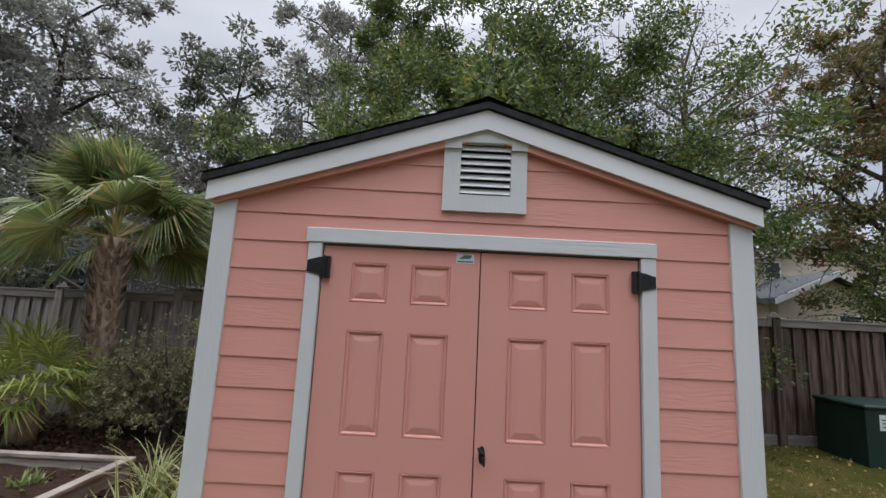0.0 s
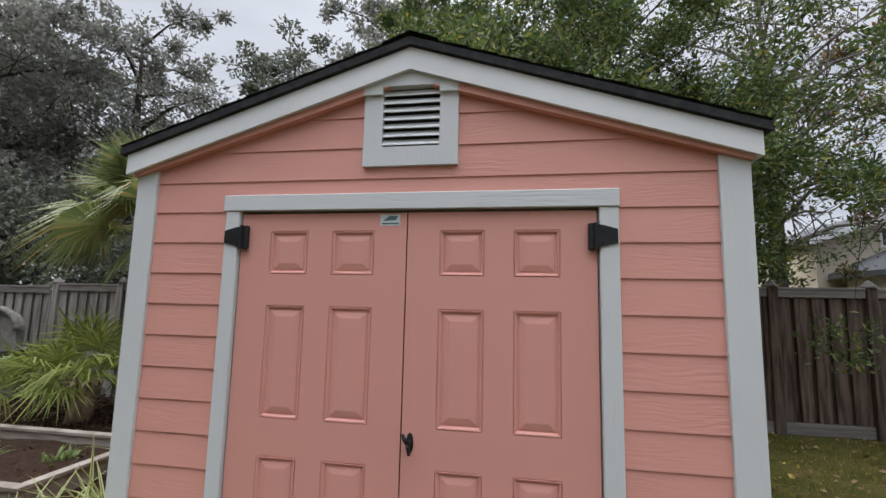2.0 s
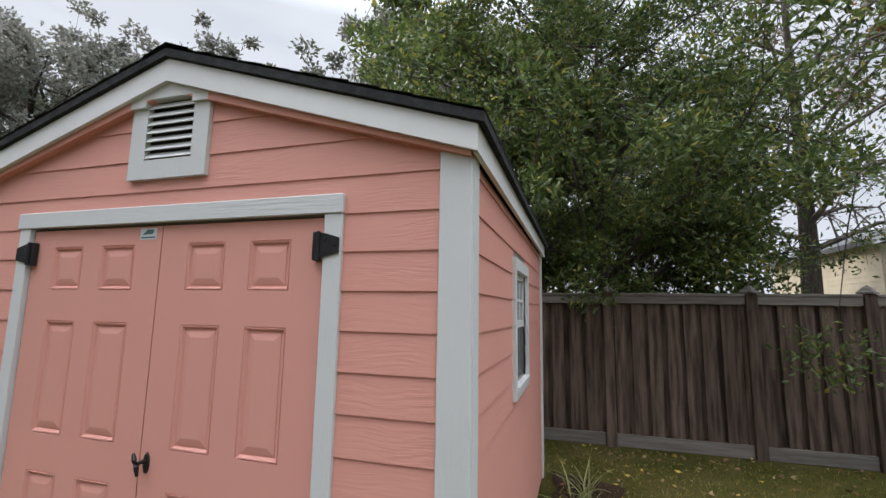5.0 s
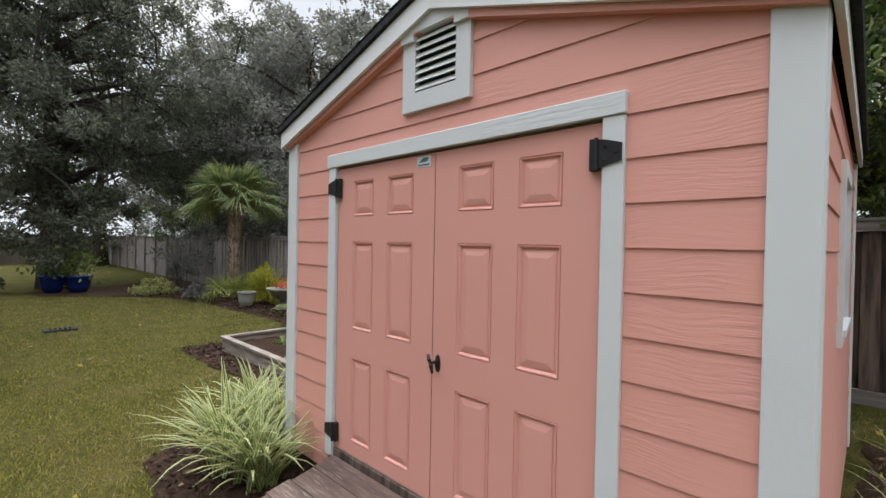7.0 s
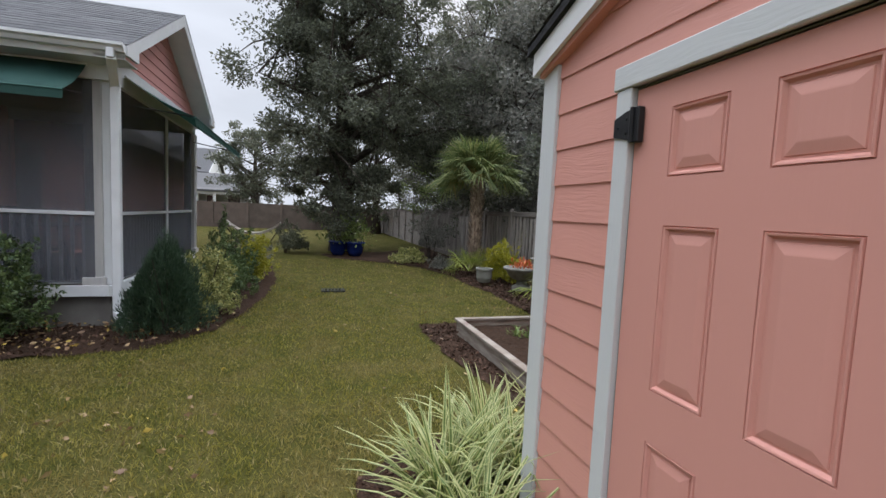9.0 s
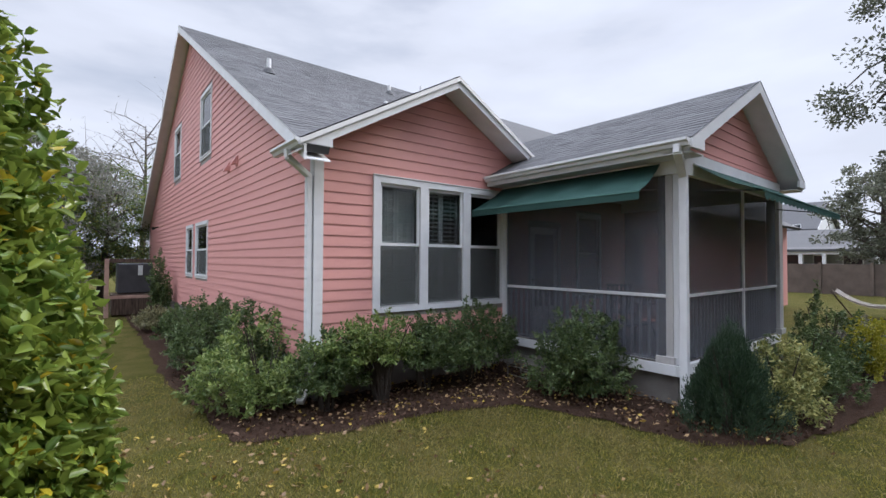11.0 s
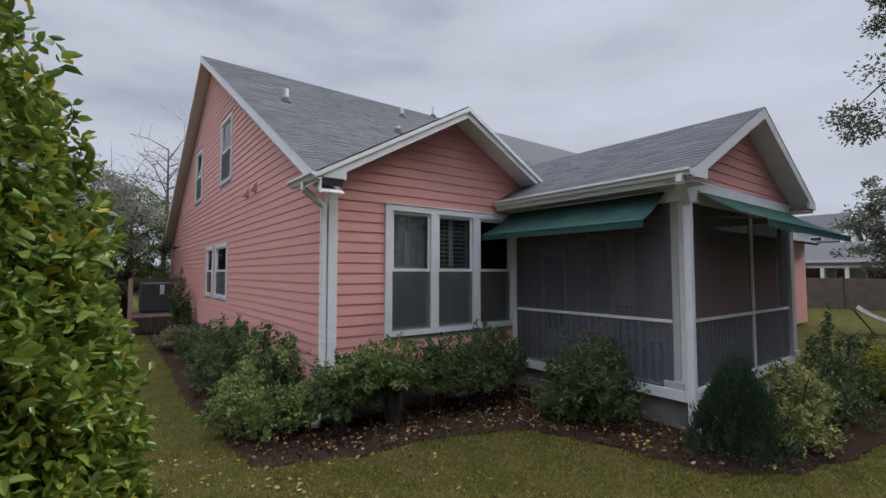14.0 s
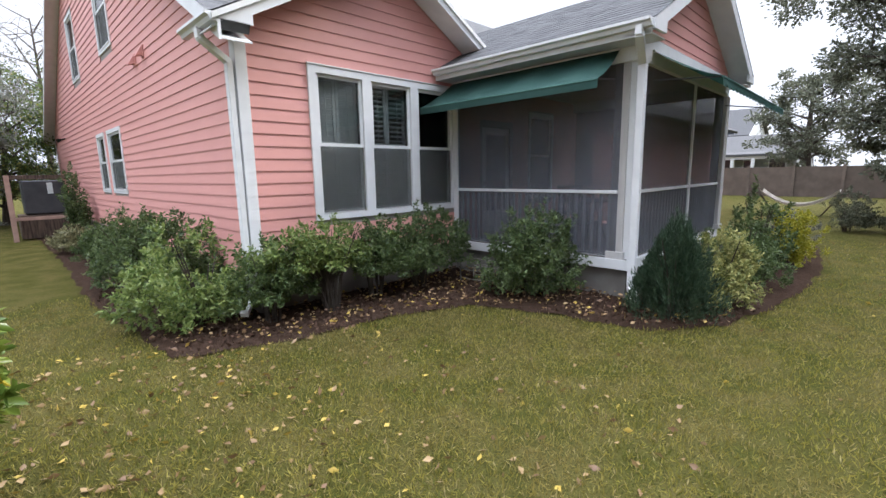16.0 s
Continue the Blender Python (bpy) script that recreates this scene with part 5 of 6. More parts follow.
for x, y, h in ((-3.04, -8.67, 0.32), (-7.64, -10.9, 0.28), (-5.67, -7.9, 0.16), (-10.6, -13.2, 0.42)):
    z = EV + (-3.68 - y) * (RIDGE - EV) / (-3.68 - SM[0])
    p = part("roof_pipe", lathe([(0.05, -0.05), (0.05, h), (0.03, h + 0.01)], x, y, z, 12), M_VINYL, house, "white roof vent pipe")
    part("flashing", lathe([(0.16, -0.06), (0.10, 0.06), (0.055, 0.10)], x, y, z + 0.01, 12), M_AC, p)
wire = group_at("wire_plant_stand", -5.38, -3.05, 0.05)
tagged(wire, "low pale wire plant stand beside the porch", "plant stand")
for z in (0.08, 0.22, 0.34):
    for d in (-0.16, 0.16):
        part("wire", tube([(-5.38 + d, -3.35, z), (-5.38 + d, -2.75, z)], 0.008, 6), M_STONE, wire)
for x in (-0.16, 0.16):
    for y in (-3.35, -2.75):
        part("leg", tube([(-5.38 + x, y, 0.03), (-5.38 + x, y, 0.36)], 0.009, 6), M_STONE, wire)

# ---- air conditioner behind a timber screen ----
ac = group_at("air_conditioner", -1.15, -17.2, 0.05)
tagged(ac, "dark grey air conditioner on a stand beside the house", "air conditioner")
part("body", box((-1.75, -17.6, 0.75), (-0.75, -16.7, 1.75), 0.03), M_AC, ac)
part("stand", box((-1.9, -17.8, 0.05), (-0.6, -16.55, 0.72)), M_FENCE, ac)
part("sticker", box((-1.45, -16.698, 1.35), (-1.32, -16.694, 1.68)), M_LABEL, ac)
scr = group_at("timber_screen", -1.1, -16.3, 0.0)
tagged(scr, "open timber rail screen with pink-toned posts round the air conditioner", "screen")
for x in (-0.45, -1.95):
    part("post", box((x - 0.06, -16.36, 0.0), (x + 0.06, -16.24, 1.9), 0.006), M_PALEPINE, scr)
part("rail", box((-2.0, -16.32, 1.78), (-0.4, -16.28, 1.90), 0.005), M_FENCE, scr)
part("rail", box((-2.0, -16.32, 0.60), (-0.4, -16.28, 0.70), 0.005), M_PALEPINE, scr)

# ---- plants ----


def shrub(name, x, y, rx, ry, h, n, size, aspect, material, label, category="shrub", seed=1, low=0.12, stems=7, lumps=9, upward=0.5, stem_mat=None, per=6, taper=0.0):
    """A shrub: stems from the ground, leaves in uneven lumps, thinner towards the ground."""
    rng = np.random.default_rng(seed)
    g = ground_z(x, y) + 0.03
    ob = group_at(name, x, y, g)
    tagged(ob, label, category)
    bm = bmesh.new()
    for i in range(stems):
        a = rng.uniform(0, 2 * math.pi)
        r = rng.uniform(0.2, 0.75)
        tip = (x + rx * r * math.cos(a), y + ry * r * math.sin(a), g + h * rng.uniform(0.6, 0.92))
        mid = (x + rx * r * 0.35 * math.cos(a), y + ry * r * 0.35 * math.sin(a), g + h * 0.35)
        add_tube(bm, [(x + 0.08 * math.cos(a), y + 0.08 * math.sin(a), g - 0.05), mid, tip], [0.018, 0.012, 0.004], 5)
    tagged(part("stem_base", bm, stem_mat or M_BARK, ob), kind="stuff")
    cen = unit(rng.normal(size=(lumps, 3))) * rng.uniform(0.25, 0.85, (lumps, 1))
    cen[:, 2] = np.abs(cen[:, 2]) * 0.9
    pick = rng.integers(0, lumps, n)
    d = unit(rng.normal(size=(n, 3)))
    rad = rng.uniform(0.55, 1.0, (n, 1)) ** 0.5 * rng.uniform(0.32, 0.52, lumps)[pick][:, None]
    p = cen[pick] + d * rad
    p[:, 2] = np.abs(p[:, 2])
    r = np.linalg.norm(p, axis=1, keepdims=True)
    p = np.where(r > 1.05, p / r * rng.uniform(0.9, 1.1, (n, 1)), p)
    z = g + h * (low + (1 - low) * np.clip(p[:, 2], 0, 1.1))
    keep = rng.uniform(size=n) < 0.35 + 0.65 * np.clip((z - g) / (h * 0.45), 0, 1)
    c = np.stack([x + rx * p[:, 0], y + ry * p[:, 1], z], 1)[keep]
    shoots = max(14, n // 160)
    sp = unit(rng.normal(size=(shoots, 3)) + np.array([0, 0, 0.5]))
    sp[:, 2] = np.abs(sp[:, 2])
    k = rng.integers(0, shoots, n // 5)
    reach = rng.uniform(0.75, 1.0, n // 5) + rng.uniform(0.0, 0.2, shoots)[k]
    q = sp[k] * reach[:, None] + rng.normal(size=(n // 5, 3)) * 0.03
    c = np.concatenate([c, np.stack([x + rx * q[:, 0], y + ry * q[:, 1], g + h * (low + (1 - low) * np.maximum(q[:, 2], 0.0))], 1)])
    d, keep = np.concatenate([d[keep], unit(sp[k] + rng.normal(size=(n // 5, 3)) * 0.5)]), np.ones(len(c), bool)
    al = d[keep] * 0.9 + np.array([0, 0, upward]) + rng.normal(size=(keep.sum(), 3)) * 0.35
    if taper:
        f = 1 - taper * np.clip((c[:, 2:] - g) / h, 0, 1)
        c[:, :2] = np.array([x, y]) + (c[:, :2] - np.array([x, y])) * f
    if per > 1:
        k = rng.permutation(len(c))[:len(c) // per]
        c, al = whorls(c[k], al[k], per, size, rng)
    tagged(leaf_cloud("foliage", c, al, size, aspect, material, ob, rng, rounded=per > 1), kind="stuff")
    return ob


def tree(name, x, y, h, crown, base, n, size, aspect, leaf, label, seed=1, trunk=0.18, limbs=9, lean=(0, 0), squash=0.8, bare=0.0, spread=0.16, lift=0.0, clumps=5, category="tree"):
    """A tree: tapered trunk, limbs and twigs, and leaves in clumps along the limb ends, with gaps."""
    rng = np.random.default_rng(seed)
    g = ground_z(x, y)
    ob = group_at(name, x, y, g)
    tagged(ob, label, category)
    bm = bmesh.new()
    pts = []
    for i in range(7):
        t = i / 6
        pts.append((x + lean[0] * t + 0.12 * math.sin(3 * t + seed), y + lean[1] * t + 0.12 * math.cos(2.3 * t + seed) - 0.12, g - 0.1 + t * h * 0.86))
    add_tube(bm, pts, [trunk * (1.25 - 1.1 * i / 6) if i else trunk * 1.5 for i in range(7)], 9)
    part("trunk", bm, M_BARK, ob, smooth=True)
    bm = bmesh.new()
    ends = []
    for i in range(limbs):
        t = base / h + (0.86 - base / h) * (i + rng.uniform(0, 0.8)) / limbs
        t = min(t, 0.85)
        k = min(int(t / 0.86 * 6), 5)
        f = t / 0.86 * 6 - k
        s = Vector(pts[k]).lerp(Vector(pts[k + 1]), f)
        a = i * 2.4 + rng.uniform(-0.5, 0.5)
        prof = math.sin(math.pi * min(1, 0.15 + 0.85 * (t * h - base * 0.8) / (h - base * 0.8))) ** 0.6
        ln = crown * prof * rng.uniform(0.75, 1.15)
        up = ln * rng.uniform(0.2, 0.7) + lift
        mid = s + Vector((math.cos(a) * ln * 0.5, math.sin(a) * ln * 0.5, up * 0.62))
        end = s + Vector((math.cos(a) * ln, math.sin(a) * ln, up * squash))
        r0 = trunk * 0.45 * (1 - t * 0.6)
        add_tube(bm, [tuple(s), tuple(mid), tuple(end)], [r0, r0 * 0.55, r0 * 0.15], 5)
        ends += [(end, ln), (mid.lerp(end, 0.4), ln * 0.8)]
        for j in range(clumps):
            b = mid.lerp(end, rng.uniform(0.0, 1.0)) if j % 3 else s.lerp(mid, rng.uniform(0.4, 1.0))
            q = b + Vector(rng.normal(size=3)) * ln * 0.33
            add_tube(bm, [tuple(b), tuple(b.lerp(q, 0.5) + Vector((0, 0, 0.06 * ln))), tuple(q)], [r0 * 0.3, r0 * 0.18, r0 * 0.06], 4)
            ends.append((q, ln * 0.7))
    tagged(part("branchwork", bm, M_TWIG if bare else M_BARK, ob), kind="stuff")
    if n:
        cen = np.array([list(e[0]) for e in ends])
        sg = np.array([max(0.18, e[1] * spread) for e in ends]) * rng.uniform(0.6, 1.5, len(ends))
        pk = rng.integers(0, len(ends), n)
        d = unit(rng.normal(size=(n, 3))) * rng.uniform(0.05, 1.0, (n, 1)) ** 0.45 * np.array([1.35, 1.35, 0.95])
        c = cen[pk] + d * sg[pk][:, None] + rng.normal(size=(n, 3)) * 0.06
        c[:, 2] = np.maximum(c[:, 2], g + 0.2)
        al = d + rng.normal(size=(n, 3)) * 0.8 + np.array([0, 0, 0.1])
        tagged(leaf_cloud("crown", c, al, size, aspect, leaf, ob, rng), kind="stuff")
    return ob


def fan_leaf(verts, faces, base, direction, length, blades, width, rng, droop):
    """One palmate frond: a stalk and narrow pleated blades spread in a fan."""
    d = Vector(direction).normalized()
    side = d.cross(Vector((0, 0, 1)))
    if side.length < 0.1:
        side = Vector((1, 0, 0))
    side.normalize()
    side = (Matrix.Rotation(rng.uniform(-0.8, 0.8), 3, d) @ side).normalized()
    up = side.cross(d).normalized()
    hub = Vector(base) + d * length * 0.5
    o = len(verts)
    for s in (-1, 1):
        verts += [tuple(Vector(base) + side * 0.012 * s), tuple(hub + side * 0.008 * s)]
    faces.append((o, o + 1, o + 3, o + 2))
    for i in range(blades):
        a = (i / (blades - 1) - 0.5) * 4.0
        b = d * math.cos(a) + side * math.sin(a)
        ln = length * 0.62 * (0.72 + 0.28 * math.cos(a)) * rng.uniform(0.9, 1.1)
        nrm = up
        w = side * math.cos(a) - d * math.sin(a)
        p1 = hub + b * ln * 0.5 + nrm * 0.02 * length
        p2 = hub + b * ln - Vector((0, 0, droop * ln * rng.uniform(0.7, 1.3)))
        o = len(verts)
        verts += [tuple(hub), tuple(p1 + w * width - nrm * width * 0.5), tuple(p1 - w * width - nrm * width * 0.5), tuple(p1 + nrm * width * 0.4), tuple(p2)]
        faces += [(o, o + 1, o + 3), (o, o + 3, o + 2), (o + 1, o + 4, o + 3), (o + 3, o + 4, o + 2)]


def palm(name, x, y, trunk_h, fronds, length, label, seed=1, trunk_r=0.15, blades=28, leaf=None, low=-0.25):
    rng = random.Random(seed)
    g = ground_z(x, y) + 0.03
    ob = group_at(name, x, y, g)
    tagged(ob, label, "palm")
    top = g + trunk_h
    if trunk_h > 0.3:
        part("trunk", tube([(x, y, g - 0.1), (x + 0.03, y, g + trunk_h * 0.5), (x, y, top)], [trunk_r * 1.1, trunk_r, trunk_r * 0.9], 12), M_PALMBARK, ob, smooth=True)
        bm = bmesh.new()
        rows = int(trunk_h / 0.085)
        for j in range(rows):
            for k in range(6):
                a = k * math.pi / 3 + j * 0.52
                z = g + 0.25 + j * 0.085 * (trunk_h - 0.25) / trunk_h
                d = Vector((math.cos(a), math.sin(a), 0))
                sd = Vector((-math.sin(a), math.cos(a), 0))
                p0 = Vector((x, y, z)) + d * trunk_r * 0.9
                tip = Vector((x, y, z + rng.uniform(0.12, 0.2))) + d * (trunk_r + rng.uniform(0.04, 0.10)) + sd * rng.uniform(-0.05, 0.05)
                q = [p0 + sd * 0.045, p0 - sd * 0.045, tip - sd * 0.014, tip + sd * 0.014, p0 + d * 0.035, tip + d * 0.012]
                v = [bm.verts.new(t) for t in q]
                for f in ((0, 3, 5, 4), (4, 5, 2, 1), (0, 1, 2, 3)):
                    bm.faces.new([v[i] for i in f])
        part("boot_sheath", bm, M_PALMBARK, ob, "criss-cross old leaf bases")
    for i in range(fronds):
        verts, faces = [], []
        a = i * 2.39996 + rng.uniform(-0.2, 0.2)
        e = rng.uniform(low, 1.35) if trunk_h > 0.3 else rng.uniform(0.15, 1.2)
        d = (math.cos(a) * math.cos(e), math.sin(a) * math.cos(e), math.sin(e))
        fan_leaf(verts, faces, (x, y, top), d, length * rng.uniform(0.85, 1.12), blades, 0.0135 * length, rng, 0.35 if e < 0.6 else 0.2)
        me = bpy.data.meshes.new("frond")
        me.from_pydata(verts, [], faces)
        link_mesh("frond", me, leaf or L_PALM, ob)
    return ob


def strap_clump(name, spots, n, length, material, label, seed=1, width=0.014, category="ornamental grass", striped=True):
    """Arching strap leaves that spring from several crowns."""
    rng = random.Random(seed)
    x0, y0 = spots[0]
    ob = group_at(name, x0, y0, ground_z(x0, y0))
    tagged(ob, label, category)
    verts, faces = [], []
    for (x, y) in spots:
        for i in range(n):
            a = rng.uniform(0, 2 * math.pi)
            ln = length * rng.uniform(0.6, 1.15)
            e = rng.uniform(0.9, 1.45)
            bend = rng.uniform(0.5, 1.5)
            p = Vector((x + rng.gauss(0, 0.05), y + rng.gauss(0, 0.05), ground_z(x, y) + 0.02))
            sd = Vector((-math.sin(a), math.cos(a), 0))
            o = len(verts)
            k = 5
            for j in range(k + 1):
                t = j / k
                w = width * (1 - t ** 2.2) * 0.5 + 0.0006
                verts += [tuple(p + sd * w), tuple(p + sd * w * 0.45 - Vector((0, 0, w * 0.3))), tuple(p - sd * w * 0.45 - Vector((0, 0, w * 0.3))), tuple(p - sd * w)]
                ee = e - bend * t * 1.1
                p = p + Vector((math.cos(a) * math.cos(ee), math.sin(a) * math.cos(ee), math.sin(ee))) * ln / k
            for j in range(k):
                for i0 in range(3):
                    q = o + 4 * j + i0
                    faces.append((q, q + 1, q + 5, q + 4))
    me = bpy.data.meshes.new("foliage")
    me.from_pydata(verts, [], faces)
    link_mesh("foliage", me, material, ob)["kind"] = "stuff"
    if striped:
        me.materials.append(L_MARGIN)
        me.polygons.foreach_set("material_index", [0 if i % 3 == 1 else 1 for i in range(len(faces))])
    return ob


# hedge round the house corner
HEDGE = [(-1.68, -5.5, 0.68, 0.85, 1.25, 5), (-1.62, -6.9, 0.66, 0.9, 1.15, 6), (-1.6, -8.4, 0.6, 0.9, 1.02, 7), (-1.6, -10.0, 0.55, 0.9, 0.8, 8)]
for x, y, rx, ry, h, sd in HEDGE:
    shrub("hedge_shrub", x, y, rx, ry, h, 6500, 0.06, 0.46, L_HEDGE, "dark evergreen hedge shrub beside the house wall", seed=sd)
shrub("hedge_shrub", -1.66, -4.25, 0.92, 0.68, 1.10, 8000, 0.06, 0.5, L_BRIGHT, "light green evergreen shrub at the house corner", seed=11, low=0.05)
shrub("hedge_shrub", -3.0, -3.60, 0.95, 0.5, 1.14, 4600, 0.062, 0.46, L_BRIGHT, "open leggy evergreen shrub under the windows", seed=12, low=0.5, stems=26)
shrub("hedge_shrub", -2.25, -3.72, 0.6, 0.42, 0.95, 4200, 0.055, 0.5, L_HEDGE, "evergreen shrub filling the hedge at the corner", seed=23, low=0.3, stems=12)
shrub("hedge_shrub", -3.75, -3.66, 0.7, 0.45, 1.08, 5000, 0.055, 0.5, L_HEDGE, "evergreen shrub filling the hedge under the windows", seed=24, low=0.35, stems=14)
shrub("hedge_shrub", -4.55, -3.60, 1.05, 0.55, 1.20, 9000, 0.052, 0.5, L_HEDGE, "dense dark evergreen shrub under the windows", seed=13, low=0.28, stems=14)
shrub("hedge_shrub", -5.25, -2.0, 0.68, 0.72, 1.22, 8000, 0.055, 0.5, L_HEDGE, "round evergreen shrub before the porch rail", seed=14, low=0.05)
shrub("juniper_shrub", -5.5, -0.22, 0.62, 0.56, 1.12, 22000, 0.05, 0.14, L_JUNIPER, "dark blue-green conical juniper at the porch corner", seed=15, lumps=22, upward=1.6, low=0.03, per=1, taper=0.6)
shrub("variegated_shrub", -6.55, -0.02, 0.62, 0.5, 0.92, 5600, 0.055, 0.45, L_VARIEG, "cream-edged variegated shrub in front of the porch", seed=16, low=0.05)
shrub("rounded_shrub", -7.7, -0.02, 0.85, 0.55, 1.08, 6500, 0.055, 0.45, L_HEDGE, "grey-green rounded shrub in front of the porch", seed=17, low=0.05)
shrub("bush_upright", -8.9, 0.0, 0.55, 0.5, 1.4, 4200, 0.06, 0.45, L_HEDGE, "upright dark shrub at the end of the porch bed", seed=18)
shrub("yellow_shrub", -10.2, 0.3, 0.7, 0.55, 1.05, 4600, 0.06, 0.45, L_YELLOW, "bright yellow-leaved shrub at the end of the porch bed", seed=19)
shrub("rounded_shrub", -11.6, 0.0, 0.7, 0.6, 0.95, 4200, 0.06, 0.45, L_GREYTREE, "airy grey-green shrub beyond the porch", seed=20)
shrub("hedge_shrub", -1.78, -15.4, 0.38, 0.5, 1.95, 3000, 0.08, 0.45, L_HEDGE, "tall dark shrub between the air conditioner and the wall", seed=25, low=0.2)
shrub("low_plants", -1.4, -12.4, 0.6, 1.1, 0.6, 3600, 0.07, 0.4, L_BOX, "low olive-brown plants before the air conditioner", seed=26)
# large glossy shrub beside the lawn
shrub("glossy_leaved_shrub", 0.86, -1.18, 0.80, 0.72, 2.05, 15000, 0.082, 0.48, L_CITRUS, "lower glossy green shrub with yellowing leaves", seed=22, low=0.32, stems=10, lumps=18, upward=0.2)
shrub("glossy_leaved_shrub", 1.06, -1.48, 1.02, 1.0, 3.75, 42000, 0.082, 0.48, L_CITRUS, "tall glossy green shrub with a few yellow leaves", seed=21, low=0.22, stems=16, lumps=30, upward=0.25, taper=0.3)
# along the fence
palm("sabal_palm", -4.62, 6.3, 2.55, 34, 1.5, "cabbage palm with criss-cross trunk before the fence", 31, trunk_r=0.155, blades=44, low=-0.2)
palm("sabal_palm", -12.0, 6.3, 2.75, 56, 1.5, "tall cabbage palm before the weathered fence", 32, low=-0.15)
palm("fan_palm_shrub", -4.85, 5.6, 0.5, 24, 1.05, "low yellow-green fan palm behind the raised bed", 33, blades=20, leaf=L_FAN)
palm("fan_palm_shrub", -5.7, 5.6, 0.25, 14, 0.9, "low yellow-green fan palm", 34, blades=18, leaf=L_FAN)
palm("fan_palm_shrub", -10.9, 5.75, 0.15, 14, 0.85, "low fan palm beside the yellow shrub", 35, blades=16, leaf=L_FAN)
shrub("box_shrub", -3.15, 5.75, 1.05, 0.70, 1.42, 15000, 0.042, 0.45, L_BOX, "twiggy small-leaved shrub before the fence", seed=36, stems=14)
shrub("yellow_shrub", -9.7, 6.2, 0.95, 0.6, 1.0, 7000, 0.055, 0.45, L_YELLOW, "rounded yellow-green shrub before the fence", seed=37)
shrub("grey_shrub", -15.6, 5.9, 1.0, 0.8, 1.9, 3600, 0.07, 0.45, L_GREYTREE, "airy grey-green shrub before the fence", seed=38, low=0.25)
shrub("low_plants", -14.2, 4.7, 0.8, 0.6, 0.5, 1600, 0.08, 0.5, L_VARIEG, "low variegated plants at the lawn's edge", seed=39)
shrub("low_plants", -12.6, 5.4, 0.6, 0.45, 0.45, 1200, 0.07, 0.5, L_GREYTREE, "low grey plants at the lawn's edge", seed=40)
shrub("bush_round", -17.2, 0.7, 0.75, 0.75, 1.15, 3200, 0.07, 0.45, L_OAK, "dark round shrub beneath the big tree", seed=41)
strap_clump("striped_lily_grass", [(-1.62, 2.2), (-1.32, 2.14), (-1.02, 2.2), (-1.85, 2.55), (-1.55, 2.6), (-1.75, 3.05), (-1.6, 3.5)], 84, 0.68, L_STRAP, "clump of cream and green striped strap leaves beside the shed", 42, 0.030)
strap_clump("striped_lily_grass", [(2.1, 4.6), (2.15, 5.2), (2.05, 3.9)], 26, 0.42, L_STRAP, "small striped strap-leaved plants along the shed", 43, 0.012)
strap_clump("striped_lily_grass", [(-2.4, 4.2), (-2.3, 4.9)], 60, 0.6, L_STRAP, "yellow-green strap leaves beside the raised bed", 44, 0.016)
strap_clump("low_greens", [(-4.5, 4.1), (-4.3, 4.2), (-3.5, 4.2)], 40, 0.22, L_BRIGHT, "small leafy greens in the raised bed", 45, 0.03, "vegetable", striped=False)

# raised bed of grey timbers
rb = group_at("raised_bed", -3.95, 4.05, 0.02)
tagged(rb, "grey weathered timber raised bed filled with mulch", "raised bed")
BX0, BX1, BY0, BY1 = -4.98, -2.9, 3.40, 4.68
for lo, hi in (((BX0, BY0, 0), (BX1, BY0 + 0.045, 0.2)), ((BX0, BY1 - 0.045, 0), (BX1, BY1, 0.2)), ((BX0, BY0 + 0.046, 0), (BX0 + 0.045, BY1 - 0.046, 0.2)), ((BX1 - 0.045, BY0 + 0.046, 0), (BX1, BY1 - 0.046, 0.2))):
    part("side_board", box(lo, hi, 0.004), M_BED, rb)
for lo, hi in (((BX0 - 0.02, BY0 - 0.03, 0.201), (BX1 + 0.02, BY0 + 0.06, 0.236)), ((BX0 - 0.02, BY1 - 0.06, 0.201), (BX1 + 0.02, BY1 + 0.03, 0.236)), ((BX0 - 0.02, BY0 + 0.061, 0.201), (BX0 + 0.07, BY1 - 0.061, 0.236)), ((BX1 - 0.07, BY0 + 0.061, 0.201), (BX1 + 0.02, BY1 - 0.061, 0.236))):
    part("cap_board", box(lo, hi, 0.004), M_BED, rb)
bm = bmesh.new()
bmesh.ops.create_grid(bm, x_segments=14, y_segments=10, size=0.5, matrix=Matrix.Translation(((BX0 + BX1) / 2, (BY0 + BY1) / 2, 0.12)) @ Matrix.Diagonal((BX1 - BX0 - 0.1, BY1 - BY0 - 0.1, 1, 1)))
for v in bm.verts:
    v.co.z += 0.03 * noise.noise((v.co.x * 4, v.co.y * 4, 1))
part("mulch_fill", bm, M_MULCH, rb)

# urn, fountain, pots, drain, utility box
urn = group_at("stone_urn", -8.1, 5.95, 0.05)
tagged(urn, "grey cast-stone urn planter with orange blooms", "planter")
part("bowl", lathe([(0.12, 0.26), (0.20, 0.28), (0.30, 0.36), (0.36, 0.46), (0.42, 0.50), (0.42, 0.54), (0.36, 0.54), (0.33, 0.47)], -8.1, 5.95, 0.0, 24), M_STONE, urn, smooth=True)
part("foot", lathe([(0.22, 0.05), (0.22, 0.12), (0.13, 0.17), (0.11, 0.26)], -8.1, 5.95, 0.0, 20), M_STONE, urn)
rngp = np.random.default_rng(3)
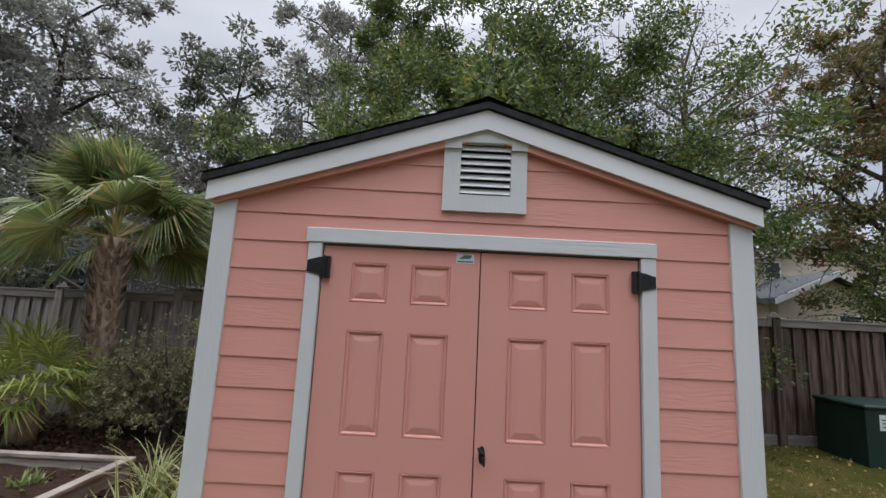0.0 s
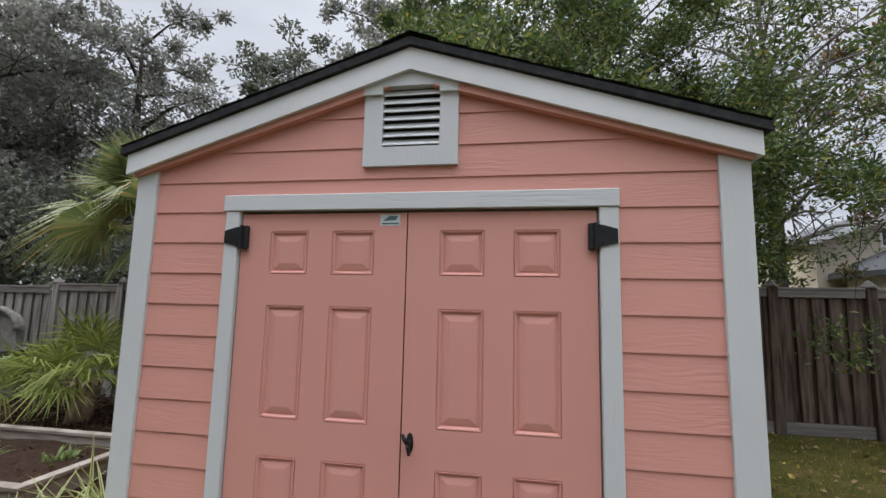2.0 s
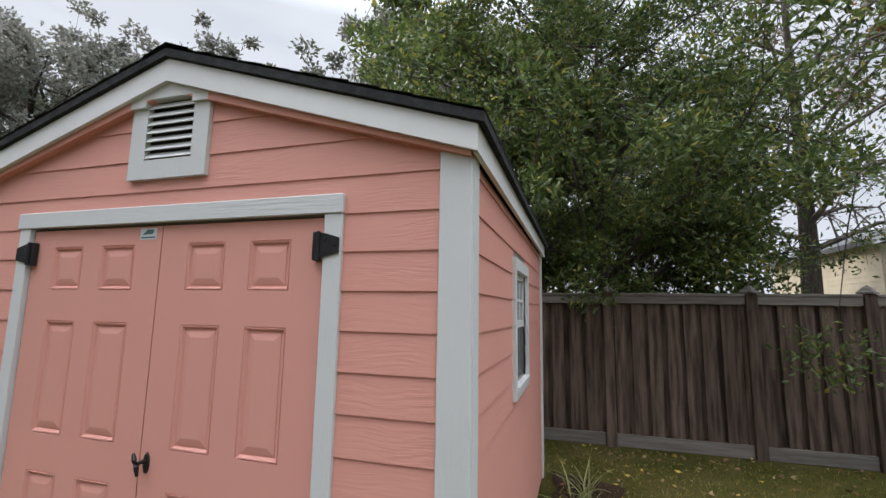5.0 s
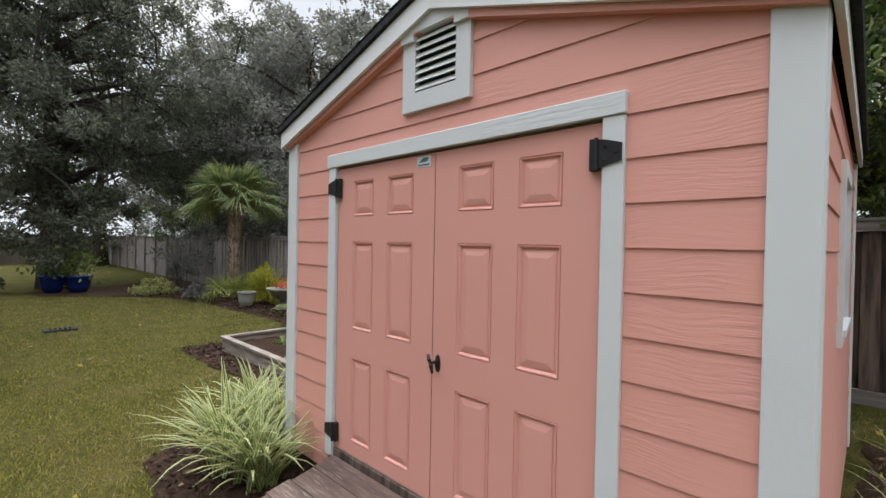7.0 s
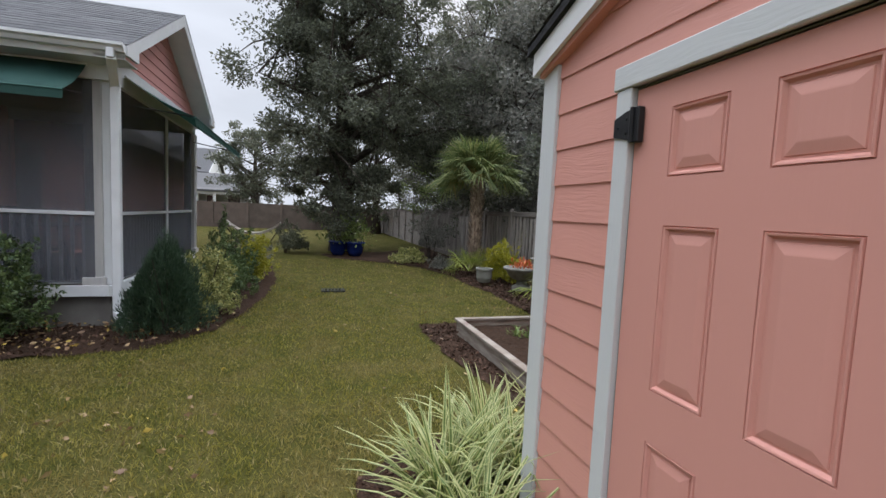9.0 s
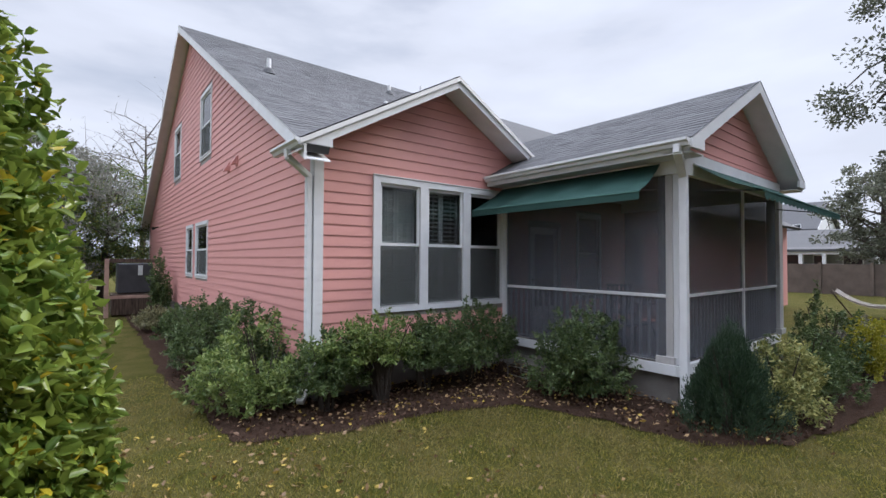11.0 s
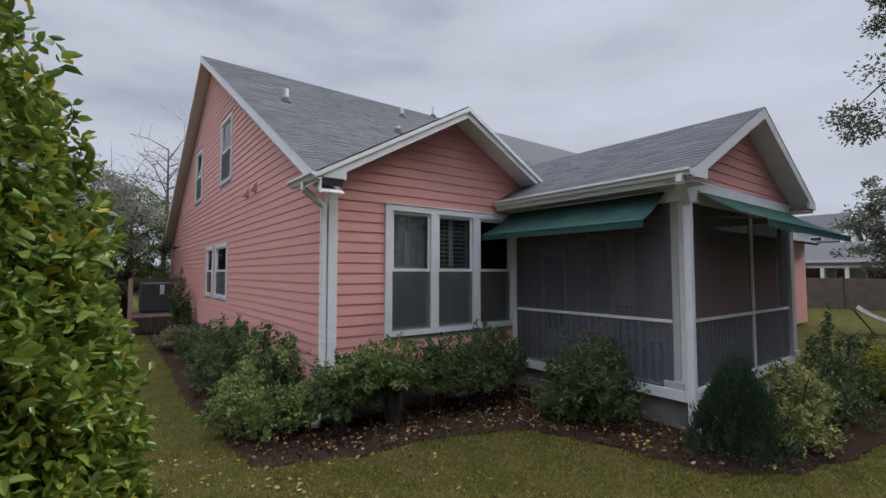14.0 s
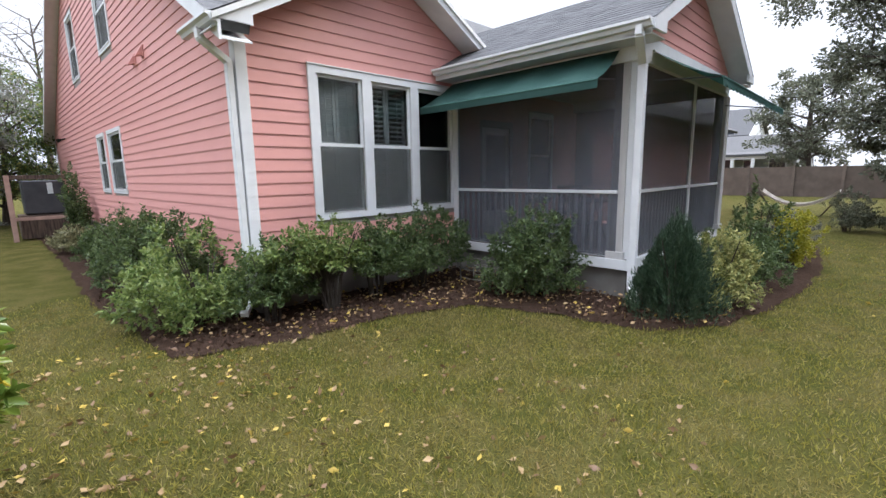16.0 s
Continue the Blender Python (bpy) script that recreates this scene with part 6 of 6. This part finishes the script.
leaf_cloud("blooms", rngp.normal(size=(90, 3)) * np.array([0.14, 0.14, 0.05]) + np.array([-8.1, 5.95, 0.56]), rngp.normal(size=(90, 3)) + np.array([0, 0, 1.5]), 0.12, 0.35, L_RED, urn, rngp)["kind"] = "stuff"
pot = group_at("stone_pot", -9.2, 5.5, 0.05)
tagged(pot, "small weathered grey-green pot on the mulch", "pot")
part("body", lathe([(0.14, 0.05), (0.18, 0.15), (0.19, 0.33), (0.21, 0.34), (0.21, 0.38), (0.17, 0.38), (0.15, 0.30)], -9.2, 5.5, 0.0, 18), M_TERRACOTTA, pot)
fo = group_at("garden_fountain", -7.4, 6.35, 0.05)
tagged(fo, "grey stone wall fountain with arched back before the fence", "fountain")
part("pedestal", box((-7.75, 6.15, 0.05), (-7.05, 6.55, 0.62), 0.03), M_STONE, fo)
part("basin", lathe([(0.25, 0.62), (0.44, 0.70), (0.48, 0.80), (0.44, 0.80), (0.3, 0.72)], -7.4, 6.28, 0.0, 20), M_STONE, fo)
arch = [(-7.72, 6.42, 0.62)] + [(-7.4 - 0.32 * math.cos(a), 6.42, 1.08 + 0.30 * math.sin(a)) for a in [i * math.pi / 12 for i in range(13)]] + [(-7.08, 6.42, 0.62)]
part("arched_back", prism(arch, (0, 0.12, 0)), M_STONE, fo)
arch2 = [(-7.4 - 0.36 * math.cos(a), 6.38, 1.08 + 0.34 * math.sin(a)) for a in [i * math.pi / 12 for i in range(13)]]
part("moulding", tube(arch2, 0.05, 8), M_STONE, fo, smooth=True)
part("spout", tube([(-7.4, 6.41, 1.05), (-7.4, 6.30, 1.08), (-7.4, 6.24, 1.02)], 0.03, 8), M_STONE, fo)
for x, y in ((-16.6, 2.55), (-16.3, 3.15)):
    b = group_at("blue_pot", x, y, ground_z(x, y))
    tagged(b, "cobalt blue glazed pot with a leafy plant", "plant pot", "blue pots under the tree")
    z = ground_z(x, y)
    part("pot", lathe([(0.2, 0.0), (0.3, 0.2), (0.34, 0.48), (0.37, 0.5), (0.37, 0.55), (0.31, 0.55), (0.29, 0.4)], x, y, z, 22), M_BLUE, b, smooth=True)
    r = np.random.default_rng(int(-x * 10))
    leaf_cloud("plant", r.normal(size=(420, 3)) * np.array([0.28, 0.28, 0.26]) + np.array([x, y, z + 0.95]), r.normal(size=(420, 3)) + np.array([0, 0, 0.6]), 0.14, 0.5, L_BRIGHT, b, r)["kind"] = "stuff"
dg = group_at("drain_grate", -8.6, 1.95, ground_z(-8.6, 1.95))
tagged(dg, "dark slotted yard drain grate set in the lawn", "drain")
zg = ground_z(-8.6, 1.95) + 0.02
for i in range(6):
    part("bar", box((-8.70, 1.765 + i * 0.068, zg), (-8.50, 1.795 + i * 0.068, zg + 0.02)), M_DRAIN, dg)
part("rim", wall_cells(lambda s, o, z: (s, z + 1.95, zg + 0.022 + o), -8.74, -8.46, -0.23, 0.23, 0.03, [(-8.705, -8.495, -0.19, 0.19)]), M_DRAIN, dg)
ub = group_at("utility_box", 6.5, 6.3, 0.1)
tagged(ub, "dark green steel utility cabinet on the grass by the fence", "utility box")
part("cabinet", prism([(5.68, 6.15, 0.08), (7.3, 6.15, 0.08), (7.3, 6.95, 0.08), (5.68, 6.95, 0.08)], (0, 0, 0.74)), M_UTIL, ub)
part("lid", box((5.65, 6.12, 0.821), (7.33, 6.98, 0.88), 0.02), M_UTIL, ub)
part("warning_label", box((5.86, 6.144, 0.56), (6.16, 6.149, 0.76)), M_LABEL, ub)
for k in range(3):
    part("text_bar", box((5.89, 6.1415, 0.60 + k * 0.045), (6.13 - 0.04 * k, 6.1435, 0.615 + k * 0.045)), M_INK, ub)
part("latch", box((6.42, 6.12, 0.30), (6.60, 6.149, 0.44), 0.01), M_BLACK, ub)

# ---- trees ----
tree("live_oak", -18.6, 2.9, 13.5, 3.6, 1.6, 96000, 0.14, 0.5, L_OAK, "big dark evergreen oak at the end of the lawn", 51, 0.42, 32, spread=0.17, clumps=9)
tree("laurel_tree", 2.6, 8.3, 7.4, 2.9, 1.7, 70000, 0.09, 0.42, L_GREEN, "dense green laurel tree behind the fence", 53, 0.12, 24, spread=0.15, clumps=10)
tree("laurel_tree", 4.2, 9.6, 4.8, 1.3, 1.5, 17000, 0.09, 0.42, L_GREEN, "green laurel tree behind the fence", 54, 0.12, 20, spread=0.15, clumps=9)
tree("laurel_tree", 0.2, 9.8, 9.2, 2.9, 1.9, 80000, 0.105, 0.42, L_GREEN, "green laurel tree behind the shed", 55, 0.14, 18, spread=0.15, clumps=9)
tree("oak_tree", 12.2, 12.0, 12.0, 3.9, 2.8, 36000, 0.14, 0.5, L_AUTUMN, "oak with yellowing leaves beyond the fence", 56, 0.26, 22, spread=0.10, clumps=9)
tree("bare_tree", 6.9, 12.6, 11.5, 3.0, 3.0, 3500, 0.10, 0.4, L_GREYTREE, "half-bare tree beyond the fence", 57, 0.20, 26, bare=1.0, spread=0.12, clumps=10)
tree("green_tree", 12.2, 11.0, 4.2, 2.4, 0.8, 15000, 0.10, 0.45, L_GREEN, "low spreading green tree beyond the fence", 58, 0.15, 18, spread=0.15, clumps=8)
BACKS = [(-15.8, 10.8, 12.0, 3.6), (-21.8, 9.9, 12.5, 3.8), (-13.6, 14.5, 13.5, 3.6), (-8.4, 16.5, 11.5, 3.3), (-4.2, 17.5, 15.5, 3.6), (0.6, 19.5, 15.5, 3.8), (4.0, 21.0, 12.0, 3.4), (-19.5, 13.5, 13.5, 4.0), (-24.5, 10.5, 14.0, 4.2), (-30, 13, 13.5, 4.4), (-27, 18.5, 16, 5.0), (-33, 6.5, 11.5, 4.2)]
for i, (x, y, h, c) in enumerate([(-23.0, 9.4, 5.6, 2.2), (-19.0, 9.6, 5.2, 2.2), (-16.0, 9.0, 4.6, 2.0), (-13.0, 9.4, 5.4, 2.2), (-10.4, 9.2, 4.4, 1.9), (-27.5, 9.0, 5.5, 2.4)]):
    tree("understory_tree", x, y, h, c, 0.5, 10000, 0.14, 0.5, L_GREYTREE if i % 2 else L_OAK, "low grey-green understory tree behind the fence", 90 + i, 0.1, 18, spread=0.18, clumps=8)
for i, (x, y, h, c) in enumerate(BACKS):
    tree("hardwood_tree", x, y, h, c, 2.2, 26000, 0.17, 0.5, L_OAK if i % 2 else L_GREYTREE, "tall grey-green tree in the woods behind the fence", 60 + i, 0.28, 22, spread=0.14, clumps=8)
tree("bare_tree", -9.0, 11.4, 6.6, 3.2, 0.9, 1800, 0.08, 0.4, L_GREYTREE, "bare twiggy tree behind the fence", 75, 0.10, 28, bare=1.0, clumps=14, spread=0.1)
tree("bare_tree", -5.6, 11.2, 6.0, 2.8, 0.9, 1800, 0.08, 0.4, L_GREYTREE, "bare twiggy tree behind the fence", 76, 0.10, 26, bare=1.0, clumps=14, spread=0.1)
tree("light_tree", -21.5, 8.3, 4.6, 1.8, 0.9, 7000, 0.09, 0.45, L_BRIGHT, "small light green tree at the fence corner", 77, 0.1, 14, spread=0.18)
tree("bare_tree", -2.6, -30.0, 11.5, 3.2, 4.0, 200, 0.12, 0.4, L_GREYTREE, "bare tall tree beyond the house", 78, 0.16, 22, bare=1.0, clumps=9)
tree("bare_tree", -10.5, -36.0, 15.8, 3.2, 8.0, 0, 0.15, 0.4, L_GREYTREE, "bare tree top beyond the roof", 79, 0.16, 20, bare=1.0, clumps=9)
tree("bare_tree", -16.0, -38.0, 16.2, 3.2, 8.0, 0, 0.15, 0.4, L_GREYTREE, "bare tree top beyond the roof", 80, 0.16, 20, bare=1.0, clumps=9)
tree("green_tree", 0.6, -26.0, 7.0, 2.6, 1.0, 14000, 0.12, 0.45, L_GREEN, "green tree beyond the side of the house", 81, 0.2, 18, spread=0.15, clumps=8)
tree("green_tree", -0.6, -23.5, 5.6, 2.3, 0.6, 22000, 0.12, 0.45, L_GREEN, "dense green tree behind the air conditioner", 84, 0.16, 20, spread=0.17, clumps=9)
tree("green_tree", 1.9, -21.0, 7.4, 2.6, 0.6, 24000, 0.12, 0.45, L_GREYTREE, "grey-green tree beside the house, haze in its leaf colour", 85, 0.18, 20, spread=0.17, clumps=9)
tree("green_tree", 3.6, -18.0, 6.5, 2.8, 0.9, 14000, 0.12, 0.45, L_GREEN, "green tree beside the neighbouring lot", 82, 0.2, 18, spread=0.15, clumps=8)
tree("oak_tree", -40, -2.6, 8.5, 3.2, 2.2, 12000, 0.22, 0.5, L_OAK, "dark round oak before a far house", 83, 0.3, 18, spread=0.16, clumps=8)

# ---- beyond the fences ----


def far_house(name, x0, x1, y0, y1, eave, ridge, axis, wall_mat, windows, label, step=0.2):
    g = group_at(name, (x0 + x1) / 2, (y0 + y1) / 2, 0)
    tagged(g, label, "house")
    w = part("wall", box((x0, y0, -0.2), (x1, y1, eave)), wall_mat, g)
    if axis == "x":
        ym = (y0 + y1) / 2
        part("gable", prism([(x0, y0, eave), (x0, y1, eave), (x0, ym, ridge)], (x1 - x0, 0, 0)), wall_mat, g)
        for a in (y0 - 0.4, y1 + 0.4):
            part("roof", prism([(x0 - 0.4, a, eave - 0.1), (x0 - 0.4, ym, ridge + 0.1), (x0 - 0.4, ym, ridge + 0.3), (x0 - 0.4, a, eave + 0.1)], (x1 - x0 + 0.8, 0, 0)), M_SHINGLE, g)
            for xx in (x0 - 0.45, x1 + 0.402):
                part("rake_board", prism([(xx, a, eave - 0.15), (xx, ym, ridge + 0.05), (xx, ym, ridge + 0.28), (xx, a, eave + 0.08)], (0.05, 0, 0)), M_VINYL, g)
    else:
        xm = (x0 + x1) / 2
        part("gable", prism([(x0, y0, eave), (x1, y0, eave), (xm, y0, ridge)], (0, y1 - y0, 0)), wall_mat, g)
        for a in (x0 - 0.4, x1 + 0.4):
            part("roof", prism([(a, y0 - 0.4, eave - 0.1), (xm, y0 - 0.4, ridge + 0.1), (xm, y0 - 0.4, ridge + 0.3), (a, y0 - 0.4, eave + 0.1)], (0, y1 - y0 + 0.8, 0)), M_SHINGLE, g)
            for yy in (y0 - 0.45, y1 + 0.402):
                part("rake_board", prism([(a, yy, eave - 0.15), (xm, yy, ridge + 0.05), (xm, yy, ridge + 0.28), (a, yy, eave + 0.08)], (0, 0.05, 0)), M_VINYL, g)
    z = 0.2
    bm = bmesh.new()
    while z < eave:
        add_box(bm, (x0 - 0.012, y0 - 0.012, z), (x1 + 0.012, y1 + 0.012, z + 0.03))
        z += step
    tagged(part("lap_joint", bm, wall_mat, w), kind="stuff")
    for face, a, b, c, d in windows:
        if face == "x1":
            lo, hi = (x1 + 0.013, a, c), (x1 + 0.05, b, d)
        elif face == "y0":
            lo, hi = (a, y0 - 0.05, c), (b, y0 - 0.013, d)
        else:
            lo, hi = (x0 - 0.05, a, c), (x0 - 0.013, b, d)
        wn_ = part("window", box([v - (0.08 if i != (1 if face == "y0" else 0) else 0) for i, v in enumerate(lo)], [v + (0.08 if i != (1 if face == "y0" else 0) else 0) for i, v in enumerate(hi)]), M_VINYL, g)
        k = 1 if face == "y0" else 0
        sh = -0.02 if face in ("y0", "x0") else 0.02
        part("pane", box([v + (sh if i == k else 0) for i, v in enumerate(lo)], [v + (sh if i == k else 0) for i, v in enumerate(hi)]), M_DARKGLASS, wn_)
    return g


far_house("neighbour_house", 12.2, 22.2, 20.0, 29.0, 4.35, 6.05, "y", M_CREAM, [("y0", 14.5, 15.1, 4.25, 4.9), ("y0", 18.6, 19.4, 3.4, 4.6)], "two-storey cream-sided house beyond the fence")
far_house("neighbour_house", 12.9, 17.0, 17.2, 19.5, 3.0, 3.95, "y", M_CREAM, [("y0", 15.2, 15.9, 1.6, 2.5)], "cream-sided house wing beyond the fence")
far_house("neighbour_house", -13.5, -3.4, 13.0, 20.0, 2.7, 4.6, "x", M_GREYHOUSE, [("y0", -11.5, -9.0, 0.9, 2.2), ("y0", -7.5, -5.6, 0.9, 2.2)], "grey low house seen over the fence")
low = far_house("neighbour_house", -61, -51, -16, -4.4, 3.1, 4.7, "y", M_GREYHOUSE, [("x1", -10.8, -9.4, 1.0, 2.5), ("x1", -8.6, -8.0, 0.2, 2.4), ("x1", -6.6, -5.4, 1.0, 2.5)], "grey house with a white-columned porch across the lawns")
part("porch_roof", prism([(-50.95, -12.0, 3.05), (-48.6, -12.0, 2.75), (-48.6, -12.0, 2.95), (-50.95, -12.0, 3.25)], (0, 8.2, 0)), M_SHINGLE, low)
part("porch_beam", box((-48.95, -11.9, 2.5), (-48.75, -3.9, 2.74)), M_VINYL, low)
for y in (-11.6, -9.1, -7.5, -4.2):
    part("column", box((-48.98, y - 0.13, -0.12), (-48.72, y + 0.13, 2.499), 0.01), M_VINYL, low)
far_house("neighbour_house", -75, -63, -23, -11, 5.4, 8.8, "y", M_VINYL, [("x1", -19, -17.4, 3.4, 4.8), ("x1", -13.2, -12.2, 4.2, 6.0)], "pale two-storey house far beyond the lawns")
fw = part("far_fence", box((-36.2, -40, -0.15), (-36.0, 8, 1.75)), M_WALLFAR)
tagged(fw, "brown board fence across the far lawns", "fence")
for i in range(20):
    part("post", box((-36.0, -39 + i * 2.4, -0.15), (-35.88, -38.85 + i * 2.4, 1.85)), M_WALLFAR, fw)
ff = part("far_fence", box((-36.0, 7.1, -0.15), (-21.4, 7.2, 1.72)), M_FENCE_GREY)
tagged(ff, "grey board fence running to the far corner", "fence")
for i in range(8):
    part("post", box((-35.9 + i * 2.0, 7.02, -0.15), (-35.78 + i * 2.0, 7.098, 1.82)), M_FENCE_GREY, ff)
part("cap_rail", box((-36.0, 7.03, 1.721), (-21.4, 7.25, 1.755)), M_FENCE_TOP, ff)
hk = group_at("hammock", -22.0, -1.0, 0)
tagged(hk, "pale rope hammock slung on a low dark stand on the lawn", "hammock")
bm = bmesh.new()
rows = []
for j in range(5):
    rows.append([bm.verts.new((-22 + (j - 2) * 0.22, -2.2 + i * 0.24, 0.35 + 0.55 * ((i - 5) / 5) ** 2 + 0.03 * (j - 2) ** 2 - 0.12)) for i in range(11)])
for j in range(4):
    for i in range(10):
        bm.faces.new((rows[j][i], rows[j][i + 1], rows[j + 1][i + 1], rows[j + 1][i]))
bmesh.ops.solidify(bm, geom=bm.faces[:], thickness=0.02)
part("cloth", bm, M_ROPE, hk)
part("stand", tube([(-22, -2.3, 0.8), (-22, -1.7, -0.12), (-22, -0.3, -0.13), (-22, 0.3, 0.8)], 0.03), M_BARK, hk)

# ---- lawn blades, litter and chips ----


def inside(poly, x, y):
    r = np.zeros(len(x), bool)
    k = len(poly)
    for i in range(k):
        x0, y0 = poly[i]
        x1, y1 = poly[(i + 1) % k]
        c = ((y0 > y) != (y1 > y)) & (x < (x1 - x0) * (y - y0) / (y1 - y0 + 1e-12) + x0)
        r ^= c
    return r


def gz(x, y):
    return 0.10 * np.clip((y - 1.5) / 5.0, 0, 1) * np.clip((x + 6) / 4.0, 0, 1) - 0.12 * np.clip((-6.5 - x) / 5.0, 0, 1)


rng = np.random.default_rng(9)
N = 1000000
x, y = rng.uniform(-15, 5, N), rng.uniform(-7, 6.9, N)
near = np.exp(-(((x + 2.0) / 4.6) ** 2 + ((y + 0.6) / 4.2) ** 2))
k0 = rng.uniform(size=N) < 0.10 + 0.9 * near
x, y = x[k0], y[k0]
keep = ~(inside(HOUSE_BED, x, y) | inside(BACK_BED, x, y) | inside(SHED_BED, x, y))
keep &= ~((x > -1.35) & (x < 1.9) & (y > 2.4) & (y < 5.9)) & ~((x > -0.65) & (x < 1.15) & (y > 1.15) & (y < 2.5)) & ~((x > -5.6) & (x < -2.4) & (y > 2.9) & (y < 5.2)) & ~((x < -5.9) & (y < -0.9)) & ~((x < -2.2) & (y < -4))
x, y = x[keep], y[keep]
c = np.stack([x, y, gz(x, y) - 0.004], 1)
lawn = leaf_cloud("grass", c, rng.normal(size=(len(x), 3)) * 0.9 + np.array([0, 0, 0.8]), 0.050, 0.15, L_BLADE, None, rng, 0.05)
tagged(lawn, "short mown lawn grass blades, green and straw", "grass", kind="stuff")


def litter(name, n, lo, hi, size, label, seed, z=0.012, flat=0.25, mask=None, material=None):
    r = np.random.default_rng(seed)
    x, y = r.uniform(lo[0], hi[0], n), r.uniform(lo[1], hi[1], n)
    if mask is not None:
        k = mask(x, y)
        x, y = x[k], y[k]
    c = np.stack([x, y, gz(x, y) + z], 1)
    d = r.normal(size=(len(x), 3)) * np.array([1, 1, flat])
    ob = leaf_cloud(name, c, d, size, 0.55, material or L_LITTER, None, r, 0.10)
    tagged(ob, label, "leaves", kind="stuff")


out_beds = lambda x, y: ~(inside(HOUSE_BED, x, y) | inside(BACK_BED, x, y) | ((x > -1.3) & (x < 1.8) & (y > 1.15) & (y < 5.8)) | ((x < -2.2) & (y < -4)))
in_beds = lambda x, y: (inside(HOUSE_BED, x, y) | inside(BACK_BED, x, y)) & ~((x < -2.2) & (y < -4.1))
by_shed = lambda x, y: inside(SHED_BED, x, y) | (inside([(-5.5, 3.0), (-4.2, 2.95), (-2.55, 3.2), (-2.5, 5.1), (-5.4, 5.1), (-5.6, 4.0)], x, y) & ~((x > -5.0) & (x < -2.88) & (y > 3.36) & (y < 4.7)))
litter("fallen_leaves", 700, (-15, -5), (4.5, 6.8), 0.06, "scattered dry leaves on the lawn", 11, 0.022, mask=out_beds)
litter("fallen_leaves", 480, (-1.7, -4.2), (1.4, -0.6), 0.062, "yellow and brown leaves fallen thickly on the lawn", 19, 0.026, mask=out_beds)
litter("fallen_leaves", 420, (-3.2, -3.2), (1.6, 0.8), 0.06, "dry brown and yellow leaves on the lawn", 12, 0.024, mask=out_beds)
litter("fallen_leaves", 2200, (-6.2, -4.0), (-0.9, 0.5), 0.06, "dry leaves on the mulch beside the house", 13, 0.085, mask=in_beds)
litter("mulch_chips", 9000, (-6.5, -7.0), (-0.9, 0.7), 0.05, "loose bark chips on the mulch", 14, 0.05, 0.5, in_beds, M_CHIP)
litter("mulch_chips", 9000, (-15, 4.8), (-2, 7.0), 0.06, "loose bark chips on the mulch by the fence", 15, 0.05, 0.5, in_beds, M_CHIP)
litter("mulch_chips", 9000, (-5.6, 1.6), (-0.6, 5.9), 0.05, "loose bark chips beside the shed and raised bed", 16, 0.03, 0.5, by_shed, M_CHIP)
litter("mulch_chips", 1500, (-4.9, 3.48), (-2.98, 4.6), 0.05, "loose bark chips in the raised bed", 17, 0.06, 0.5, None, M_CHIP)
litter("fallen_leaves", 700, (1.9, 3.0), (7.5, 7.0), 0.06, "dry leaves on the grass by the fence", 18, 0.024)
